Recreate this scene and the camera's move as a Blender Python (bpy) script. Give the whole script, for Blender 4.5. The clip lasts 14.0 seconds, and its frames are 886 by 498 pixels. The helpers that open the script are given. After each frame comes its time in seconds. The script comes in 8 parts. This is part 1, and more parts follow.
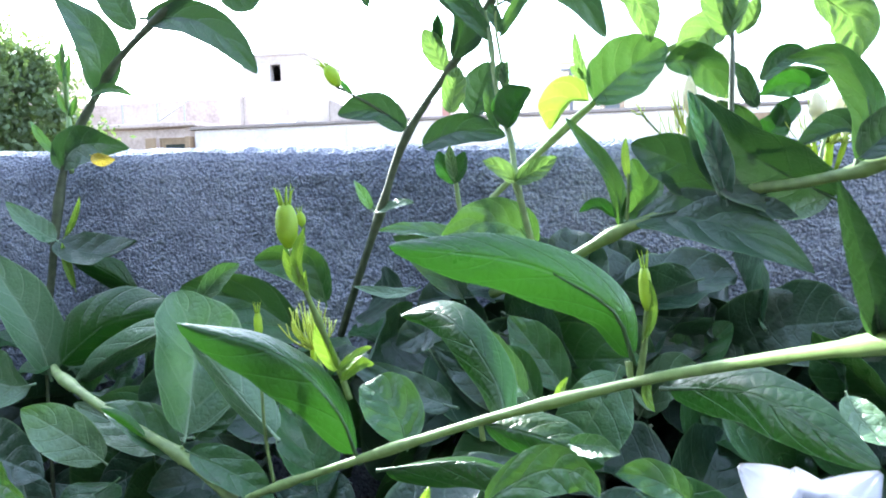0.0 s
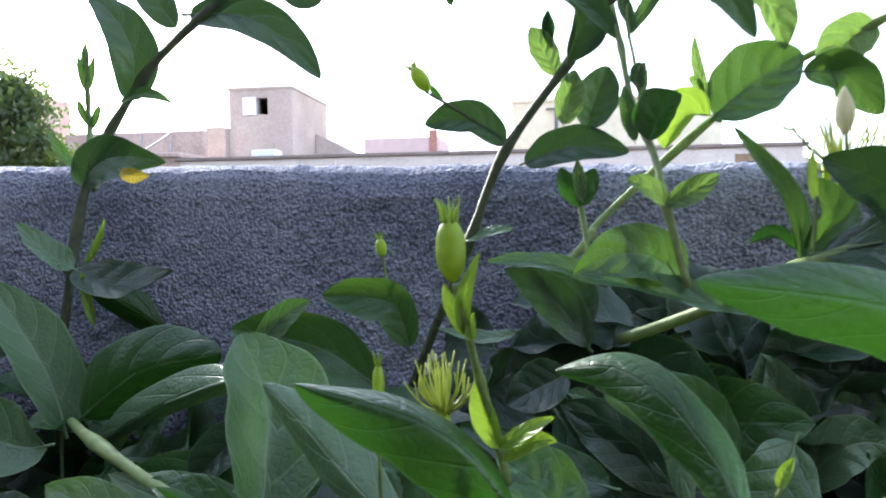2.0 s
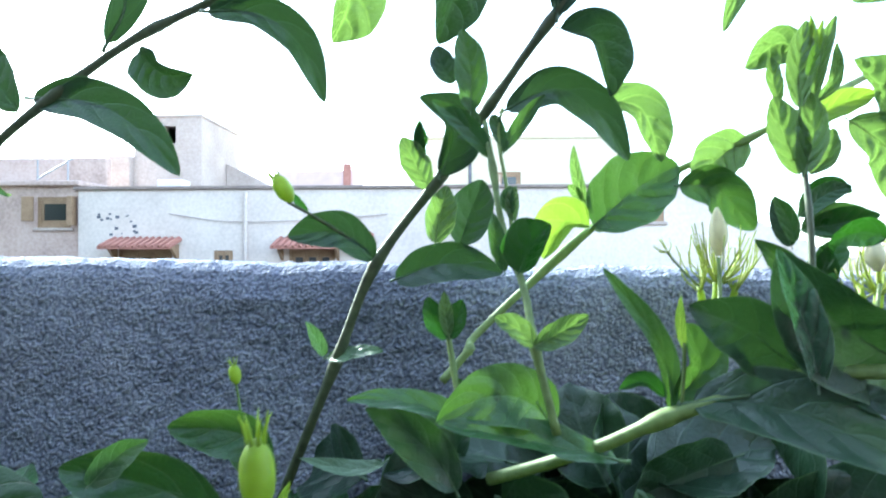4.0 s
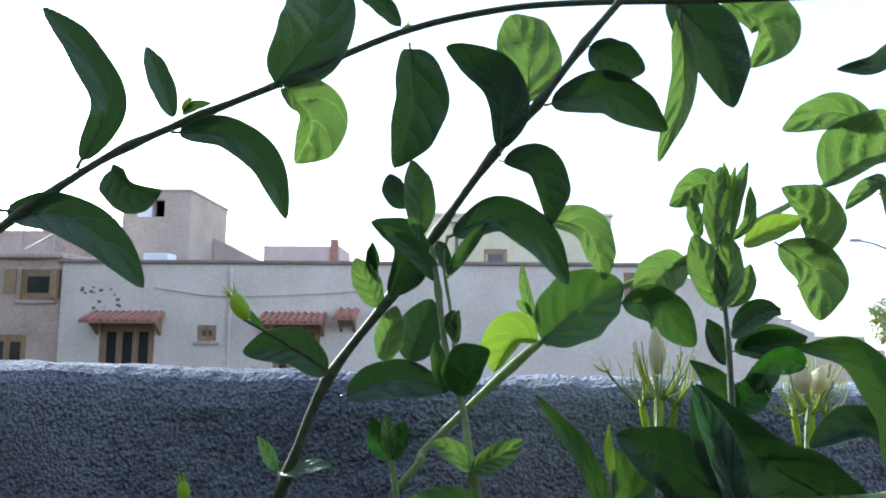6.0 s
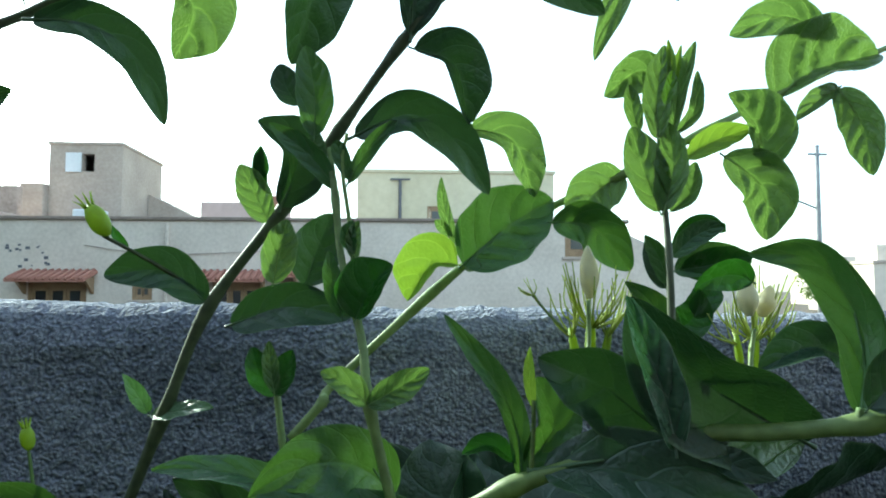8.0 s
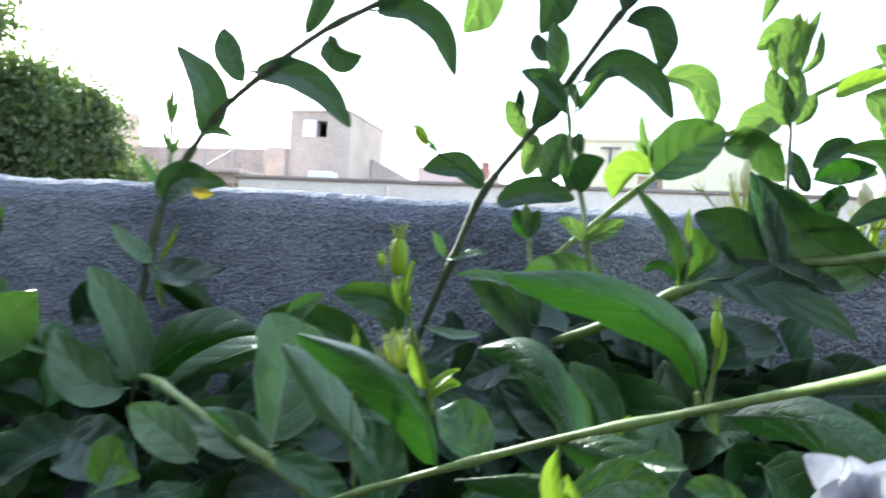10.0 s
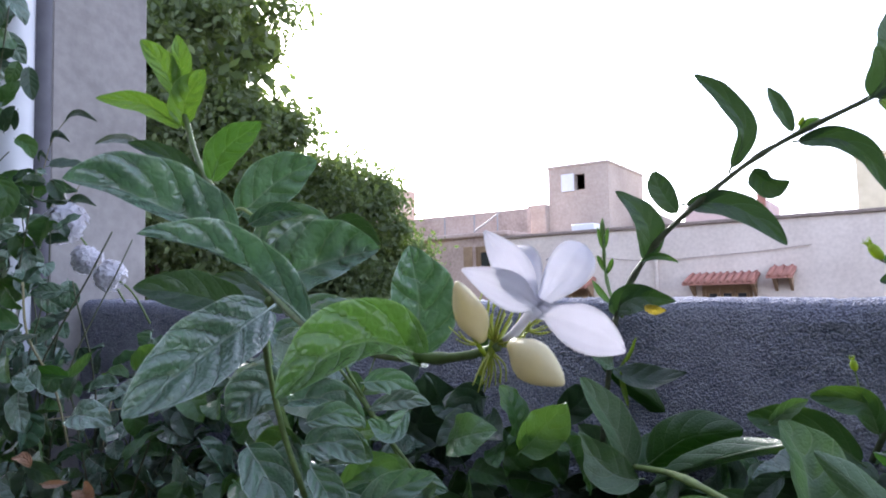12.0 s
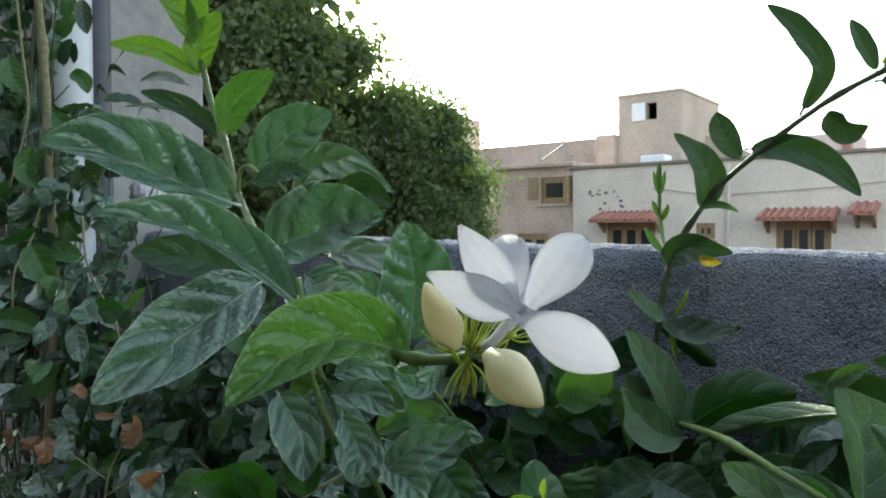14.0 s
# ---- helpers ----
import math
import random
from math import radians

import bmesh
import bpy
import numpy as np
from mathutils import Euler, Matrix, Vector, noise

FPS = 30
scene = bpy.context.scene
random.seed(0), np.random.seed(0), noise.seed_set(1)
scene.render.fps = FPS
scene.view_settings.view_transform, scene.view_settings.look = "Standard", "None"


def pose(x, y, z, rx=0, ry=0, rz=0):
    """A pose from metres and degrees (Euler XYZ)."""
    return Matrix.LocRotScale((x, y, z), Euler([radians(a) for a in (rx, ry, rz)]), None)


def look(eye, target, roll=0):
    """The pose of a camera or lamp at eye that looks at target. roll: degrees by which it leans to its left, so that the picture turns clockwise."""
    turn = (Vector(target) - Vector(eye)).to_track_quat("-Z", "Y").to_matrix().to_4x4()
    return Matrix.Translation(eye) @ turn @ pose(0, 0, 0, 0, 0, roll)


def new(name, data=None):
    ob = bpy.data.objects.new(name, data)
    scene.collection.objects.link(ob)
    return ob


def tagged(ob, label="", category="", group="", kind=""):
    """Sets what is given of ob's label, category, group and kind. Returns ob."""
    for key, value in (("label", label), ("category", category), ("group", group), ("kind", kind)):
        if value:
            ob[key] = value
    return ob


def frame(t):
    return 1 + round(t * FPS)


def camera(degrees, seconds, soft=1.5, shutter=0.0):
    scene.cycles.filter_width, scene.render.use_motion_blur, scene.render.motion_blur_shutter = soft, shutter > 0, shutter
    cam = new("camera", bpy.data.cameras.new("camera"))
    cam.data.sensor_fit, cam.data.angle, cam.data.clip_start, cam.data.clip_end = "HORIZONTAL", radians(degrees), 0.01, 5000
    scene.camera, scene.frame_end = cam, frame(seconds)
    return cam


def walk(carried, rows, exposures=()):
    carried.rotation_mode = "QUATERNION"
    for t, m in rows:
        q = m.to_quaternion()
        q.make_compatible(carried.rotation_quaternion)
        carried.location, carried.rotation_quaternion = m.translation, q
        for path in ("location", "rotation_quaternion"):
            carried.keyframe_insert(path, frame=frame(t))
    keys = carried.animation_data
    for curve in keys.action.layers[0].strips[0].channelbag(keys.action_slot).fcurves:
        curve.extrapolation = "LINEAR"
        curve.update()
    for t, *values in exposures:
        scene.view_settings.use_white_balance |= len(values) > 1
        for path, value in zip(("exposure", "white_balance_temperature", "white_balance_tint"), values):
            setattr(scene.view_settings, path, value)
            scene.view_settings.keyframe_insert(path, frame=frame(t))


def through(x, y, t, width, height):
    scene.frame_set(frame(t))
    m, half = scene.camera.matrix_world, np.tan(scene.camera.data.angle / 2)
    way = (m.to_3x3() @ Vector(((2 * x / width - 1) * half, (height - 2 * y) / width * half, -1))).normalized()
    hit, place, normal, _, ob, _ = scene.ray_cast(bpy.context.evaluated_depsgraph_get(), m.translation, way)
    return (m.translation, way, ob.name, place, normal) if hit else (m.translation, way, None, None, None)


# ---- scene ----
cam = camera(63.4, 14.0, soft=1.9, shutter=0.25)
PATH = [
    (0, (0.325, 0.488, 1.791), (-0.034, 2.448, 1.626), -1.5),
    (0.5, (0.315, 0.484, 1.799), (-0.014, 2.454, 1.692), 0.0),
    (1, (0.315, 0.482, 1.802), (0.027, 2.46, 1.736), -0.3),
    (1.5, (0.295, 0.503, 1.797), (0.014, 2.483, 1.772), 0.7),
    (2, (0.244, 0.55, 1.786), (-0.064, 2.525, 1.719), -0.6),
    (2.5, (0.224, 0.575, 1.774), (0.015, 2.561, 1.666), 0.8),
    (3, (0.226, 0.57, 1.783), (0.053, 2.561, 1.708), 0.4),
    (3.5, (0.229, 0.576, 1.79), (0.086, 2.57, 1.729), 0.1),
    (4, (0.266, 0.58, 1.832), (0.194, 2.579, 1.853), -0.1),
    (4.2, (0.275, 0.588, 1.839), (0.211, 2.586, 1.89), 0.2),
    (6.3, (0.292, 0.56, 1.854), (0.269, 2.546, 2.09), 0.5),
    (6.5, (0.301, 0.566, 1.852), (0.317, 2.552, 2.084), 0.7),
    (7, (0.305, 0.611, 1.838), (0.438, 2.601, 1.989), 0.8),
    (7.2, (0.305, 0.623, 1.837), (0.468, 2.611, 1.972), 1.0),
    (9.3, (0.31, 0.546, 1.821), (0.26, 2.543, 1.91), 0.3),
    (9.5, (0.321, 0.523, 1.809), (0.201, 2.518, 1.864), 2.8),
    (9.8, (0.317, 0.477, 1.795), (0.007, 2.453, 1.833), 2.2),
    (10, (0.306, 0.439, 1.781), (-0.135, 2.389, 1.794), 3.3),
    (10.2, (0.294, 0.394, 1.779), (-0.307, 2.301, 1.744), 2.2),
    (10.5, (0.27, 0.329, 1.775), (-0.612, 2.122, 1.683), 0.6),
    (11, (0.199, 0.263, 1.794), (-0.904, 1.931, 1.769), -1.7),
    (11.5, (0.19, 0.262, 1.812), (-0.932, 1.917, 1.851), -2.2),
    (12, (0.197, 0.251, 1.836), (-0.898, 1.918, 1.975), -1.3),
    (12.5, (0.205, 0.265, 1.846), (-1.034, 1.834, 1.835), -1.0),
    (13, (0.202, 0.272, 1.85), (-1.024, 1.851, 1.796), 0.5),
    (13.5, (0.206, 0.273, 1.851), (-1.035, 1.841, 1.795), -0.1),
    (14, (0.202, 0.282, 1.852), (-1.043, 1.846, 1.797), -0.2),
]
EXPOSURES = [
    (0.0, 3.75, 5500, 1), (0.5, 3.35, 5600, 1), (1.0, 2.5, 5800, 3), (1.5, 2.6, 5850, 2), (2.0, 2.85, 5950, 8), (2.5, 3.2, 5950, 8), (3.0, 3.3, 5800, 0), (4.2, 3.3, 5400, -6), (6.3, 1.6, 5600, -1), (6.5, 1.4, 5600, -3), (7.2, 2.12, 5850, -18),
    (9.3, 2.1, 5750, -19), (9.8, 2.7, 5800, -9), (10.0, 2.98, 5900, -3), (10.5, 3.15, 5950, 9), (11.0, 3.3, 5950, 11), (11.5, 3.35, 6000, 13), (12.0, 2.55, 6000, 14), (12.5, 1.42, 6300, 7), (13.0, 1.6, 6500, 0), (14.0, 2.3, 6600, -9),
]
walk(cam, [(t, look(eye, target, roll)) for t, eye, target, roll in PATH], EXPOSURES)

# ---------------------------------------------------------------- light
SUN_EL, SUN_AZ = 25.0, -45.5      # degrees above the horizon; from +y towards +x
world = bpy.data.worlds.new("sky")
scene.world = world
world.use_nodes = True
wn = world.node_tree.nodes
sky = wn.new("ShaderNodeTexSky")
sky.sky_type = "NISHITA"
sky.sun_disc = False
sky.sun_elevation = radians(SUN_EL)
sky.sun_rotation = radians(SUN_AZ)
sky.air_density, sky.dust_density, sky.ozone_density = 1.0, 1.3, 1.5
wn["Background"].inputs[1].default_value = 0.15
# thin high cloud over the whole sky
wl = world.node_tree.links
cloud, veil, tint, wtc = wn.new("ShaderNodeTexNoise"), wn.new("ShaderNodeMapRange"), wn.new("ShaderNodeMix"), wn.new("ShaderNodeTexCoord")
cloud.inputs["Scale"].default_value, cloud.inputs["Detail"].default_value = 3.0, 6
wl.new(wtc.outputs["Generated"], cloud.inputs["Vector"])
veil.inputs["From Min"].default_value, veil.inputs["From Max"].default_value = 0.35, 0.75
veil.inputs["To Min"].default_value, veil.inputs["To Max"].default_value = 0.84, 1.25
wl.new(cloud.outputs["Fac"], veil.inputs["Value"])
tint.data_type, tint.blend_type = "RGBA", "MULTIPLY"
tint.inputs["Factor"].default_value = 1.0
haze = wn.new("ShaderNodeHueSaturation")
haze.inputs["Saturation"].default_value = 0.55
wl.new(sky.outputs[0], haze.inputs["Color"])
wl.new(haze.outputs[0], tint.inputs["A"])
grey = wn.new("ShaderNodeCombineColor")
for k, f in (("Red", 0.87), ("Green", 0.82), ("Blue", 0.87)):
    sc = wn.new("ShaderNodeMath")
    sc.operation = "MULTIPLY"
    sc.inputs[1].default_value = f
    wl.new(veil.outputs[0], sc.inputs[0])
    wl.new(sc.outputs[0], grey.inputs[k])
wl.new(grey.outputs[0], tint.inputs["B"])
wl.new(tint.outputs["Result"], wn["Background"].inputs[0])

sun = new("sun", bpy.data.lights.new("sun", "SUN"))
sun.data.energy, sun.data.angle, sun.data.color = 2.5, radians(5.0), (1.0, 0.93, 0.82)
sd = Vector((math.sin(radians(SUN_AZ)) * math.cos(radians(SUN_EL)), math.cos(radians(SUN_AZ)) * math.cos(radians(SUN_EL)), math.sin(radians(SUN_EL))))
sun.matrix_world = look(sd * 30, (0, 0, 0))


# ---------------------------------------------------------------- materials
def material(name):
    m = bpy.data.materials.new(name)
    m.use_nodes = True
    nt = m.node_tree
    return m, nt.nodes, nt.links, nt.nodes["Principled BSDF"]


def ramp(nodes, stops):
    r = nodes.new("ShaderNodeValToRGB")
    e = r.color_ramp.elements
    while len(e) < len(stops):
        e.new(0.5)
    for k, (p, c) in zip(e, stops):
        k.position, k.color = p, (*c, 1)
    return r


def math_node(nodes, links, op, a, b=None, c=None):
    n = nodes.new("ShaderNodeMath")
    n.operation = op
    for i, v in enumerate((a, b, c)):
        if v is None:
            continue
        if isinstance(v, (int, float)):
            n.inputs[i].default_value = v
        else:
            links.new(v, n.inputs[i])
    return n.outputs[0]


def rough_surface(name, stops, scale, bump=0.3, rough=0.85, fine=8.0, dist=0.01, spec=0.3):
    """Plaster, soil, stone: colour and relief at two scales."""
    m, n, l, p = material(name)
    tc = n.new("ShaderNodeTexCoord")
    a, b = n.new("ShaderNodeTexNoise"), n.new("ShaderNodeTexNoise")
    a.inputs["Scale"].default_value, a.inputs["Detail"].default_value = scale, 6
    b.inputs["Scale"].default_value, b.inputs["Detail"].default_value = scale * fine, 4
    for k in (a, b):
        l.new(tc.outputs["Object"], k.inputs["Vector"])
    mix = math_node(n, l, "MULTIPLY_ADD", b.outputs["Fac"], 0.45, math_node(n, l, "MULTIPLY", a.outputs["Fac"], 0.55))
    r = ramp(n, stops)
    l.new(mix, r.inputs[0])
    l.new(r.outputs[0], p.inputs["Base Color"])
    bp = n.new("ShaderNodeBump")
    bp.inputs["Strength"].default_value, bp.inputs["Distance"].default_value = bump, dist
    l.new(mix, bp.inputs["Height"])
    l.new(bp.outputs[0], p.inputs["Normal"])
    p.inputs["Roughness"].default_value = rough
    p.inputs["Specular IOR Level"].default_value = spec
    return m


def plaster_material():
    """Coarse sprayed cement plaster: crumbs of a few millimetres, stains of a few decimetres."""
    m, n, l, p = material("rough_plaster")
    tc = n.new("ShaderNodeTexCoord")
    big, mid, vor, fine = (n.new("ShaderNodeTexNoise"), n.new("ShaderNodeTexNoise"), n.new("ShaderNodeTexVoronoi"), n.new("ShaderNodeTexNoise"))
    for k, s in ((big, 6.0), (mid, 330.0), (vor, 480.0), (fine, 1300.0)):
        l.new(tc.outputs["Object"], k.inputs["Vector"])
        k.inputs["Scale"].default_value = s
    mid.inputs["Detail"].default_value = 5
    vor.feature = "SMOOTH_F1"
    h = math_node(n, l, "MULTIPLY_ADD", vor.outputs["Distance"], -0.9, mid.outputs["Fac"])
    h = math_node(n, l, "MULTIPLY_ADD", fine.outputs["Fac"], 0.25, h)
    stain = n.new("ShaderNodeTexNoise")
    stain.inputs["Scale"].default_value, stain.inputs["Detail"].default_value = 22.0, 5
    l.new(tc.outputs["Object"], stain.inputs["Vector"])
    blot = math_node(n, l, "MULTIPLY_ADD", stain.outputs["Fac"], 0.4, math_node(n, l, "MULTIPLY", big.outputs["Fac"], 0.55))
    # tone follows the relief: shade in the pits is put into the colour
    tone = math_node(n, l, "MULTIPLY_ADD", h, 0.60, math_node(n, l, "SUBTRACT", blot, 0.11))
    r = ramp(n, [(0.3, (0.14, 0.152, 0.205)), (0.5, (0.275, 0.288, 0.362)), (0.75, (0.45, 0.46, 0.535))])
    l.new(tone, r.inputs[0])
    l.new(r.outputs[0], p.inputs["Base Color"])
    bp = n.new("ShaderNodeBump")
    bp.inputs["Strength"].default_value, bp.inputs["Distance"].default_value = 1.0, 0.0042
    l.new(h, bp.inputs["Height"])
    l.new(bp.outputs[0], p.inputs["Normal"])
    p.inputs["Roughness"].default_value = 0.9
    p.inputs["Specular IOR Level"].default_value = 0.25
    return m


def leaf_material(name, dark, mid, vein, through, shine=0.42, trans=0.35, relief=0.5, dust=0.25, ribs=0.55, gloss=0.5):
    """A leaf: side veins and midrib from the blade's own UV, mottled green, light let through the blade."""
    m, n, l, p = material(name)
    uv = n.new("ShaderNodeUVMap")
    sep = n.new("ShaderNodeSeparateXYZ")
    l.new(uv.outputs[0], sep.inputs[0])
    u, v = sep.outputs[0], math_node(n, l, "ABSOLUTE", math_node(n, l, "SUBTRACT", sep.outputs[1], 0.5))
    tc = n.new("ShaderNodeTexCoord")
    info = n.new("ShaderNodeObjectInfo")
    no = n.new("ShaderNodeTexNoise")
    no.inputs["Scale"].default_value, no.inputs["Detail"].default_value = 55.0, 5
    l.new(tc.outputs["Object"], no.inputs["Vector"])
    sp = n.new("ShaderNodeTexNoise")
    sp.inputs["Scale"].default_value, sp.inputs["Detail"].default_value = 420.0, 3
    l.new(tc.outputs["Object"], sp.inputs["Vector"])
    # the UV counts the side veins, which run forward from the midrib
    s = math_node(n, l, "MULTIPLY_ADD", no.outputs["Fac"], 0.12, math_node(n, l, "SUBTRACT", u, 0.06))
    tri = math_node(n, l, "SUBTRACT", 0.5, math_node(n, l, "ABSOLUTE", math_node(n, l, "SUBTRACT", math_node(n, l, "FRACT", s), 0.5)))
    rib = math_node(n, l, "MINIMUM", math_node(n, l, "MULTIPLY", v, 26.0), 1.0)
    veinless = math_node(n, l, "MULTIPLY", math_node(n, l, "MINIMUM", math_node(n, l, "MULTIPLY", tri, 15.0), 1.0), rib)
    tone = math_node(n, l, "MULTIPLY_ADD", info.outputs["Random"], 0.35, math_node(n, l, "MULTIPLY_ADD", sp.outputs["Fac"], 0.25, math_node(n, l, "MULTIPLY", no.outputs["Fac"], 0.55)))
    r = ramp(n, [(0.25, dark), (0.8, mid)])
    l.new(tone, r.inputs[0])
    mx = n.new("ShaderNodeMix")
    mx.data_type = "RGBA"
    l.new(math_node(n, l, "MULTIPLY_ADD", veinless, 0.45, 0.55), mx.inputs["Factor"])
    mx.inputs["A"].default_value = (*vein, 1)
    l.new(r.outputs[0], mx.inputs["B"])
    # thin paler margin: light caught on the blade's edge, painted in
    mg = n.new("ShaderNodeMix")
    mg.data_type = "RGBA"
    l.new(math_node(n, l, "MINIMUM", math_node(n, l, "MAXIMUM", math_node(n, l, "MULTIPLY", math_node(n, l, "SUBTRACT", v, 0.468), 25.0), 0.0), 0.6), mg.inputs["Factor"])
    l.new(mx.outputs["Result"], mg.inputs["A"])
    mg.inputs["B"].default_value = (*[max(c * 1.25, d) for c, d in zip(vein, (0.12, 0.19, 0.09))], 1)
    # dust and water marks
    du = ramp(n, [(0.52, (0, 0, 0)), (0.75, (1, 1, 1))])
    l.new(no.outputs["Fac"], du.inputs[0])
    md = n.new("ShaderNodeMix")
    md.data_type = "RGBA"
    l.new(math_node(n, l, "MULTIPLY", du.outputs[0], dust), md.inputs["Factor"])
    l.new(mg.outputs["Result"], md.inputs["A"])
    md.inputs["B"].default_value = (0.14, 0.18, 0.11, 1)
    l.new(md.outputs["Result"], p.inputs["Base Color"])
    bp = n.new("ShaderNodeBump")
    bp.inputs["Strength"].default_value, bp.inputs["Distance"].default_value = relief, 0.0024
    hh = math_node(n, l, "MULTIPLY_ADD", veinless, 0.45, math_node(n, l, "MULTIPLY_ADD", sp.outputs["Fac"], 0.35, math_node(n, l, "MULTIPLY", no.outputs["Fac"], 0.8)))
    net = n.new("ShaderNodeTexVoronoi")
    net.feature = "DISTANCE_TO_EDGE"
    net.inputs["Scale"].default_value = 260.0
    l.new(tc.outputs["Object"], net.inputs["Vector"])
    hh = math_node(n, l, "MULTIPLY_ADD", math_node(n, l, "MINIMUM", math_node(n, l, "MULTIPLY", net.outputs["Distance"], 4.0), 1.0), 0.16, hh)
    l.new(hh, bp.inputs["Height"])
    l.new(bp.outputs[0], p.inputs["Normal"])
    rr = math_node(n, l, "MULTIPLY_ADD", no.outputs["Fac"], 0.25, shine - 0.1)
    l.new(rr, p.inputs["Roughness"])
    p.inputs["IOR"].default_value, p.inputs["Specular IOR Level"].default_value = 1.5, gloss
    tr = n.new("ShaderNodeBsdfTranslucent")
    mt = n.new("ShaderNodeMix")
    mt.data_type = "RGBA"
    l.new(math_node(n, l, "MULTIPLY_ADD", veinless, 0.5, 0.5), mt.inputs["Factor"])
    mt.inputs["A"].default_value = (*[min(0.9, c * ribs) for c in through], 1)
    mt.inputs["B"].default_value = (*through, 1)
    l.new(mt.outputs["Result"], tr.inputs["Color"])
    sh = n.new("ShaderNodeMixShader")
    sh.inputs[0].default_value = trans
    l.new(p.outputs[0], sh.inputs[1])
    l.new(tr.outputs[0], sh.inputs[2])
    l.new(sh.outputs[0], n["Material Output"].inputs[0])
    return m


def soft_tissue(name, col, through, trans=0.3, rough=0.5, vary=0.25):
    """Stalks, buds and petals."""
    m, n, l, p = material(name)
    tc, no, info = n.new("ShaderNodeTexCoord"), n.new("ShaderNodeTexNoise"), n.new("ShaderNodeObjectInfo")
    no.inputs["Scale"].default_value, no.inputs["Detail"].default_value = 180.0, 5
    l.new(tc.outputs["Object"], no.inputs["Vector"])
    r = ramp(n, [(0.3, tuple(c * (1 - vary) for c in col)), (0.7, tuple(min(1, c * (1 + vary)) for c in col))])
    l.new(math_node(n, l, "MULTIPLY_ADD", info.outputs["Random"], 0.2, math_node(n, l, "MULTIPLY", no.outputs["Fac"], 0.8)), r.inputs[0])
    l.new(r.outputs[0], p.inputs["Base Color"])
    bp = n.new("ShaderNodeBump")
    bp.inputs["Strength"].default_value, bp.inputs["Distance"].default_value = 0.25, 0.001
    l.new(no.outputs["Fac"], bp.inputs["Height"])
    l.new(bp.outputs[0], p.inputs["Normal"])
    p.inputs["Roughness"].default_value = rough
    tr, sh = n.new("ShaderNodeBsdfTranslucent"), n.new("ShaderNodeMixShader")
    tr.inputs["Color"].default_value = (*through, 1)
    sh.inputs[0].default_value = trans
    l.new(p.outputs[0], sh.inputs[1])
    l.new(tr.outputs[0], sh.inputs[2])
    l.new(sh.outputs[0], n["Material Output"].inputs[0])
    return m


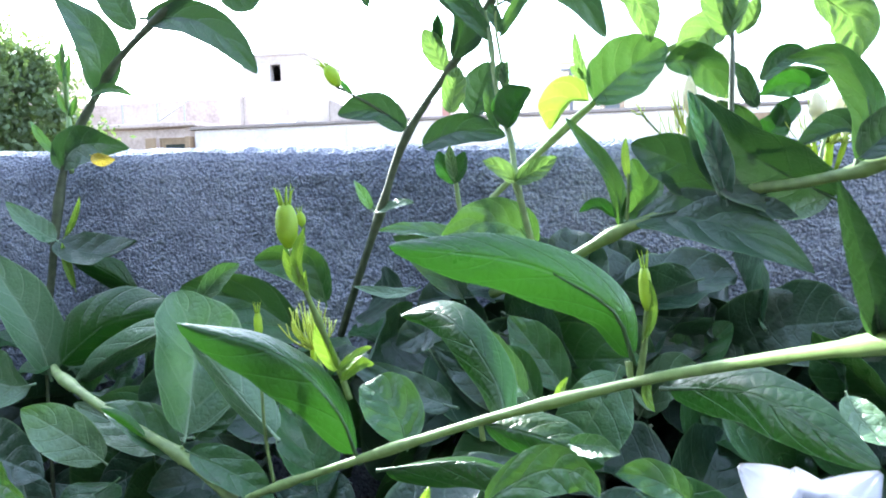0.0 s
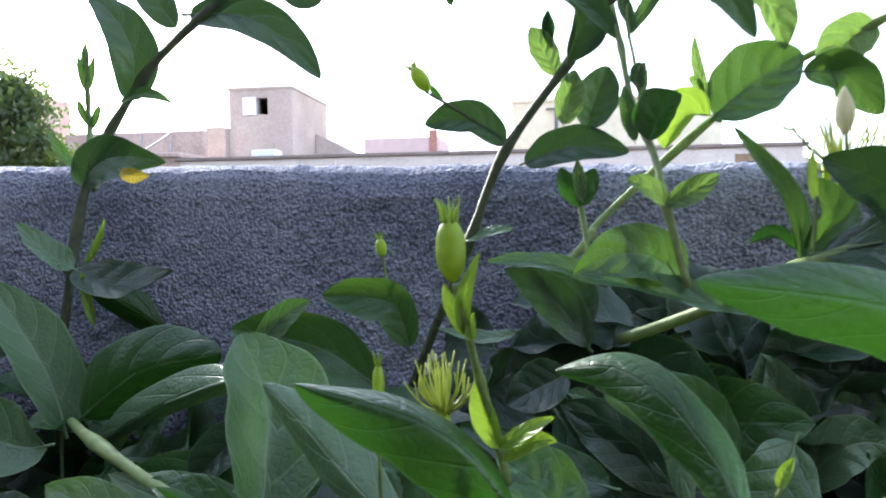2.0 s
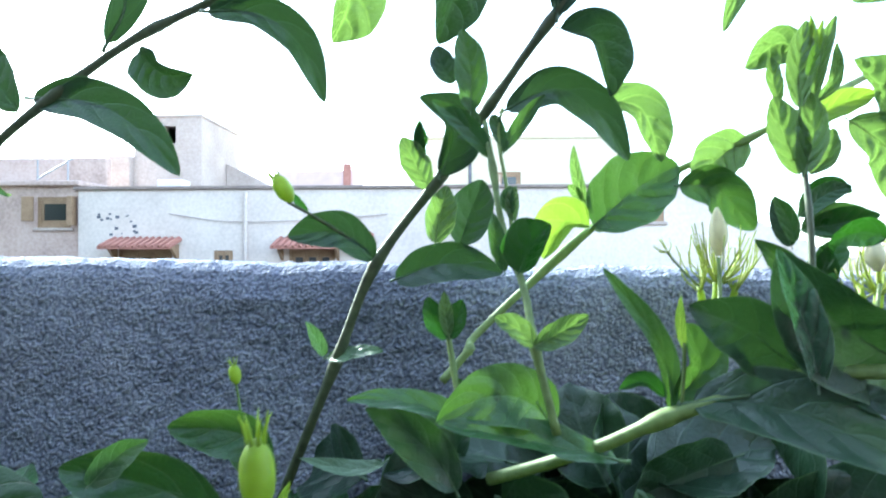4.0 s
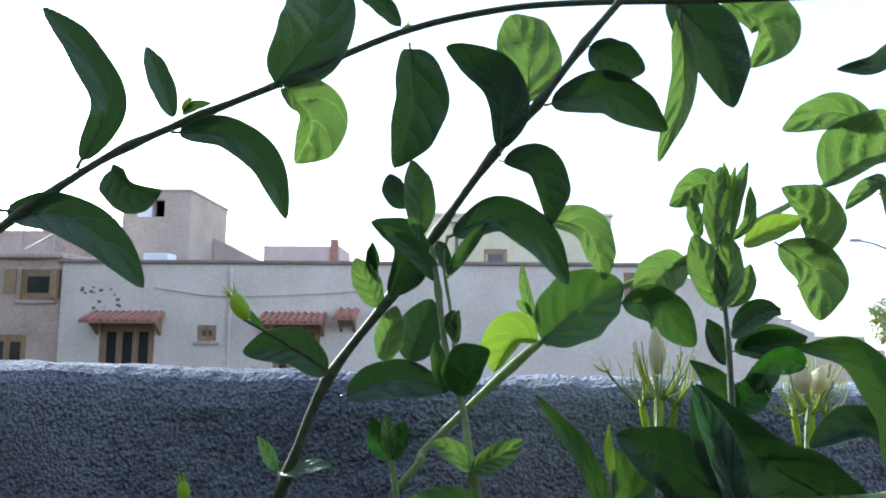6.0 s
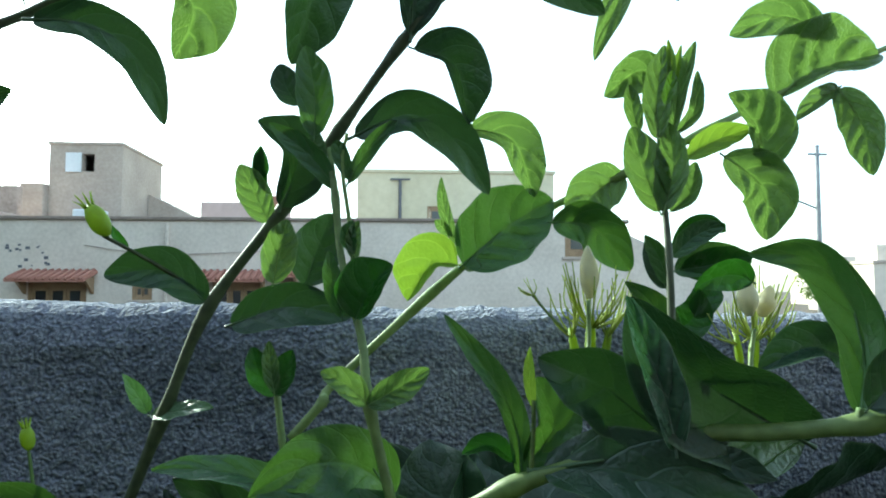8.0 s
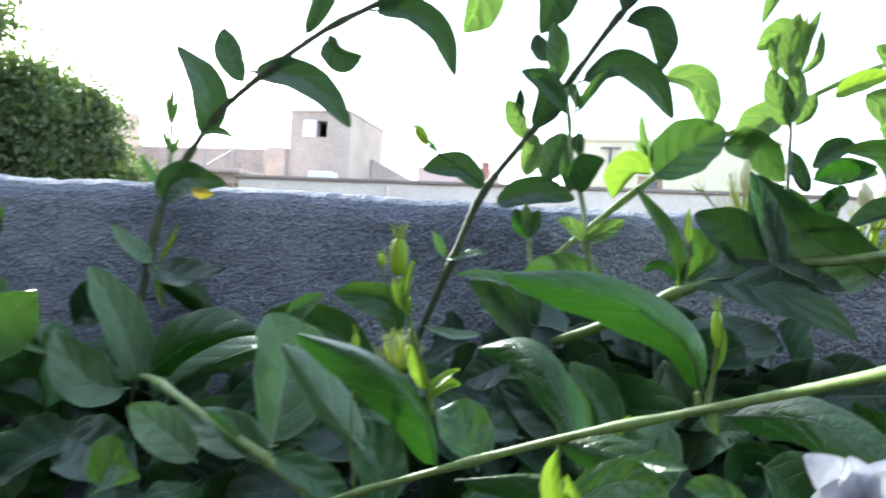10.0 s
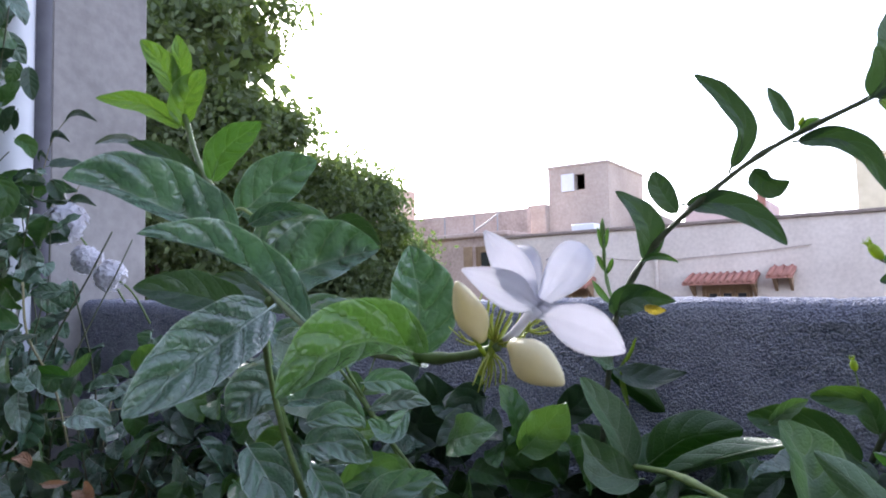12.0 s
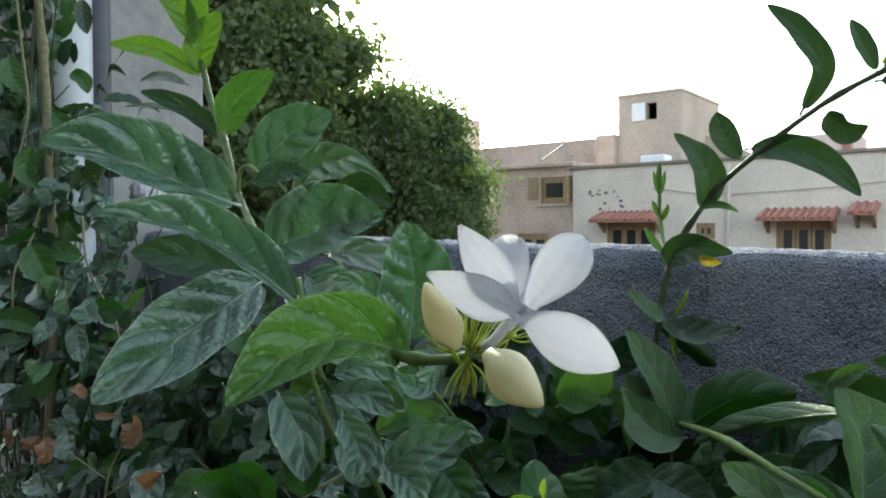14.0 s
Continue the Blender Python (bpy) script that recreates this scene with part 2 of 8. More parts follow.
MAT = {
    # shade, and bluish glare on backlit leaves, are put into this base colour
    "dark": leaf_material("shaded_mature_leaf", (0.013, 0.030, 0.017), (0.029, 0.061, 0.032), (0.058, 0.103, 0.058), (0.05, 0.12, 0.02), 0.32, 0.11, 0.35, 0.03),
    "leaf": leaf_material("green_leaf", (0.020, 0.062, 0.016), (0.048, 0.124, 0.034), (0.10, 0.175, 0.070), (0.10, 0.21, 0.025), 0.31, 0.18, 0.4, 0.04),
    "mid": leaf_material("fresh_leaf", (0.013, 0.048, 0.006), (0.026, 0.078, 0.010), (0.035, 0.09, 0.015), (0.034, 0.115, 0.008), 0.30, 0.30, 0.35, 0.05, 0.8, 0.45),
    # young green brightened: the sun on these leaves is put into the colour
    "lit": leaf_material("lit_young_leaf", (0.085, 0.165, 0.016), (0.155, 0.26, 0.030), (0.24, 0.32, 0.08), (0.28, 0.44, 0.035), 0.40, 0.30, 0.5, 0.05, 1.5),
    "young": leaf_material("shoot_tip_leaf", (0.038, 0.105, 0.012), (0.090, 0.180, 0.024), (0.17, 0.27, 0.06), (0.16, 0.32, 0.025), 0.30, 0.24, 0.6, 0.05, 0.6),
    # copy of the leaf with sunlight painted in as a paler yellow-green
    "sunlit": leaf_material("sunlit_tint_leaf", (0.040, 0.088, 0.028), (0.100, 0.165, 0.066), (0.27, 0.34, 0.16), (0.17, 0.29, 0.05), 0.34, 0.31, 0.9, 0.05, 1.7),
    # sky sheen on the dusty upper faces is put into this base colour
    "pale": leaf_material("dusty_sheen_leaf", (0.060, 0.120, 0.052), (0.130, 0.205, 0.108), (0.21, 0.29, 0.17), (0.09, 0.21, 0.03), 0.30, 0.14, 0.45, 0.15),
    # base lifted and greyed: a broad sky sheen is painted into it
    "quilted": leaf_material("quilted_leaf", (0.062, 0.124, 0.082), (0.150, 0.238, 0.172), (0.29, 0.37, 0.30), (0.06, 0.18, 0.03), 0.19, 0.12, 0.6, 0.05, 0.55, 1.0),
    "tender": leaf_material("tender_leaf", (0.040, 0.105, 0.022), (0.095, 0.185, 0.050), (0.20, 0.30, 0.13), (0.09, 0.24, 0.02), 0.20, 0.17, 0.6, 0.05, 1.4),
    "dry": leaf_material("withered_leaf", (0.10, 0.052, 0.030), (0.36, 0.20, 0.115), (0.22, 0.13, 0.07), (0.30, 0.16, 0.07), 0.6, 0.2, 0.8, 0.45),
    "yellow": leaf_material("yellowing_leaf", (0.40, 0.28, 0.02), (0.62, 0.48, 0.04), (0.6, 0.5, 0.1), (0.6, 0.45, 0.03), 0.5, 0.3, 0.6, 0.1),
    "bud": soft_tissue("bud_green", (0.22, 0.32, 0.035), (0.50, 0.62, 0.05), 0.4, 0.5, 0.4),
    "thread": soft_tissue("calyx_thread", (0.36, 0.42, 0.09), (0.55, 0.62, 0.1), 0.35),
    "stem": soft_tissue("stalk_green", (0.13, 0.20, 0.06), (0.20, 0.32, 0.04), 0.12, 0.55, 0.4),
    # stemlit and stemdark: stalk green with light or shade put into the colour
    "stemlit": soft_tissue("lit_stalk", (0.185, 0.255, 0.08), (0.30, 0.40, 0.07), 0.18, 0.5, 0.35),
    "stemdark": soft_tissue("shaded_stalk", (0.07, 0.085, 0.04), (0.08, 0.12, 0.03), 0.06, 0.6, 0.4),
    "wood": soft_tissue("woody_stalk", (0.20, 0.185, 0.09), (0.1, 0.1, 0.05), 0.03, 0.75, 0.4),
    "white": soft_tissue("white_petal", (0.66, 0.66, 0.72), (0.70, 0.70, 0.73), 0.28, 0.55, 0.05),
    "cream": soft_tissue("cream_bud", (0.72, 0.68, 0.46), (0.80, 0.74, 0.42), 0.3, 0.5, 0.1),
}
PLASTER = plaster_material()
SOIL = rough_surface("garden_soil", [(0.3, (0.05, 0.04, 0.03)), (0.7, (0.13, 0.10, 0.075))], 4.0, 0.6)
LIMEWASH = rough_surface("limewashed_wall", [(0.25, (0.49, 0.42, 0.36)), (0.6, (0.67, 0.59, 0.515)), (0.9, (0.76, 0.685, 0.615))], 1.2, 0.15, 0.9, 14)
OLDWALL = rough_surface("weathered_plaster", [(0.3, (0.29, 0.215, 0.18)), (0.5, (0.46, 0.35, 0.295)), (0.75, (0.57, 0.465, 0.41))], 1.6, 0.3, 0.9, 10)
CONCRETE = rough_surface("bare_concrete", [(0.3, (0.33, 0.27, 0.23)), (0.7, (0.50, 0.425, 0.37))], 1.3, 0.2, 0.9, 12)
ROOFEDGE = rough_surface("sooty_roof_edge", [(0.3, (0.16, 0.125, 0.105)), (0.7, (0.29, 0.235, 0.20))], 3.0, 0.3)
CREAMWALL = rough_surface("cream_wall", [(0.3, (0.55, 0.49, 0.34)), (0.7, (0.68, 0.62, 0.46))], 0.8, 0.1)
PINK = rough_surface("pink_parapet", [(0.3, (0.55, 0.40, 0.36)), (0.7, (0.68, 0.52, 0.48))], 1.0, 0.1)
TERRACOTTA = rough_surface("terracotta_tile", [(0.3, (0.32, 0.145, 0.11)), (0.7, (0.46, 0.23, 0.175))], 9.0, 0.3, 0.8, 6)
TIMBER = rough_surface("brown_window_timber", [(0.3, (0.20, 0.13, 0.075)), (0.7, (0.36, 0.25, 0.15))], 6.0, 0.2, 0.6)
ADDEDWALL = rough_surface("added_grey_wall", [(0.3, (0.10, 0.098, 0.095)), (0.7, (0.17, 0.166, 0.158))], 2.0, 0.2)
PILLARWALL = rough_surface("grey_pillar_render", [(0.3, (0.22, 0.21, 0.205)), (0.55, (0.33, 0.315, 0.305)), (0.8, (0.42, 0.405, 0.39))], 5.0, 0.4, 0.9, 9, 0.006)
PIPE = rough_surface("white_pvc", [(0.3, (0.62, 0.64, 0.68)), (0.7, (0.74, 0.76, 0.79))], 3.0, 0.03, 0.4)
DARKPIPE = rough_surface("dark_grey_pipe", [(0.3, (0.09, 0.09, 0.11)), (0.7, (0.15, 0.15, 0.17))], 4.0, 0.1, 0.6)
METAL = rough_surface("grey_metal", [(0.3, (0.20, 0.20, 0.21)), (0.7, (0.34, 0.34, 0.35))], 5.0, 0.1, 0.5)
BARK = rough_surface("bark", [(0.3, (0.06, 0.045, 0.03)), (0.7, (0.15, 0.11, 0.08))], 7.0, 0.8)


def glass_material():
    m, n, l, p = material("dark_window_glass")
    p.inputs["Base Color"].default_value = (0.03, 0.032, 0.035, 1)
    p.inputs["Roughness"].default_value = 0.12
    no = n.new("ShaderNodeTexNoise")
    no.inputs["Scale"].default_value = 3.0
    l.new(math_node(n, l, "MULTIPLY_ADD", no.outputs["Fac"], 0.2, 0.05), p.inputs["Roughness"])
    return m


GLASS = glass_material()


def crown_material():
    """Small tree leaves: green that varies from clump to clump, some light let through."""
    m, n, l, p = material("tree_foliage")
    g = n.new("ShaderNodeNewGeometry")
    r = ramp(n, [(0.0, (0.055, 0.08, 0.034)), (0.7, (0.08, 0.11, 0.045)), (1.0, (0.11, 0.145, 0.055))])
    l.new(g.outputs["Random Per Island"], r.inputs[0])
    l.new(r.outputs[0], p.inputs["Base Color"])
    p.inputs["Roughness"].default_value = 0.6
    tr, sh = n.new("ShaderNodeBsdfTranslucent"), n.new("ShaderNodeMixShader")
    tr.inputs["Color"].default_value = (0.20, 0.30, 0.05, 1)
    sh.inputs[0].default_value = 0.28
    l.new(p.outputs[0], sh.inputs[1])
    l.new(tr.outputs[0], sh.inputs[2])
    l.new(sh.outputs[0], n["Material Output"].inputs[0])
    return m


CROWN = crown_material()


# ---------------------------------------------------------------- mesh helpers
def part(name, bm, mat, parent=None, label="", smooth=False):
    """Links a bmesh as one mesh object, under a thing or a part."""
    me = bpy.data.meshes.new(name)
    bm.to_mesh(me)
    bm.free()
    if smooth:
        me.polygons.foreach_set("use_smooth", [True] * len(me.polygons))
    me.materials.append(mat)
    ob = new(name, me)
    if parent:
        ob.parent = parent
    return tagged(ob, label)


def thing(name, label, category, group="", at=(0, 0, 0)):
    ob = new(name)
    ob.empty_display_size = 0.05
    ob.location = at
    return tagged(ob, label, category, group)


def add_box(bm, x0, x1, y0, y1, z0, z1, bevel=0.0):
    r = bmesh.ops.create_cube(bm, size=1.0, matrix=Matrix.LocRotScale(((x0 + x1) / 2, (y0 + y1) / 2, (z0 + z1) / 2), None, (abs(x1 - x0), abs(y1 - y0), abs(z1 - z0))))
    if bevel:
        es = list({e for v in r["verts"] for e in v.link_edges})
        bmesh.ops.bevel(bm, geom=es, offset=bevel, segments=1, affect="EDGES")
    return bm


def box(x0, x1, y0, y1, z0, z1, bevel=0.0):
    return add_box(bmesh.new(), x0, x1, y0, y1, z0, z1, bevel)


def wall_with_holes(x0, x1, y0, y1, z0, z1, holes):
    """A wall slab along x, whose openings (x0, x1, z0, z1) go right through it."""
    bm = bmesh.new()
    xs = sorted({x0, x1, *[h[0] for h in holes], *[h[1] for h in holes]})
    zs = sorted({z0, z1, *[h[2] for h in holes], *[h[3] for h in holes]})
    cell = lambda i, k: not any(h[0] <= (xs[i] + xs[i + 1]) / 2 <= h[1] and h[2] <= (zs[k] + zs[k + 1]) / 2 <= h[3] for h in holes)
    solid = {(i, k) for i in range(len(xs) - 1) for k in range(len(zs) - 1) if cell(i, k)}
    quad = lambda *c: bm.faces.new([bm.verts.new(p) for p in c])
    for i, k in solid:
        a, b, c, d = xs[i], xs[i + 1], zs[k], zs[k + 1]
        quad((a, y0, c), (b, y0, c), (b, y0, d), (a, y0, d))
        quad((b, y1, c), (a, y1, c), (a, y1, d), (b, y1, d))
        if (i - 1, k) not in solid:
            quad((a, y1, c), (a, y0, c), (a, y0, d), (a, y1, d))
        if (i + 1, k) not in solid:
            quad((b, y0, c), (b, y1, c), (b, y1, d), (b, y0, d))
        if (i, k - 1) not in solid:
            quad((a, y1, c), (b, y1, c), (b, y0, c), (a, y0, c))
        if (i, k + 1) not in solid:
            quad((a, y0, d), (b, y0, d), (b, y1, d), (a, y1, d))
    bmesh.ops.remove_doubles(bm, verts=bm.verts, dist=0.0005)
    return bm


def spline(pts, per=6):
    """A smooth line through the points (Catmull-Rom)."""
    p = [Vector(q) for q in pts]
    if len(p) == 2:
        return [p[0].lerp(p[1], i / per) for i in range(per + 1)]
    p = [p[0] * 2 - p[1]] + p + [p[-1] * 2 - p[-2]]
    out = []
    for i in range(1, len(p) - 2):
        a, b, c, d = p[i - 1:i + 3]
        for k in range(per):
            t = k / per
            out.append(0.5 * ((2 * b) + (c - a) * t + (2 * a - 5 * b + 4 * c - d) * t * t + (3 * b - a - 3 * c + d) * t ** 3))
    return out + [p[-2]]


def add_tube(bm, pts, r0, r1, sides=8, nodes=(), cap=True):
    """A tapered tube along pts; it swells at the fractions given in nodes."""
    n = len(pts)
    ref = Vector((0.31, 0.2, 0.93)).normalized()
    rings = []
    for i, p in enumerate(pts):
        d = (pts[min(i + 1, n - 1)] - pts[max(i - 1, 0)]).normalized()
        a = d.cross(ref)
        a = a.normalized() if a.length > 1e-4 else d.orthogonal().normalized()
        b = d.cross(a)
        f = i / (n - 1)
        r = r0 + (r1 - r0) * f
        r *= 1 + sum(0.45 * math.exp(-((f - q) * n / 1.3) ** 2) for q in nodes)
        rings.append([bm.verts.new(p + (a * math.cos(2 * math.pi * k / sides) + b * math.sin(2 * math.pi * k / sides)) * r) for k in range(sides)])
    for s, t in zip(rings, rings[1:]):
        for k in range(sides):
            bm.faces.new((s[k], s[(k + 1) % sides], t[(k + 1) % sides], t[k]))
    if cap:
        bm.faces.new(rings[0][::-1])
        bm.faces.new(rings[-1])
    return bm


RND = random.Random(7)


def blade(base, mid, tip, width, normal, fold=0.16, wave=0.05, petiole=0.06, nu=30, nv=12, shape=0.85, quilt=0.02):
    """A leaf blade on a bowed midrib from base to tip, folded along it, swelling between its sunken side veins,
    with a wavy edge and pointed tip; a short petiole at its base."""
    bm = bmesh.new()
    b, m, t = Vector(base), Vector(mid), Vector(tip)
    c = m * 2 - (b + t) * 0.5
    ln = (m - b).length + (t - m).length
    nrm = Vector(normal).normalized()
    uvl = bm.loops.layers.uv.new("UVMap")
    ph = RND.random() * 6
    lop = (1 + RND.uniform(-0.5, 0.7), 1 + RND.uniform(-0.5, 0.7))
    veins, warp = RND.uniform(4.0, 5.4), RND.uniform(0.1, 0.35)
    rows = []
    for i in range(nu + 1):
        u = i / nu
        p = b * (1 - u) ** 2 + c * (2 * u * (1 - u)) + t * u * u
        d = ((c - b) * (1 - u) + (t - c) * u).normalized()
        side = d.cross(nrm).normalized()
        up = side.cross(d).normalized()
        w = width * 0.5 * max(0.0, math.sin(math.pi * min(1, max(0, u)) ** shape)) ** 0.58
        w *= 1 - 0.3 * max(0, u - 0.75) / 0.25
        if i == 0:
            w = width * 0.012
        if i == nu:
            w = width * 0.008
        row = []
        for j in range(nv + 1):
            v = j / nv * 2 - 1
            a = abs(v)
            lift = fold * lop[v > 0] * a ** 1.5 * w * 2
            lift += wave * width * a ** 2 * (math.sin(u * 9 + ph + (1.7 if v > 0 else 0)) + 0.4 * math.sin(u * 23 + ph * 2 + v))
            s = (u - 0.30 * a ** 1.5) * veins + warp * math.sin(u * 6.0 + ph) + (0.35 if v > 0 else 0.0) + 8
            lift += quilt * width * (abs(math.sin(math.pi * s)) ** 0.5 - 0.6) * (0.75 + 0.35 * math.sin(3 * s + ph)) * min(1, a * 4) * (1 - a ** 4) * min(1, 4 * u, 5 * (1 - u))
            row.append((bm.verts.new(p + side * v * w * math.sqrt(max(0.2, 1 - fold * fold)) + up * lift), s, (v + 1) / 2))
        rows.append(row)
    for r, s in zip(rows, rows[1:]):
        for j in range(nv):
            q = (r[j], r[j + 1], s[j + 1], s[j])
            f = bm.faces.new([x[0] for x in q])
            for lp, x in zip(f.loops, q):
                lp[uvl].uv = (x[1], x[2])
    if petiole:
        back = b - (c - b).normalized() * ln * petiole + nrm * ln * 0.01
        add_tube(bm, spline([back, b, b + (c - b).normalized() * ln * 0.25 - nrm * ln * 0.004], 3), ln * 0.014, ln * 0.007, 5)
    return bm


QUILT = {"dark": 0.09, "young": 0.26, "leaf": 0.13, "mid": 0.06, "lit": 0.12, "sunlit": 0.28, "tender": 0.24, "pale": 0.085, "quilted": 0.34, "dry": 0.22, "yellow": 0.03}


def folded_blade(line, left, right, normal, rise_left, rise_right, wave=0.05, shape=0.9, quilt=0.03, nu=44, nv=14):
    """A leaf blade along a smooth midrib from petiole to tip. Its two halves have widths of their own and rise out of
    the blade's plane by their own amounts; it swells between the side veins and ends in a drawn-out tip."""
    bm = bmesh.new()
    pts = spline(line, 12)
    run = [0.0]
    for a, b in zip(pts, pts[1:]):
        run.append(run[-1] + (b - a).length)
    ln = run[-1]

    def at(u):
        s = u * ln
        k = next((i for i in range(1, len(run)) if run[i] >= s), len(run) - 1)
        return pts[k - 1].lerp(pts[k], (s - run[k - 1]) / max(1e-9, run[k] - run[k - 1]))

    nrm = Vector(normal).normalized()
    uvl = bm.loops.layers.uv.new("UVMap")
    ph = RND.random() * 6
    veins, warp = RND.uniform(4.2, 5.4), RND.uniform(0.1, 0.3)
    body = max(left, right)
    rows = []
    for i in range(nu + 1):
        u = i / nu
        p = at(u)
        d = (at(min(1, u + 0.04)) - at(max(0, u - 0.04))).normalized()
        side = d.cross(nrm).normalized()
        up = side.cross(d).normalized()
        w = 1.04 * max(0.0, math.sin(math.pi * u ** shape)) ** 0.52
        w *= 1 - 0.25 * max(0, u - 0.76) / 0.24
        w = max(w, 0.02)
        row = []
        for j in range(nv + 1):
            v = j / nv * 2 - 1
            a = abs(v)
            half, rise = (right, rise_right) if v > 0 else (left, rise_left)
            lift = rise * w * (0.35 * a + 0.65 * a ** 1.8)
            lift += wave * body * a ** 2 * w * (math.sin(u * 8 + ph + (1.9 if v > 0 else 0)) + 0.45 * math.sin(u * 21 + ph * 2 + v))
            s = (u - 0.30 * a ** 1.5) * veins + warp * math.sin(u * 6.0 + ph) + (0.35 if v > 0 else 0.0) + 8
            lift += 2 * quilt * body * (abs(math.sin(math.pi * s)) ** 0.5 - 0.6) * (0.75 + 0.35 * math.sin(3 * s + ph)) * min(1, a * 4) * (1 - a ** 4) * min(1, 4 * u, 5 * (1 - u))
            ruffle = 1 + 0.035 * math.sin(u * 17 + ph + v) * a
            row.append((bm.verts.new(p + side * v * half * w * ruffle + up * lift), s, (v + 1) / 2))
        rows.append(row)
    for r, s in zip(rows, rows[1:]):
        for j in range(nv):
            q = (r[j], r[j + 1], s[j + 1], s[j])
            f = bm.faces.new([x[0] for x in q])
            for lp, x in zip(f.loops, q):
                lp[uvl].uv = (x[1], x[2])
    d = (pts[1] - pts[0]).normalized()
    add_tube(bm, spline([pts[0] - d * ln * 0.05, pts[0], at(0.2) - nrm * ln * 0.004, at(0.45) - nrm * ln * 0.003], 3), ln * 0.013, ln * 0.004, 5)
    return bm


def folded_leaf(plant, mat, line, left, right, normal, rise_left, rise_right, label="", wave=0.06):
    return part("leaf", folded_blade(line, left, right, normal, rise_left, rise_right, wave, quilt=QUILT[mat] * 0.75), MAT[mat], plant, label, True)


def leaf(plant, mat, base, mid, tip, width, normal, fold=0.16, label="", wave=0.06):
    return part("leaf", blade(base, mid, tip, width, normal, fold, wave, quilt=QUILT[mat]), MAT[mat], plant, label, True)


def stalk(plant, mat, pts, r0, r1, nodes=(), name="stem"):
    return part(name, add_tube(bmesh.new(), spline(pts, 7), r0 * 0.78, r1 * 0.78, 8, nodes), MAT[mat], plant, "", True)


def lathe(bm, base, tip, radii, sides=9, bend=None):
    """A body of revolution from base to tip with radii at even steps."""
    b, t = Vector(base), Vector(tip)
    d = (t - b).normalized()
    a = d.orthogonal().normalized()
    e = d.cross(a)
    rings = []
    for i, r in enumerate(radii):
        f = i / (len(radii) - 1)
        p = b.lerp(t, f) + (Vector(bend) * math.sin(math.pi * f) if bend else Vector())
        rings.append([bm.verts.new(p + (a * math.cos(2 * math.pi * k / sides) + e * math.sin(2 * math.pi * k / sides)) * r) for k in range(sides)])
    for s, q in zip(rings, rings[1:]):
        for k in range(sides):
            bm.faces.new((s[k], s[(k + 1) % sides], q[(k + 1) % sides], q[k]))
    bm.faces.new(rings[0][::-1])
    bm.faces.new(rings[-1])
    return bm


def crowned_bud(plant, base, tip, radius, mat="bud"):
    """A plump calyx tapering at both ends with a crown of narrow teeth."""
    b, t = Vector(base), Vector(tip)
    neck = b.lerp(t, 0.74)
    body = part("bud", lathe(bmesh.new(), b, neck, [radius * k for k in (0.28, 0.66, 0.9, 1.0, 1.02, 1.0, 0.92, 0.72, 0.4)], 12), MAT[mat], plant, "", True)
    d = (t - b).normalized()
    a = d.orthogonal().normalized()
    bm = bmesh.new()
    for k in range(7):
        o = Matrix.Rotation(2 * math.pi * k / 7, 3, d) @ a
        ln = (t - neck).length * (0.85 + 0.3 * RND.random())
        add_tube(bm, spline([neck - d * ln * 0.2 + o * radius * 0.42, neck + d * ln * 0.45 + o * radius * 0.62, neck + d * ln + o * radius * (0.75 + 0.4 * RND.random())], 3), radius * 0.17, radius * 0.03, 5)
    part("crown", bm, MAT[mat], body, "", True)
    return body


def spidery_calyx(plant, base, axis, radius, count=34, mat="bud"):
    """A spent flower head: a knob with many thin curved calyx teeth."""
    b, ax = Vector(base), Vector(axis).normalized()
    knob = part("flower_head", lathe(bmesh.new(), b - ax * radius * 0.7, b + ax * radius * 0.25, [radius * k for k in (0.05, 0.07, 0.09, 0.08, 0.05)], 8), MAT[mat], plant, "", True)
    bm = bmesh.new()
    rr = random.Random(count * 3 + int(radius * 1e5))
    for k in range(count):
        th, po = rr.random() * 6.283, rr.random() ** 0.6 * 1.12
        o = ax.orthogonal().normalized()
        o = Matrix.Rotation(th, 3, ax) @ o
        d = (ax * math.cos(po) + o * math.sin(po)).normalized()
        ln = radius * (0.8 + 0.4 * rr.random())
        add_tube(bm, spline([b + d * radius * 0.1, b + d * ln * 0.6, b + d * ln * 0.82 + ax * ln * 0.3 - o * ln * rr.uniform(-0.12, 0.2)], 3), 0.0002 + radius * 0.013, 0.00012 + radius * 0.007, 5)
    part("fringe", bm, MAT["thread"], knob, "", True)
    return knob


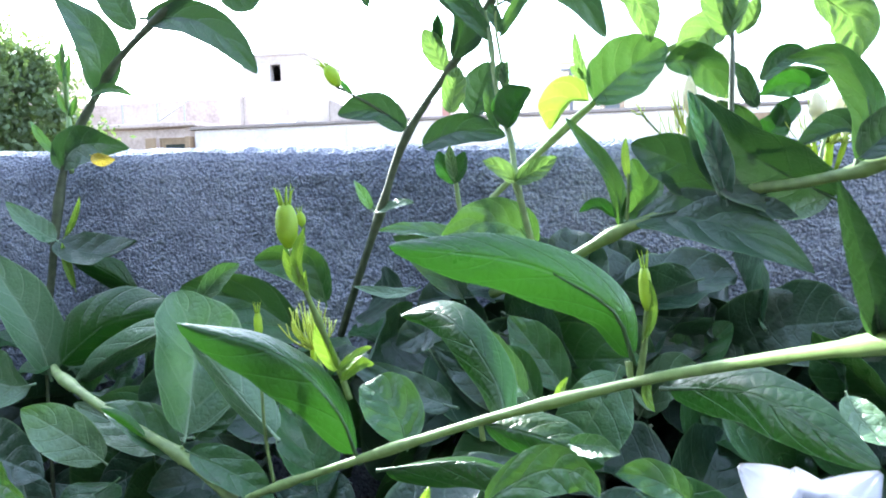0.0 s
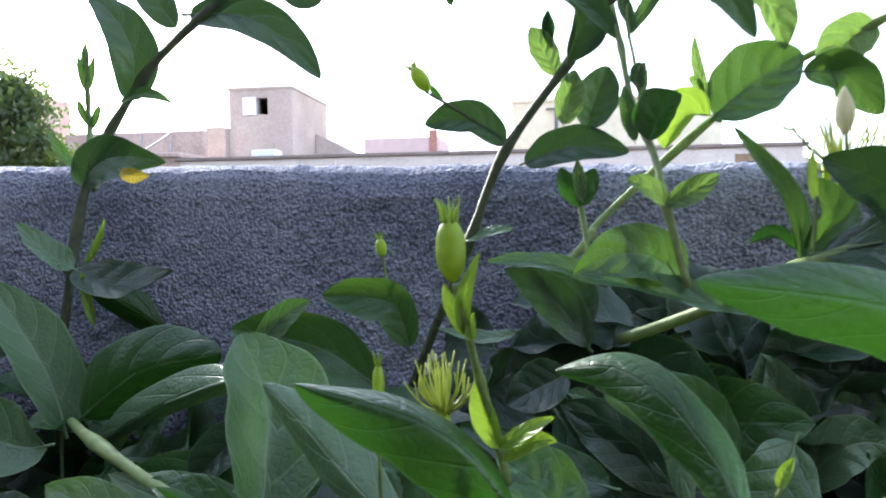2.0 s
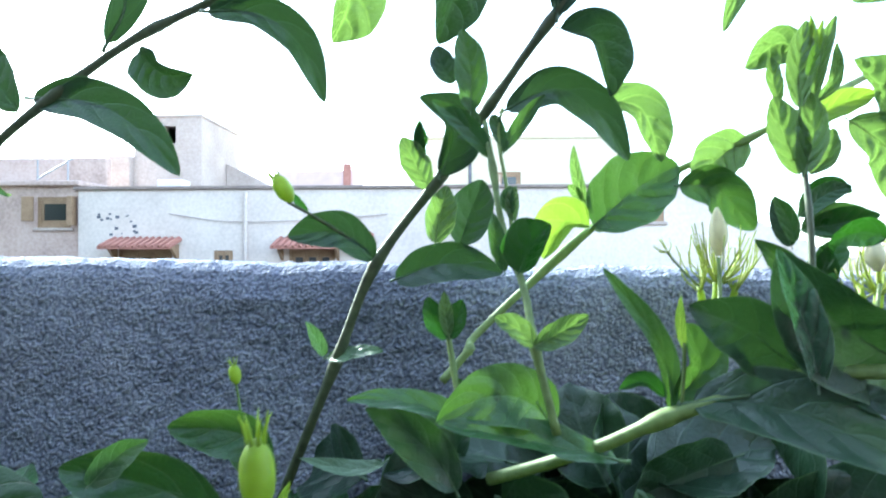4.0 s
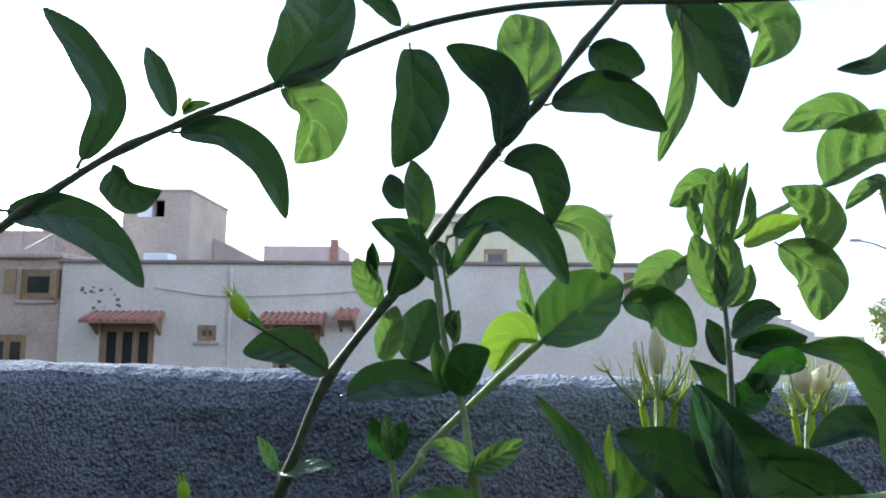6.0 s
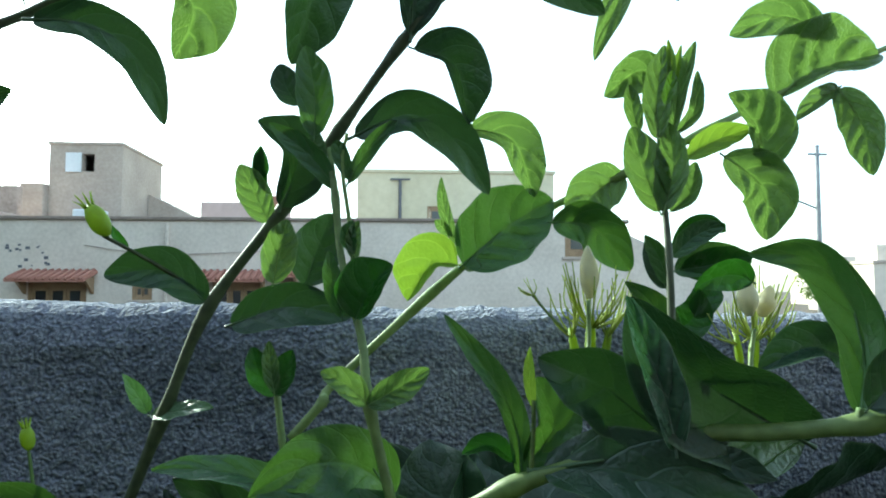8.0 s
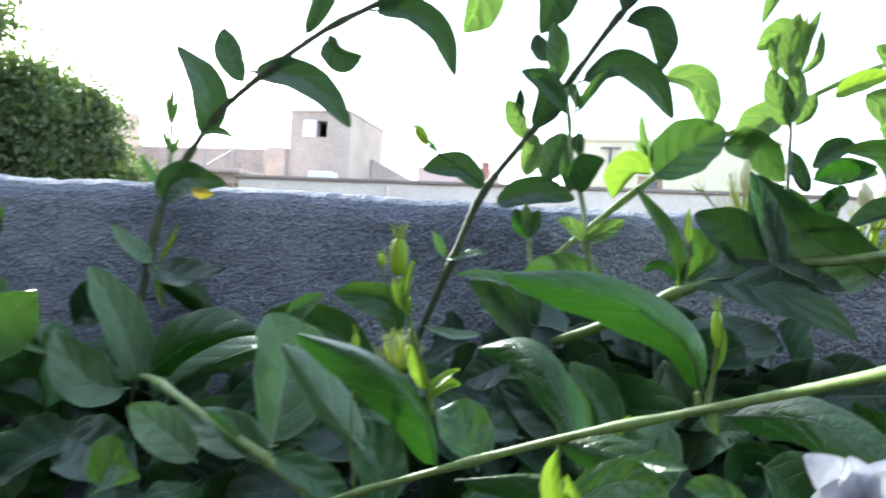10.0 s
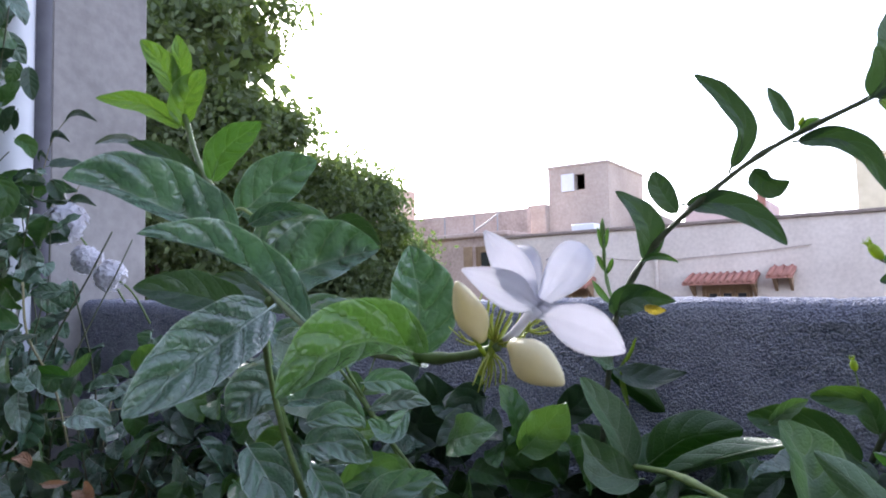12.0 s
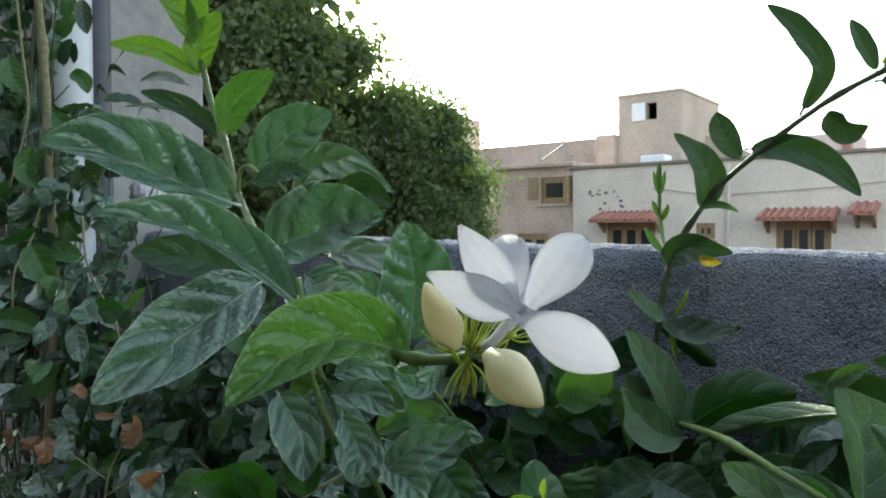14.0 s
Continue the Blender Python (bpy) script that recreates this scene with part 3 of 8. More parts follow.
def petal(plant, base, tip, width, normal):
    """A flower petal: long rounded blade, cupped along its middle."""
    bm = bmesh.new()
    b, t, nrm = Vector(base), Vector(tip), Vector(normal).normalized()
    nu, nv = 16, 10
    d = (t - b).normalized()
    side = d.cross(nrm).normalized()
    up = side.cross(d)
    ln = (t - b).length
    rows = []
    for i in range(nu + 1):
        u = i / nu
        w = width * 0.5 * max(0.42 * (1 - u) ** 0.5, math.sin(math.pi * min(1.0, 0.985 * u) ** 1.05) ** 0.86)
        p = b.lerp(t, u) + up * ln * (0.08 * math.sin(math.pi * u) - 0.10 * max(0, u - 0.6) ** 2 / 0.16)
        rows.append([bm.verts.new(p + side * w * (j / nv * 2 - 1) + up * (w * 0.26 * (j / nv * 2 - 1) ** 2 + width * 0.018 * math.sin(j * 1.9 + u * 5))) for j in range(nv + 1)])
    for r, s in zip(rows, rows[1:]):
        for j in range(nv):
            bm.faces.new((r[j], r[j + 1], s[j + 1], s[j]))
    bmesh.ops.solidify(bm, geom=bm.faces[:], thickness=0.0004)
    return part("petal", bm, MAT["white"], plant, "white waxy petal", True)


def flower_tube(plant, base, top):
    b, t = Vector(base), Vector(top)
    return part("flower_tube", lathe(bmesh.new(), b, t, [0.0016, 0.0013, 0.0013, 0.0016, 0.0022], 9), MAT["white"], plant, "", True)


def jasmine_bud(plant, base, tip, radius):
    """A closed cream bud: narrow foot, plump rounded end with furled petals."""
    bm = lathe(bmesh.new(), base, tip, [radius * k for k in (0.30, 0.50, 0.76, 0.92, 1.0, 0.98, 0.90, 0.77, 0.60, 0.40, 0.12)], 20)
    b, d = Vector(base), (Vector(tip) - Vector(base)).normalized()
    ref = d.orthogonal().normalized()
    for v in bm.verts:
        o = v.co - b
        f = o.dot(d)
        o -= d * f
        ang = math.atan2(o.dot(d.cross(ref)), o.dot(ref))
        v.co += o * 0.07 * math.cos(3 * ang + f / radius * 1.3)
    return part("flower_bud", bm, MAT["cream"], plant, "closed cream flower bud", True)

# ---------------------------------------------------------------- the setting
ground = part("ground", box(-700, 700, -300, 1100, -0.3, 0.0), SOIL)
tagged(ground, "brown dusty garden soil", "ground", kind="structure")


def boundary_wall():
    """The compound wall: coarse plaster, an uneven crumbly top."""
    x0, x1, fine = -1.158, 6.5, 1.35
    xs = [x0 + 0.0036 * i for i in range(int((fine - x0) / 0.0036))]
    xs += [fine + (x1 - fine) * (i / 60) ** 1.6 for i in range(61)]
    prof = [(1.03, 0.0), (1.03, 0.9)] + [(1.03, 1.44 + 0.0036 * i) for i in range(103)]
    prof += [(1.0325, 1.818), (1.037, 1.825), (1.045, 1.829), (1.054, 1.831), (1.064, 1.8305), (1.078, 1.828), (1.1, 1.823), (1.125, 1.817), (1.146, 1.808), (1.146, 0.0)]
    verts, faces = [], []
    for x in xs:
        for y, z in prof:
            k = Vector((x, y, z))
            j = noise.noise(k * 60) * 0.0022 + noise.noise(k * 15) * 0.003
            grit = max(0.0, noise.noise(k * 210 + Vector((9, 4, 2)))) * 0.0022 + noise.noise(k * 95 + Vector((1, 7, 5))) * 0.0009
            top = z > 1.812
            verts.append((x, y + j * 0.6 - (0.0 if top else grit), z - 0.016 * x * (z / 1.83) + (j * 0.9 + grit * 0.8 if top else 0)))
    n = len(prof)
    for i in range(len(xs) - 1):
        for k in range(n - 1):
            a = i * n + k
            faces.append((a, a + n, a + n + 1, a + 1))
    me = bpy.data.meshes.new("wall_boundary")
    me.from_pydata(verts, [], faces)
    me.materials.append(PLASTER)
    return tagged(new("wall_boundary", me), "grey-blue boundary wall of coarse sprayed plaster", "wall", kind="structure")


boundary_wall()

# added unseen wall behind the garden strip: cuts light from there, closes the place
back = part("wall_light_block", box(-7.0, 7.0, -1.75, -1.5, 0, 4.7, 0.01), ADDEDWALL)
tagged(back, "plain grey wall added unseen along the garden strip to cut light", "wall", kind="structure")

# pillar of the neighbouring house at the end of the wall, with its pipes
pillar = part("wall_pillar", box(-6.5, -1.16, 0.968, 1.172, 0, 4.4, 0.004), PILLARWALL)
tagged(pillar, "pale grey rendered wall end beside the boundary wall", "wall", kind="structure")
bm = bmesh.new()
add_tube(bm, [Vector((-1.188, 0.905, z)) for z in (0.0, 1.4, 2.8, 4.2)], 0.043, 0.043, 16)
drain_pipe = part("drain_pipe", bm, PIPE, None, "", True)
tagged(drain_pipe, "white plastic drain pipe fixed to the rendered wall", "pipe")
for z in (1.0, 2.6, 3.8):
    part("bracket", box(-1.245, -1.13, 0.895, 0.968, z, z + 0.025, 0.003), METAL, drain_pipe)
bm = bmesh.new()
add_tube(bm, [Vector((-1.163, 0.952, z)) for z in (0.0, 1.4, 2.8, 4.2)], 0.016, 0.016, 12)
tagged(part("conduit_pipe", bm, DARKPIPE, None, "", True), "thin dark grey conduit at the wall corner", "pipe")


# ---------------------------------------------------------------- houses over the wall
def window(parent, x0, x1, z0, z1, y, leaves=3, arched=True, name="window"):
    """A timber window in its opening: frame, sill, leaves with panes."""
    fr = bmesh.new()
    t = 0.06
    add_box(fr, x0, x1, y + 0.02, y + 0.10, z1 - t, z1)
    add_box(fr, x0, x1, y + 0.02, y + 0.10, z0, z0 + t)
    add_box(fr, x0, x0 + t, y + 0.022, y + 0.098, z0 + t, z1 - t)
    add_box(fr, x1 - t, x1, y + 0.022, y + 0.098, z0 + t, z1 - t)
    win = part(name, fr, TIMBER, parent, "brown timber window")
    n = leaves
    w = (x1 - x0 - 2 * t) / n
    for k in range(n):
        a = x0 + t + k * w
        e = min(0.055, w * 0.22)
        lf = wall_with_holes(a + 0.005, a + w - 0.005, y + 0.03, y + 0.07, z0 + t, z1 - t, [(a + e, a + w - e, z0 + t + e * 1.4, z1 - t - e * (1.8 if arched else 1.2))])
        part("casement", lf, TIMBER, win)
        part("pane", box(a + e, a + w - e, y + 0.045, y + 0.055, z0 + t + e * 1.4, z1 - t - e * 1.2), GLASS, win)
    part("sill", box(x0 - 0.05, x1 + 0.05, y - 0.05, y + 0.02, z0 - 0.06, z0 - 0.002, 0.008), CONCRETE, win)
    return win


def tiled_canopy(parent, x0, x1, z, y):
    """A sloping sunshade over a window: concrete slab, brackets and rows of curved tiles."""
    bm = bmesh.new()
    d, drop = 0.55, 0.16
    v = [bm.verts.new(p) for p in ((x0, y, z + drop), (x1, y, z + drop), (x1, y - d, z), (x0, y - d, z), (x0, y, z + drop - 0.05), (x1, y, z + drop - 0.05), (x1, y - d, z - 0.05), (x0, y - d, z - 0.05))]
    for f in ((0, 1, 2, 3), (7, 6, 5, 4), (3, 2, 6, 7), (1, 0, 4, 5), (0, 3, 7, 4), (2, 1, 5, 6)):
        bm.faces.new([v[i] for i in f])
    can = part("window_canopy", bm, TERRACOTTA, parent, "sloping red tiled window canopy")
    n = int((x1 - x0) / 0.11)
    tile = None
    for k in range(n):
        a = x0 + (k + 0.5) * (x1 - x0) / n
        if tile is None:
            tb = bmesh.new()
            add_tube(tb, [Vector((0, 0.02, drop + 0.005)), Vector((0, -d * 0.5, drop * 0.5 + 0.012)), Vector((0, -d - 0.02, 0.005))], 0.034, 0.036, 6)
            tile = part("roof_tile", tb, TERRACOTTA, can, "", True)
            tile.location = (a, y, z)
        else:
            o = new("roof_tile", tile.data)
            o.parent = can
            o.location = (a, y, z)
    for a in (x0 + 0.08, x1 - 0.08):
        b2 = bmesh.new()
        vs = [b2.verts.new(p) for p in ((a - 0.025, y, z + 0.05), (a - 0.025, y - 0.36, z - 0.01), (a - 0.025, y, z - 0.26), (a + 0.025, y, z + 0.05), (a + 0.025, y - 0.36, z - 0.01), (a + 0.025, y, z - 0.26))]
        for f in ((0, 1, 2), (5, 4, 3), (0, 3, 4, 1), (1, 4, 5, 2), (2, 5, 3, 0)):
            b2.faces.new([vs[i] for i in f])
        part("bracket", b2, TIMBER, can)
    return can


def white_house():
    h = thing("house", "long single-storey limewashed house with a sooty flat roof edge", "house", at=(0, 0, 0))
    y = 13.5
    wins = [(-6.15, -5.15, 1.05, 1.98), (-4.38, -4.03, 1.66, 1.95), (-3.0, -2.15, 1.05, 1.98), (3.3, 3.75, 2.45, 2.95)]
    part("wall", wall_with_holes(-6.9, 4.4, y, y + 0.22, 0, 3.06, wins), LIMEWASH, h)
    part("wall", wall_with_holes(-6.9, -6.68, y + 0.22, y + 8, 0, 3.06, []), LIMEWASH, h)
    part("wall", wall_with_holes(4.18, 4.4, y + 0.22, y + 8, 0, 3.06, []), LIMEWASH, h)
    part("wall", wall_with_holes(-6.9, 4.4, y + 8, y + 8.2, 0, 3.06, []), LIMEWASH, h)
    part("roof", box(-6.98, 4.48, y - 0.06, y + 8.3, 3.06, 3.125, 0.012), ROOFEDGE, h)
    window(h, *wins[0], y, 3)
    window(h, *wins[1], y, 2, False)
    window(h, *wins[2], y, 3)
    window(h, *wins[3], y, 1, False)
    tiled_canopy(h, -6.27, -4.97, 2.02, y)
    tiled_canopy(h, -3.2, -2.02, 2.02, y)
    tiled_canopy(h, -1.85, -1.45, 2.10, y)
    # cable along the wall
    part("cable", add_tube(bmesh.new(), spline([(-5.2, y - 0.03, 2.62), (-4.0, y - 0.03, 2.47), (-2.2, y - 0.03, 2.52), (-1.2, y - 0.03, 2.6)], 6), 0.009, 0.009, 5), CONCRETE, h)
    part("downpipe", add_tube(bmesh.new(), [Vector((-4.0 + 0.22, y - 0.05, z)) for z in (0.2, 1.5, 3.0)], 0.035, 0.035, 8), LIMEWASH, h)
    rr = random.Random(17)
    for i in range(16):
        a, zz, s = -6.6 + 0.75 * rr.random(), 2.2 + 0.42 * rr.random(), 0.02 + 0.035 * rr.random()
        part("plaster_patch", box(a, a + s * 1.4, y - 0.006, y + 0.01, zz, zz + s, 0.003), DARKPIPE, h)
    # lean-to stair slope and small block
    part("parapet_block", box(-3.45, -1.95, 14.3, 15.6, 3.125, 3.50, 0.02), PINK, h, "low pink parapet on the roof")
    part("parapet_post", box(-2.14, -2.0, 14.25, 14.4, 3.125, 3.62, 0.01), TERRACOTTA, h)
    part("air_conditioner", box(-5.75, -5.25, 14.2, 14.6, 3.125, 3.33, 0.02), PIPE, h, "white box unit on the roof")
    return h


def stair_tower():
    t = thing("stair_tower", "square bare concrete stair tower above the roofs", "building")
    part("wall", wall_with_holes(-7.57, -5.97, 17.1, 17.3, 3.0, 5.1, [(-6.85, -6.58, 4.5, 4.9)]), CONCRETE, t)
    part("wall", wall_with_holes(-7.57, -5.97, 19.6, 19.8, 3.0, 5.1, []), CONCRETE, t)
    bm = bmesh.new()
    add_box(bm, -6.17, -5.97, 17.3, 19.6, 3.0, 5.1)
    part("wall", bm, CONCRETE, t)
    part("wall", box(-7.57, -7.37, 17.3, 19.6, 3.0, 5.1), CONCRETE, t)
    part("roof", box(-7.6, -5.94, 17.07, 19.83, 5.1, 5.17, 0.01), CONCRETE, t)
    part("shutter", box(-7.2, -6.86, 17.05, 17.09, 4.48, 4.92, 0.005), PIPE, t, "pale open shutter")
    part("ledge", box(-8.1, -7.58, 16.9, 18.5, 3.0, 4.2, 0.02), CONCRETE, t)
    bm = bmesh.new()
    v = [bm.verts.new(p) for p in ((-5.96, 18.8, 3.0), (-4.6, 18.8, 3.0), (-4.6, 18.8, 3.55), (-5.96, 18.8, 4.22), (-5.96, 20, 3.0), (-4.6, 20, 3.0), (-4.6, 20, 3.55), (-5.96, 20, 4.22))]
    for f in ((0, 1, 2, 3), (7, 6, 5, 4), (3, 2, 6, 7), (1, 0, 4, 5), (2, 1, 5, 6), (0, 3, 7, 4)):
        bm.faces.new([v[i] for i in f])
    part("stair_slope", bm, CONCRETE, t)
    part("base", box(-8.1, -4.6, 16.95, 20.2, 0.0, 3.0), CONCRETE, t)
    return t


def old_house():
    h = thing("house", "weathered brown house with a broken window frame", "house")
    part("wall", wall_with_holes(-10.6, -6.92, 13.62, 13.85, 0, 3.15, [(-7.75, -7.1, 2.38, 2.95), (-8.3, -7.55, 1.1, 1.75)]), OLDWALL, h)
    part("wall", box(-10.6, -10.38, 13.85, 20, 0, 3.15), OLDWALL, h)
    part("wall", box(-10.38, -6.92, 19.8, 20, 0, 3.15), OLDWALL, h)
    part("roof", box(-10.7, -6.9, 13.5, 20.1, 3.15, 3.25, 0.02), OLDWALL, h)
    part("parapet", box(-10.6, -7.25, 15.2, 15.4, 3.25, 3.9, 0.02), OLDWALL, h)
    part("roof_block", box(-11.9, -11.0, 14.5, 16.0, 0, 4.75, 0.02), OLDWALL, h)
    window(h, -7.75, -7.1, 2.38, 2.95, 13.62, 1, False)
    part("shutter", box(-7.98, -7.76, 13.50, 13.54, 2.5, 2.95, 0.005), TIMBER, h, "sagging broken shutter")
    part("shutter", box(-7.08, -6.98, 13.42, 13.60, 2.42, 2.95, 0.005), TIMBER, h, "sagging broken shutter")
    window(h, -8.3, -7.55, 1.1, 1.75, 13.62, 2, False)
    for x in (-8.9, -8.1, -7.5):
        part("railing_post", add_tube(bmesh.new(), [Vector((x, 14.2, 3.25)), Vector((x, 14.2, 3.72))], 0.02, 0.02, 6), METAL, h, "thin metal post on the roof")
    part("railing", add_tube(bmesh.new(), [Vector((-8.1, 14.2, 3.35)), Vector((-7.4, 14.2, 3.75))], 0.02, 0.02, 6), METAL, h, "bent metal roof railing")
    return h


def cream_building():
    h = thing("building", "plain cream building behind the long roof", "building")
    part("wall", wall_with_holes(-0.8, 4.3, 19.0, 19.25, 0, 4.85, [(1.0, 1.6, 3.5, 4.0)]), CREAMWALL, h)
    part("wall", box(4.05, 4.3, 19.25, 24, 0, 4.85), CREAMWALL, h)
    part("wall", box(-0.8, -0.55, 19.25, 24, 0, 4.85), CREAMWALL, h)
    part("roof", box(-0.85, 4.35, 18.95, 24.1, 4.85, 4.95, 0.02), CREAMWALL, h)
    window(h, 1.0, 1.6, 3.5, 4.0, 19.0, 1, False)
    part("downpipe", add_tube(bmesh.new(), [Vector((0.3, 18.94, z)) for z in (0, 2, 4.7)], 0.04, 0.04, 6), DARKPIPE, h)
    part("bracket", box(0.05, 0.55, 18.9, 18.95, 4.66, 4.7), DARKPIPE, h)
    return h


def small_annexe():
    h = thing("building", "pale annexe with a sloping stair wall beside the long house", "building")
    bm = bmesh.new()
    v = [bm.verts.new(p) for p in ((4.5, 14.2, 0), (7.0, 14.2, 0), (7.0, 14.2, 1.9), (4.5, 14.2, 3.0), (4.5, 17, 0), (7.0, 17, 0), (7.0, 17, 1.9), (4.5, 17, 3.0))]
    for f in ((0, 1, 2, 3), (7, 6, 5, 4), (3, 2, 6, 7), (1, 0, 4, 5), (2, 1, 5, 6), (0, 3, 7, 4)):
        bm.faces.new([v[i] for i in f])
    part("wall", bm, LIMEWASH, h)
    return h


def street_lamp():
    s = thing("street_lamp", "tall grey concrete street lamp pole with one arm", "street lamp", at=(21.1, 35, 0))
    part("pole", add_tube(bmesh.new(), [Vector((0, 0, z)) for z in (0, 3, 6, 9.1)], 0.17, 0.11, 10), METAL, s, "", True)
    part("arm", add_tube(bmesh.new(), [Vector((0, 0, 5.9)), Vector((-0.9, 0, 6.25)), Vector((-1.6, 0, 6.4))], 0.05, 0.05, 6), METAL, s)
    part("lamp_head", box(-2.0, -1.45, -0.12, 0.12, 6.32, 6.46, 0.03), METAL, s)
    part("crossbar", box(-0.5, 0.5, -0.05, 0.05, 8.6, 8.7), METAL, s)
    return s


def far_block(x, y, w, d, hgt, label):
    h = thing("building", label, "building", "far buildings", at=(x, y, 0))
    part("wall", box(-w / 2, w / 2, 0, d, 0, hgt), LIMEWASH, h)
    part("roof", box(-w / 2 - 0.15, w / 2 + 0.15, -0.15, d + 0.15, hgt, hgt + 0.25), CONCRETE, h)
    part("parapet", box(-w * 0.3, -w * 0.05, d * 0.3, d * 0.6, hgt + 0.25, hgt + 1.8), LIMEWASH, h)
    for k in range(3):
        a = -w / 2 + (k + 0.5) * w / 3
        part("window", box(a - 0.6, a + 0.6, -0.03, 0.02, hgt * 0.45, hgt * 0.45 + 1.2), GLASS, h)
    return h


def tree(name, x, y, hgt, rx, ry, seed, label, leaves=9000, size=0.075, low=0.25):
    """Tapered trunk, limbs and a crown of many small leaves set in uneven clumps."""
    rr = random.Random(seed)
    t = thing(name, label, "tree", at=(x, y, 0))
    trunk_top = Vector((0.1, 0, hgt * 0.5))
    bm = bmesh.new()
    add_tube(bm, spline([(0, 0, 0), (0.1, 0.05, hgt * 0.25), trunk_top, (0.15, 0.1, hgt * 0.85)], 5), 0.16, 0.03, 8)
    part("trunk", bm, BARK, t, "", True)
    clumps = []
    for k in range(210):
        f = low + (1 - low) * rr.random() ** 0.9
        a = rr.random() * 6.283
        prof = math.sin(math.pi * min(1, 0.12 + 0.8 * (1 - (f - low) / (1 - low)))) ** 0.7
        r = rr.random() ** 0.4 * prof
        clumps.append((Vector((math.cos(a) * r * rx, math.sin(a) * r * ry, f * hgt)), 0.28 + 0.42 * rr.random()))
    for c, s in clumps[:14]:
        part("limb", add_tube(bmesh.new(), spline([(0.08, 0.03, max(0.4, c.z * 0.55)), c * 0.6 + Vector((0, 0, c.z * 0.3)), c], 4), 0.05, 0.012, 5), BARK, t, "", True)
    verts, faces = [], []
    for k in range(leaves):
        c, s = clumps[rr.randrange(len(clumps))]
        d = Vector((rr.gauss(0, 1), rr.gauss(0, 1), rr.gauss(0, 0.8))) * s * 0.42
        p = c + d
        if k % 9 == 0:
            c2 = clumps[rr.randrange(len(clumps))][0]
            p = c.lerp(c2, rr.random()) + d * 0.5
        a = Vector((rr.gauss(0, 1), rr.gauss(0, 1), rr.gauss(-0.4, 1))).normalized()
        b = a.orthogonal().normalized()
        b = Matrix.Rotation(rr.random() * 6.283, 3, a) @ b
        ln = size * (0.6 + 0.8 * rr.random()) * (2.0 if k % 9 == 0 else 1.0)
        i = len(verts)
        verts += [p, p + a * ln * 0.5 + b * ln * 0.28, p + a * ln, p + a * ln * 0.5 - b * ln * 0.28]
        faces.append((i, i + 1, i + 2, i + 3))
    me = bpy.data.meshes.new("crown")
    me.from_pydata([tuple(v) for v in verts], [], faces)
    me.materials.append(CROWN)
    cr = new("crown", me)
    cr.parent = t
    tagged(cr, kind="stuff")
    return t


white_house()
stair_tower()
old_house()
cream_building()
small_annexe()
street_lamp()
far_block(47, 60, 12, 10, 4.2, "far white flat-roofed house")
far_block(30, 75, 9, 8, 3.2, "far low pale house")
far_block(62, 90, 12, 10, 4.6, "far pale house past the road")
tree("tree", -9.2, 6.6, 9.6, 2.35, 2.4, 5, "tall dense dark green tree", 170000, 0.105, 0.08)
tree("tree", -8.5, 9.6, 4.1, 1.95, 1.5, 6, "low yellow-green tree behind the wall", 95000, 0.085, 0.06)
tree("tree", 33, 55, 4.6, 1.8, 1.8, 9, "small far tree beside the road", 2500, 0.2, 0.3)


# ---------------------------------------------------------------- jasmine against the wall

long_branch = thing("jasmine_vine", "long arching jasmine branch with dark hanging leaves above the wall", "vine", "jasmine vines")
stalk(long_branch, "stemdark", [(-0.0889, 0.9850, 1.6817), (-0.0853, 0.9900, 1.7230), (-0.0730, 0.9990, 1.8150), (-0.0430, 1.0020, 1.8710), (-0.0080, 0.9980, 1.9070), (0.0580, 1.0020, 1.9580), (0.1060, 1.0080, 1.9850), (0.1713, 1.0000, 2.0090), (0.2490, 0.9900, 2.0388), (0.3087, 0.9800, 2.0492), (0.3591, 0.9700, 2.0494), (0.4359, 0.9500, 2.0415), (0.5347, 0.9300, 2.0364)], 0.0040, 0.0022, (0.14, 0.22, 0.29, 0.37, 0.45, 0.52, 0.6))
crowned_bud(long_branch, (0.1126, 1.0000, 1.9920), (0.1185, 1.0000, 2.0024), 0.0025, "bud")
crowned_bud(long_branch, (0.2526, 0.9900, 2.0385), (0.2574, 0.9900, 2.0466), 0.0023, "bud")
leaf(long_branch, "dark", (-0.0738, 0.9980, 1.8144), (-0.0507, 0.9915, 1.8327), (-0.0064, 0.9850, 1.8282), 0.0315, (-0.17, -0.98, -0.11))
leaf(long_branch, "leaf", (-0.0795, 0.9980, 1.8276), (-0.0899, 0.9980, 1.8391), (-0.0994, 0.9980, 1.8536), 0.0077, (0.39, -0.87, 0.30))
leaf(long_branch, "dark", (-0.0413, 1.0000, 1.8723), (-0.0354, 0.9950, 1.9092), (-0.0659, 0.9900, 1.9470), 0.0315, (0.62, -0.78, 0.10))
leaf(long_branch, "dark", (-0.0046, 1.0000, 1.9193), (-0.0207, 1.0000, 1.9450), (-0.0262, 1.0000, 1.9658), 0.0253, (0.20, -0.98, 0.09))
leaf(long_branch, "leaf", (-0.0431, 0.9950, 1.8702), (-0.0232, 0.9925, 1.8752), (-0.0024, 0.9900, 1.8671), 0.0077, (-0.12, -0.99, -0.00))
leaf(long_branch, "yellow", (-0.0380, 0.9850, 1.8240), (-0.0264, 0.9825, 1.8198), (-0.0142, 0.9800, 1.8197), 0.0098, (-0.18, -0.98, 0.12), label="yellowing leaf edge")
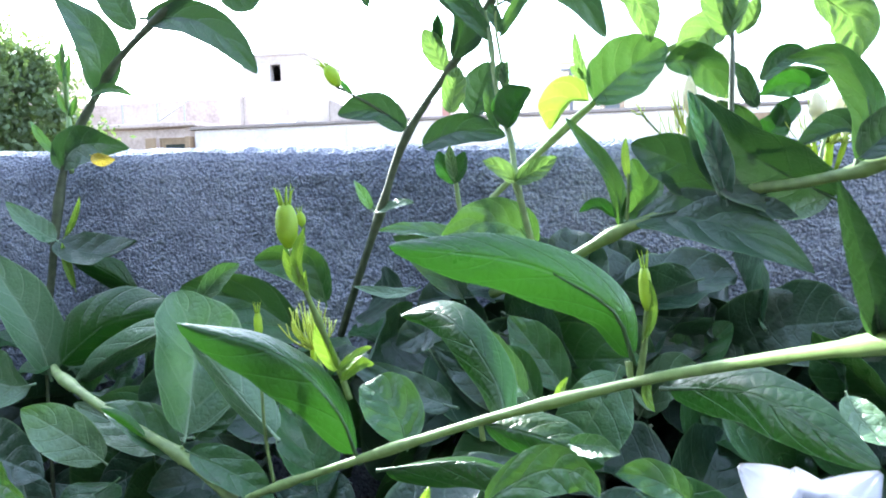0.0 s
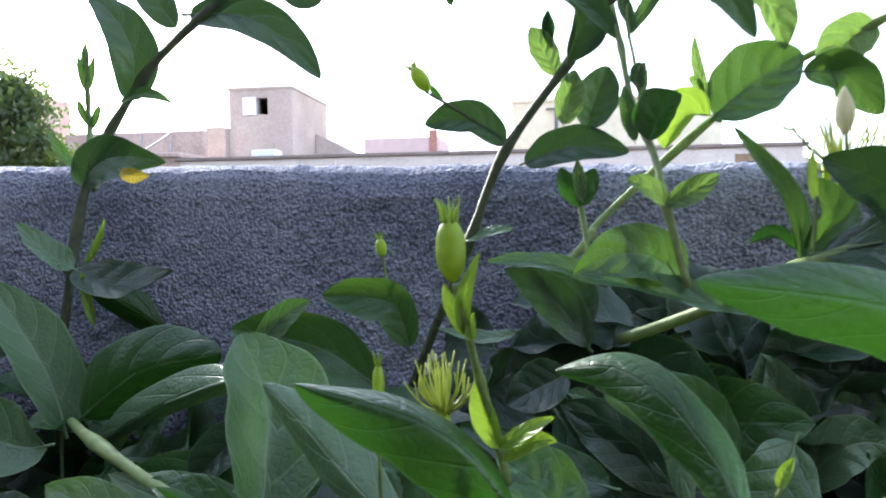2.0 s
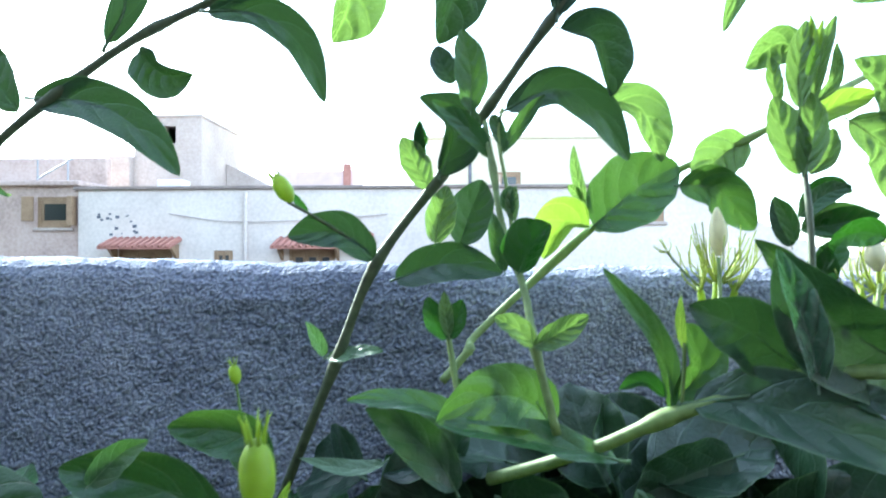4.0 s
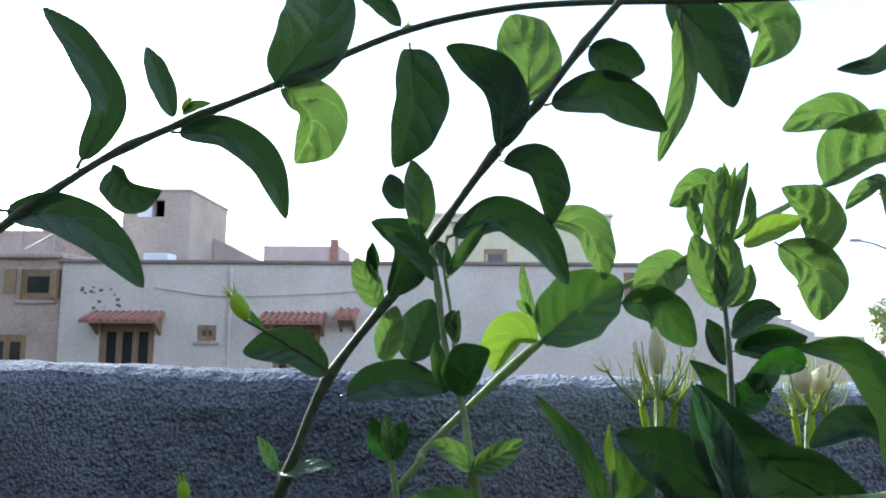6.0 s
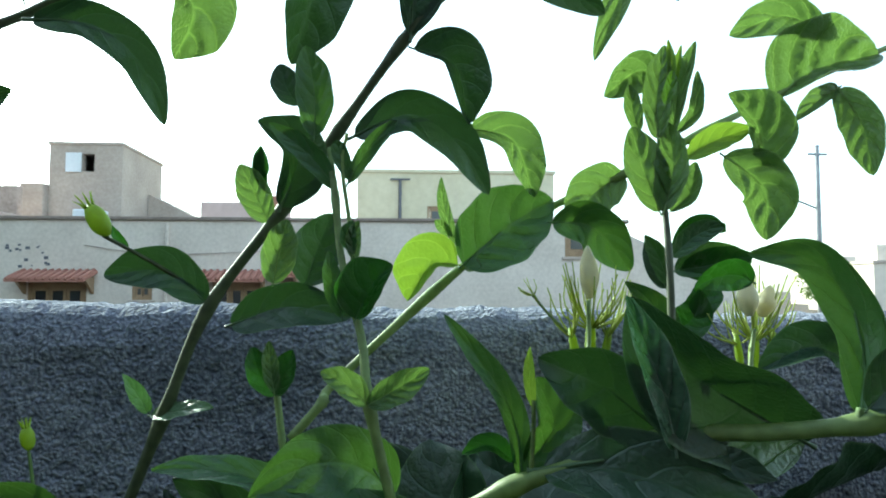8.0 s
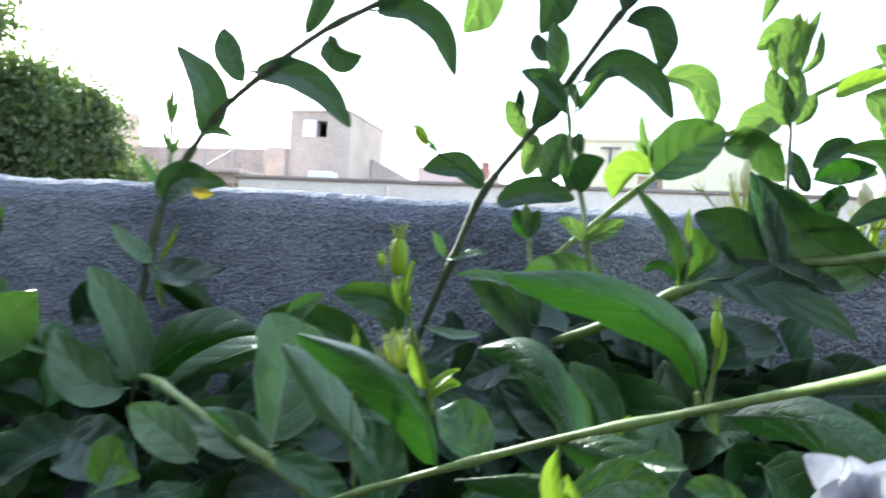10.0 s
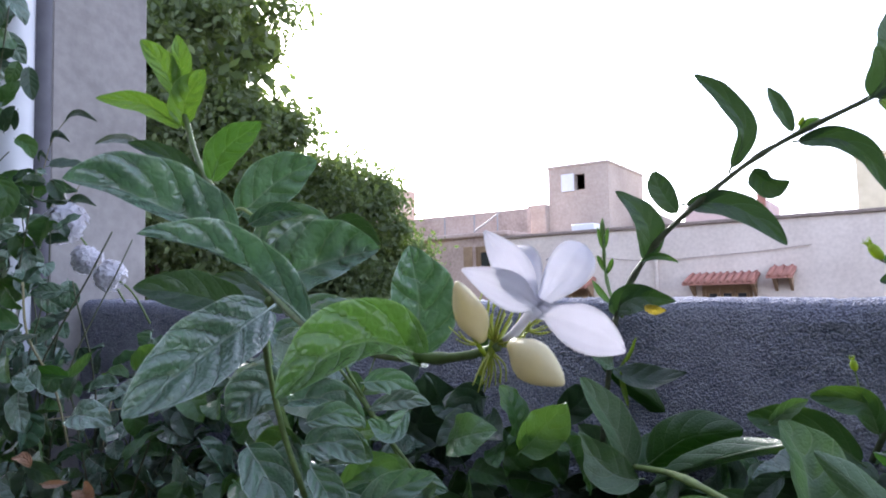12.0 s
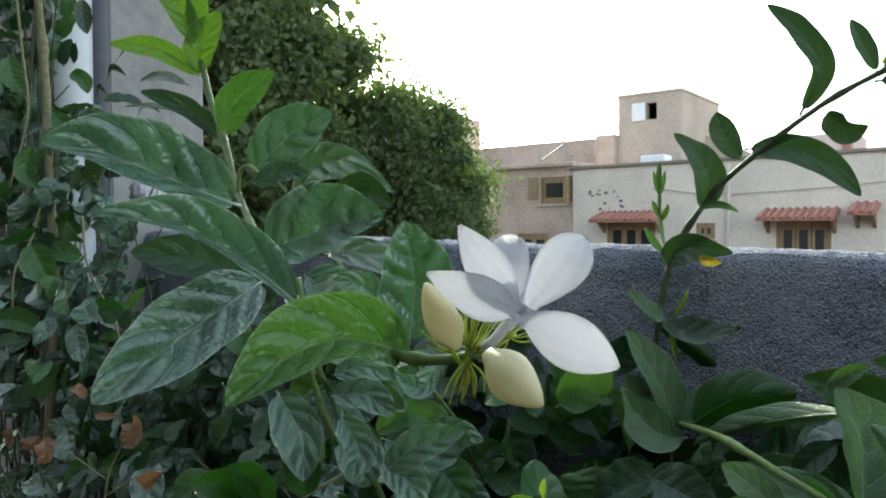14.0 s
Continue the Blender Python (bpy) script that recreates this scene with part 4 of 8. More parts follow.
leaf(long_branch, "dark", (-0.0738, 0.9850, 1.7588), (-0.0323, 0.9775, 1.7492), (0.0064, 0.9700, 1.7587), 0.0298, (-0.14, -0.73, 0.67))
leaf(long_branch, "pale", (-0.0738, 0.9850, 1.7596), (-0.0883, 0.9800, 1.7704), (-0.1071, 0.9750, 1.7901), 0.0201, (0.66, -0.52, 0.55))
leaf(long_branch, "lit", (-0.0656, 0.9850, 1.7623), (-0.0548, 0.9825, 1.7759), (-0.0468, 0.9800, 1.7925), 0.0050, (0.40, -0.83, -0.38))
leaf(long_branch, "lit", (-0.0599, 0.9850, 1.7208), (-0.0636, 0.9825, 1.7418), (-0.0646, 0.9800, 1.7577), 0.0066, (0.62, -0.79, -0.03))
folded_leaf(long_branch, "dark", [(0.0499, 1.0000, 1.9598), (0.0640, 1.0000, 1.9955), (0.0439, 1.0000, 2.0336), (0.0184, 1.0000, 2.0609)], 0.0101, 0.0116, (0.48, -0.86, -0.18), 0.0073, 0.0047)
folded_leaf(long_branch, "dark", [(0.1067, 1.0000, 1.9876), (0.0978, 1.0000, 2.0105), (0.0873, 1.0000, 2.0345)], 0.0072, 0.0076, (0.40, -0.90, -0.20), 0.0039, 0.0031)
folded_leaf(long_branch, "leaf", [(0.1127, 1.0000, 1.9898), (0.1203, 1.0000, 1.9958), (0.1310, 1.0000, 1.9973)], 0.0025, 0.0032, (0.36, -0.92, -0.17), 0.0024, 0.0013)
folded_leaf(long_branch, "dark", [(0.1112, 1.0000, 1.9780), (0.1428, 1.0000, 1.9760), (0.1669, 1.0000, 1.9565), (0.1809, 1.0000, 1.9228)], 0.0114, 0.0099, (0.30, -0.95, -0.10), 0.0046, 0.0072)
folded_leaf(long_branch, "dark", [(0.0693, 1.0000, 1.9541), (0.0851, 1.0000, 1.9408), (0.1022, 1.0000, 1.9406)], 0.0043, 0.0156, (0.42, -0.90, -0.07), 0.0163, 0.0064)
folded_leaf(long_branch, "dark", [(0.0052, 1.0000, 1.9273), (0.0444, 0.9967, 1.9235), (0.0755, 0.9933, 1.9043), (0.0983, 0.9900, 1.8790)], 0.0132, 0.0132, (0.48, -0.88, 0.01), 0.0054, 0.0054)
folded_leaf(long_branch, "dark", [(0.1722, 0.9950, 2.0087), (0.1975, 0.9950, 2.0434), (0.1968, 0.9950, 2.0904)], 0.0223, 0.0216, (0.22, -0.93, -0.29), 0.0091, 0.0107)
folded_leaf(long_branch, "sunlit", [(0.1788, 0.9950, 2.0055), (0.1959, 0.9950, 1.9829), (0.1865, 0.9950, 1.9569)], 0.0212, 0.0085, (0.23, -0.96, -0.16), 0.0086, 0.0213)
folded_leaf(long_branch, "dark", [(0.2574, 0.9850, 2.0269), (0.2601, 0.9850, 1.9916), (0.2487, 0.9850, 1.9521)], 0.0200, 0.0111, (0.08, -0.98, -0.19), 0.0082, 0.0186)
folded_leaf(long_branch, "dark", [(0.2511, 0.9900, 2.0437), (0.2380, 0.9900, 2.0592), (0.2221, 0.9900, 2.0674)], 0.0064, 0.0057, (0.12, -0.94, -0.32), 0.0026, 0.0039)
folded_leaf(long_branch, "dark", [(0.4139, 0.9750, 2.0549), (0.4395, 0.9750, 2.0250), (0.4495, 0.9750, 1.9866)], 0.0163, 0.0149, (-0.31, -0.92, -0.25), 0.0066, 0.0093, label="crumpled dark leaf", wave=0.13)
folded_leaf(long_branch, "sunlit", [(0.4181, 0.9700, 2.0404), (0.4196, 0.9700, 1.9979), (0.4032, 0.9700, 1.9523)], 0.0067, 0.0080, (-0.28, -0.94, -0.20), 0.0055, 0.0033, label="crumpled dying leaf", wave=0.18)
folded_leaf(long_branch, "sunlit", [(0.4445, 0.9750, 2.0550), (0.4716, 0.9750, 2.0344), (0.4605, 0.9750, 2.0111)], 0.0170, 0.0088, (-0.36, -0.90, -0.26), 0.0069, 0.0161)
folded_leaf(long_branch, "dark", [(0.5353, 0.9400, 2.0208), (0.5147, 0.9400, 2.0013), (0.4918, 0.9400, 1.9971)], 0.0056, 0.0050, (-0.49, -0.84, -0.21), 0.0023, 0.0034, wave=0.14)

climbing_vine = thing("jasmine_vine", "climbing jasmine vine with paired dark leaves and fresh tips", "vine", "jasmine vines")
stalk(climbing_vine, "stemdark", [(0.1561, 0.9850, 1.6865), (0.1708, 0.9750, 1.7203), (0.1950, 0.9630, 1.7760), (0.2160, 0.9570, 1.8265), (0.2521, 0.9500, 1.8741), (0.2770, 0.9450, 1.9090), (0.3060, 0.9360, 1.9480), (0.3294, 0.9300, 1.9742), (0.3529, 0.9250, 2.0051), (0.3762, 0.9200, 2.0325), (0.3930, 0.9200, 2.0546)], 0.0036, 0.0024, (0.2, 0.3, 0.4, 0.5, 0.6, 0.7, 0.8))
leaf(climbing_vine, "mid", (0.2431, 0.9500, 1.8879), (0.2411, 0.9500, 1.8941), (0.2416, 0.9500, 1.9019), 0.0074, (0.12, -0.99, 0.01))
leaf(climbing_vine, "pale", (0.1901, 0.9630, 1.7776), (0.2051, 0.9565, 1.7808), (0.2215, 0.9500, 1.7836), 0.0103, (-0.38, -0.60, 0.70))
leaf(climbing_vine, "pale", (0.1888, 0.9630, 1.7794), (0.1859, 0.9565, 1.7877), (0.1809, 0.9500, 1.7986), 0.0084, (0.76, -0.64, -0.12))
stalk(climbing_vine, "stemdark", [(0.2124, 0.9570, 1.8355), (0.1920, 0.9500, 1.8492), (0.1731, 0.9450, 1.8602)], 0.0013, 0.0011, name="twig")
crowned_bud(climbing_vine, (0.1752, 0.9450, 1.8602), (0.1634, 0.9450, 1.8783), 0.0045, "bud")
leaf(climbing_vine, "mid", (0.1831, 0.9480, 1.8552), (0.1783, 0.9480, 1.8597), (0.1750, 0.9480, 1.8657), 0.0043, (0.17, -0.98, 0.13))
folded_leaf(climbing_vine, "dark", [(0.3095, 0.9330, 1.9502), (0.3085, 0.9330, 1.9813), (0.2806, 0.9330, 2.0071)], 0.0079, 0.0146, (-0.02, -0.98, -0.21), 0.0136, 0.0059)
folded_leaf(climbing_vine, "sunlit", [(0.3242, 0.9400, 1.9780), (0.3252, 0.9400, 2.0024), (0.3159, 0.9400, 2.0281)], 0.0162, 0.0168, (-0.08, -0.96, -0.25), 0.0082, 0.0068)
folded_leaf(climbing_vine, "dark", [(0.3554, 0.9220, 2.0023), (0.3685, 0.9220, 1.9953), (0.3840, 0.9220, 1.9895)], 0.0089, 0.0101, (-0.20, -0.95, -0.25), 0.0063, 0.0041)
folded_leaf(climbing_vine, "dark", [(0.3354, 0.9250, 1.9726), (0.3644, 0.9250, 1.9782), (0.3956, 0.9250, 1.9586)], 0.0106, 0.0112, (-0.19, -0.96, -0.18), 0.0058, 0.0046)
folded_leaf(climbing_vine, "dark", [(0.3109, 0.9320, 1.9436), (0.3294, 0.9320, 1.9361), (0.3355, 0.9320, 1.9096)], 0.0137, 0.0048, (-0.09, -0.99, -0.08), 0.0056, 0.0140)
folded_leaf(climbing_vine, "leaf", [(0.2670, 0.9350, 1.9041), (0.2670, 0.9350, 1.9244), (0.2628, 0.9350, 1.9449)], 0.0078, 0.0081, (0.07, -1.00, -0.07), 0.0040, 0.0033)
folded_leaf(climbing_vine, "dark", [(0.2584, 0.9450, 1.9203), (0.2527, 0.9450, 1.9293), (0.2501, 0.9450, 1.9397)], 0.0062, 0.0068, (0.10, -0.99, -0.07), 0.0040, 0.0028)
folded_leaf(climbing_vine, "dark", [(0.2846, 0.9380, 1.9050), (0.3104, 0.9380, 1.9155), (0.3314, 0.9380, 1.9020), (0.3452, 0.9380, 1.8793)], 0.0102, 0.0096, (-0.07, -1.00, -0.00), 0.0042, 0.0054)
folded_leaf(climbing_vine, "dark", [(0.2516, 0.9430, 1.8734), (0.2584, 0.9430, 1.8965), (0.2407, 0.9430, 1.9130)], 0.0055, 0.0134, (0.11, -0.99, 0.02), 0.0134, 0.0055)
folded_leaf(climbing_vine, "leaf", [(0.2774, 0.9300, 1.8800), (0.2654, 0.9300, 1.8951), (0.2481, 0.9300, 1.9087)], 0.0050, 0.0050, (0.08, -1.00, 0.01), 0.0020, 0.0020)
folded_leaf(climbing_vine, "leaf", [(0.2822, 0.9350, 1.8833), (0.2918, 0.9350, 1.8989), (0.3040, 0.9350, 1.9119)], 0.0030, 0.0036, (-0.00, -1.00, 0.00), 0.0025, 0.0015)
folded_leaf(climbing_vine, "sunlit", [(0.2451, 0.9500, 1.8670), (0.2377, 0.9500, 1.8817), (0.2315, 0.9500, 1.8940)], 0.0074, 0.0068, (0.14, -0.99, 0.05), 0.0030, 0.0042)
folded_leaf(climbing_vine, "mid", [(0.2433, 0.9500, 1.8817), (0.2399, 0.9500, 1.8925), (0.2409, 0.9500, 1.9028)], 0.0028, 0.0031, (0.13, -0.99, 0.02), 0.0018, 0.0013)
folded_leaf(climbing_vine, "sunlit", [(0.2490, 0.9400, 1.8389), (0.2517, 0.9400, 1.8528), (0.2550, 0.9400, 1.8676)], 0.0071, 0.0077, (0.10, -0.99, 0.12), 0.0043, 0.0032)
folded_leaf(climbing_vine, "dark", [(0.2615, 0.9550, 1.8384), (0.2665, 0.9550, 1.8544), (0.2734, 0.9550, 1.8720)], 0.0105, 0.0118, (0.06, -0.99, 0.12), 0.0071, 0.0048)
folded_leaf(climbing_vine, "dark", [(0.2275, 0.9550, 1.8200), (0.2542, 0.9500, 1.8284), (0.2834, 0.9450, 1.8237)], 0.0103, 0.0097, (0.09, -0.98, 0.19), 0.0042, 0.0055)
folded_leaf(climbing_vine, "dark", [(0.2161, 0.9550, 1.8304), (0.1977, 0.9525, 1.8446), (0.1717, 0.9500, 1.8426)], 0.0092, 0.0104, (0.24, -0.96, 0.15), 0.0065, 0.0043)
folded_leaf(climbing_vine, "leaf", [(0.2858, 0.9150, 1.8517), (0.2838, 0.9150, 1.8586), (0.2857, 0.9150, 1.8650)], 0.0033, 0.0033, (0.02, -0.99, 0.11), 0.0014, 0.0014)

fresh_shoot = thing("jasmine_shoot", "upright jasmine shoot with paired yellow-green leaves", "vine", "jasmine shoots")
stalk(fresh_shoot, "stemlit", [(0.3031, 0.8850, 1.7566), (0.2940, 0.8880, 1.7940), (0.2903, 0.9000, 1.8180), (0.2817, 0.9150, 1.8462), (0.2776, 0.9250, 1.8744), (0.2740, 0.9350, 1.8988)], 0.0026, 0.0018, (0.2, 0.5, 0.8))
stalk(fresh_shoot, "stemlit", [(0.2867, 0.9150, 1.8380), (0.2842, 0.9200, 1.8629), (0.2803, 0.9250, 1.8889), (0.2822, 0.9250, 1.9035)], 0.0013, 0.0010, name="twig")
leaf(fresh_shoot, "sunlit", (0.2872, 0.9150, 1.8484), (0.2860, 0.9150, 1.8572), (0.2882, 0.9150, 1.8650), 0.0067, (0.02, -1.00, -0.00))
leaf(fresh_shoot, "leaf", (0.2839, 0.9250, 1.8831), (0.2794, 0.9250, 1.8947), (0.2779, 0.9250, 1.9005), 0.0075, (-0.00, -1.00, -0.00))
leaf(fresh_shoot, "leaf", (0.2833, 0.9250, 1.8831), (0.2924, 0.9250, 1.8977), (0.3025, 0.9250, 1.9095), 0.0075, (0.06, -1.00, -0.04))
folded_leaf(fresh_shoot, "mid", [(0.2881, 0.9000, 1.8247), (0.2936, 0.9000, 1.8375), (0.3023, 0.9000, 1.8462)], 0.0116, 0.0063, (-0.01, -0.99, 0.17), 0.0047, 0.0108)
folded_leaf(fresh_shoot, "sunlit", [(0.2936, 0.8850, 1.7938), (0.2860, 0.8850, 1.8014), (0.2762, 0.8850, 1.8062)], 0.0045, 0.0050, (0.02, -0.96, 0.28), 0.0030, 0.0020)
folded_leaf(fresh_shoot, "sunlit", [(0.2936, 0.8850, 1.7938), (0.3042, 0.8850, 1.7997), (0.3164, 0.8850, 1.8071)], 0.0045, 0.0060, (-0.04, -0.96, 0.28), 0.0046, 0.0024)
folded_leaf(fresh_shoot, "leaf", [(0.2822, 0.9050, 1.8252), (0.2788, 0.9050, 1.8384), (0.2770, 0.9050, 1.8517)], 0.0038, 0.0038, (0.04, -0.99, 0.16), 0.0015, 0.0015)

second_shoot = thing("jasmine_shoot", "short jasmine shoot with a tight yellow-green tip", "vine", "jasmine shoots")
stalk(second_shoot, "stemlit", [(0.2631, 0.9000, 1.7617), (0.2596, 0.9050, 1.7777), (0.2563, 0.9100, 1.7968)], 0.0022, 0.0018)
leaf(second_shoot, "leaf", (0.2596, 0.9050, 1.7777), (0.2654, 0.9025, 1.7721), (0.2692, 0.9000, 1.7775), 0.0064, (-0.45, -0.86, 0.24))
folded_leaf(second_shoot, "mid", [(0.2563, 0.9080, 1.7943), (0.2502, 0.9080, 1.8023), (0.2467, 0.9080, 1.8135)], 0.0048, 0.0059, (0.11, -0.96, 0.26), 0.0042, 0.0024)
folded_leaf(second_shoot, "mid", [(0.2571, 0.9050, 1.7948), (0.2601, 0.9050, 1.8028), (0.2632, 0.9050, 1.8125)], 0.0058, 0.0042, (0.09, -0.96, 0.26), 0.0024, 0.0047)
folded_leaf(second_shoot, "sunlit", [(0.2571, 0.9000, 1.7967), (0.2556, 0.9000, 1.8061), (0.2548, 0.9000, 1.8164)], 0.0031, 0.0031, (0.10, -0.96, 0.25), 0.0013, 0.0013)


right_vine = thing("jasmine_vine", "sunlit jasmine vine with quilted yellow-green leaves", "vine", "jasmine vines")
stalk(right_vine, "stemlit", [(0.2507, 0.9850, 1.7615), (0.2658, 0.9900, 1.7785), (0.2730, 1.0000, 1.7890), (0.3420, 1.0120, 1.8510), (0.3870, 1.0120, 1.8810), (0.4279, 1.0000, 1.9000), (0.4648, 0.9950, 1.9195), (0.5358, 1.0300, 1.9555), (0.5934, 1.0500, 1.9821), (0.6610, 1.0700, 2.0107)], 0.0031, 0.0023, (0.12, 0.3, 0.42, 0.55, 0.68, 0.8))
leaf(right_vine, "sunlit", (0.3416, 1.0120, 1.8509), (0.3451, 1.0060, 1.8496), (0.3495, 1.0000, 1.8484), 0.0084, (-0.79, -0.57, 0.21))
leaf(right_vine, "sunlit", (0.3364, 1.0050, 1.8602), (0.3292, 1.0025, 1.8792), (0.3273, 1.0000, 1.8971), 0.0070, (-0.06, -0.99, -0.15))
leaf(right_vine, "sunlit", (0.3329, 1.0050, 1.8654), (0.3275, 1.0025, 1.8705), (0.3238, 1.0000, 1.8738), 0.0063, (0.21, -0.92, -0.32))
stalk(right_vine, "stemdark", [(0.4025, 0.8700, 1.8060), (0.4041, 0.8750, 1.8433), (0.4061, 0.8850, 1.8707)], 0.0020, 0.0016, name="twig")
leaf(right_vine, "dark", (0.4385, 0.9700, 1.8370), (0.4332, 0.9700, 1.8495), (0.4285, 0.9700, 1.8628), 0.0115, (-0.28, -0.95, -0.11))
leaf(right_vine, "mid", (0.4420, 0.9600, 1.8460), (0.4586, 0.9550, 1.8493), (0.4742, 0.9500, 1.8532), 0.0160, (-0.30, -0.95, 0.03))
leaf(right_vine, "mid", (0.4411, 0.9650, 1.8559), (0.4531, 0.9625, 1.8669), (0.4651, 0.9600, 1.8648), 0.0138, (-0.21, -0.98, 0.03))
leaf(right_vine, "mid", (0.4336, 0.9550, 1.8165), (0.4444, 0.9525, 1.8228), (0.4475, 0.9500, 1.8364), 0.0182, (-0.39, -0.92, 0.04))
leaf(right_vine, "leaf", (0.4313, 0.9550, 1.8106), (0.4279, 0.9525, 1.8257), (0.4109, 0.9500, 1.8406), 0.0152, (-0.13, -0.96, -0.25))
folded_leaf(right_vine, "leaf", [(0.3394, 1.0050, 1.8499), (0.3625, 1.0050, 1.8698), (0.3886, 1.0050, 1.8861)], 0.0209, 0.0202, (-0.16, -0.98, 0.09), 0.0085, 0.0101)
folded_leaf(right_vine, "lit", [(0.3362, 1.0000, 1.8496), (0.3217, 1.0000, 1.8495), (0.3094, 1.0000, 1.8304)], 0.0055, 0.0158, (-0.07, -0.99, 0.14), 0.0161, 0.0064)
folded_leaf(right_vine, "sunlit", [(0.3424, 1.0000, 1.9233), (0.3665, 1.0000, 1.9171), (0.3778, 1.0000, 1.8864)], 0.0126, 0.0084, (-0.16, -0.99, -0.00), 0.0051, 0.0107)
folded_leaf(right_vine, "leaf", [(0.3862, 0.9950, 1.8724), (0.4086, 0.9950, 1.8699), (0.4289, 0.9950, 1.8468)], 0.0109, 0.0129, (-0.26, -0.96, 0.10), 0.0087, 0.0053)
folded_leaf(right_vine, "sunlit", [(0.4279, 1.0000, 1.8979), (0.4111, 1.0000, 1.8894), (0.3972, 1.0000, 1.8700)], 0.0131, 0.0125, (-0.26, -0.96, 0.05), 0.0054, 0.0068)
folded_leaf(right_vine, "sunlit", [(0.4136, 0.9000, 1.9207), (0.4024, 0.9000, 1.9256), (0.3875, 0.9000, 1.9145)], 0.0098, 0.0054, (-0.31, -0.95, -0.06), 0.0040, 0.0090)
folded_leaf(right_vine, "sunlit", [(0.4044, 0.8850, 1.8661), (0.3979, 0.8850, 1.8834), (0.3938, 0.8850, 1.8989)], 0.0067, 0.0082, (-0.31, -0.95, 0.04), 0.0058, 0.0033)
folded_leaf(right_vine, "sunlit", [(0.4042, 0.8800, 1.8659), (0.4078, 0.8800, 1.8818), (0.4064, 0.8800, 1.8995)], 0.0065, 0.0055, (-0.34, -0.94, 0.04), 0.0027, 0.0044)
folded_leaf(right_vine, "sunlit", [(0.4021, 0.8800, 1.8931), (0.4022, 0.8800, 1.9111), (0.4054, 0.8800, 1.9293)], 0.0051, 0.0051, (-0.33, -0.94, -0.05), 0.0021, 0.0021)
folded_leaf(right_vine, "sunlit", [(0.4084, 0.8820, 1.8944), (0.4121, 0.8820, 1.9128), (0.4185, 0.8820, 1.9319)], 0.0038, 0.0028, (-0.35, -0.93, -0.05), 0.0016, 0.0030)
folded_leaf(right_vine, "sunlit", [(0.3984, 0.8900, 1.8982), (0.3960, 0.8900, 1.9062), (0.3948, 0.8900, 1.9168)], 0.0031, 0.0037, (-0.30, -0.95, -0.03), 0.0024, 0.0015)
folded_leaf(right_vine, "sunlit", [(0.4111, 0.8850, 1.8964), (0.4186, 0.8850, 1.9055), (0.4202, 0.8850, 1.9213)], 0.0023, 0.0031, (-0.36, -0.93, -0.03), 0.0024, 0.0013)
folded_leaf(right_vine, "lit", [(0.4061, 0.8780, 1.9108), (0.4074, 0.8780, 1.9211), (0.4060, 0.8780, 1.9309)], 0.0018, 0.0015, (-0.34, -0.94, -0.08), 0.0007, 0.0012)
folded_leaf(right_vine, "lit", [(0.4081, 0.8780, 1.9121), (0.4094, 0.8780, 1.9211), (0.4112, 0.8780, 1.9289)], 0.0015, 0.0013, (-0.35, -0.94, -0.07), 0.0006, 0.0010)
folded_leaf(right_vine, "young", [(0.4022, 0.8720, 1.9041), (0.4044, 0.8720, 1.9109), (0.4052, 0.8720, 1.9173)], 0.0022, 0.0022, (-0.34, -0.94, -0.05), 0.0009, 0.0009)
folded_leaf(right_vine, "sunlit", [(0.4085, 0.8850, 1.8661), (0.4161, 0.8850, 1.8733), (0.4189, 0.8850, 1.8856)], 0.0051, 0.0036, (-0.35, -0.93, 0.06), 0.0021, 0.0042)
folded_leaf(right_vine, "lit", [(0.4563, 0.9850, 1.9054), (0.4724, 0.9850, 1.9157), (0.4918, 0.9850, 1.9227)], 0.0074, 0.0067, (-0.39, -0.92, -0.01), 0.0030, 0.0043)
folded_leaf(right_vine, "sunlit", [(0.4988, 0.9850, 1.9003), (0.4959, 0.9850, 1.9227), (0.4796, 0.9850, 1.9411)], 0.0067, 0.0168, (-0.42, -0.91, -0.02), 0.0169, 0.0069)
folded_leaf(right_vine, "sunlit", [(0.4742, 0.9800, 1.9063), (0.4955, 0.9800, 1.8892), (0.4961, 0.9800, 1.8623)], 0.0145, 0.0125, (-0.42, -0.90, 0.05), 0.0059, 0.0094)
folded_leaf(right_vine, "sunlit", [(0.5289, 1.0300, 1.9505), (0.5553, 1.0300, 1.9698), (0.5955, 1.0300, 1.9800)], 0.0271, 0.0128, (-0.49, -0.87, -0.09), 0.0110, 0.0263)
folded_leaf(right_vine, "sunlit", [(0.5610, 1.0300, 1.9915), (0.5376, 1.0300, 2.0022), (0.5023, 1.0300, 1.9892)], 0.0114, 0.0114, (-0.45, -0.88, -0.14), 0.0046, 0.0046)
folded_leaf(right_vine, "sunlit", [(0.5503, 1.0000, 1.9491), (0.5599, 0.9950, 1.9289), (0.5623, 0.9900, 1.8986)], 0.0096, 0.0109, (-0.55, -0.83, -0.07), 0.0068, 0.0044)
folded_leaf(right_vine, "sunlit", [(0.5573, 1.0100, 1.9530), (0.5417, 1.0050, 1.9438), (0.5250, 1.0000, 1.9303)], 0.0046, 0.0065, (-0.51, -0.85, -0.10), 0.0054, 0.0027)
folded_leaf(right_vine, "leaf", [(0.4379, 0.9600, 1.8522), (0.4507, 0.9600, 1.8634), (0.4653, 0.9600, 1.8685)], 0.0056, 0.0056, (-0.37, -0.92, 0.10), 0.0023, 0.0023)
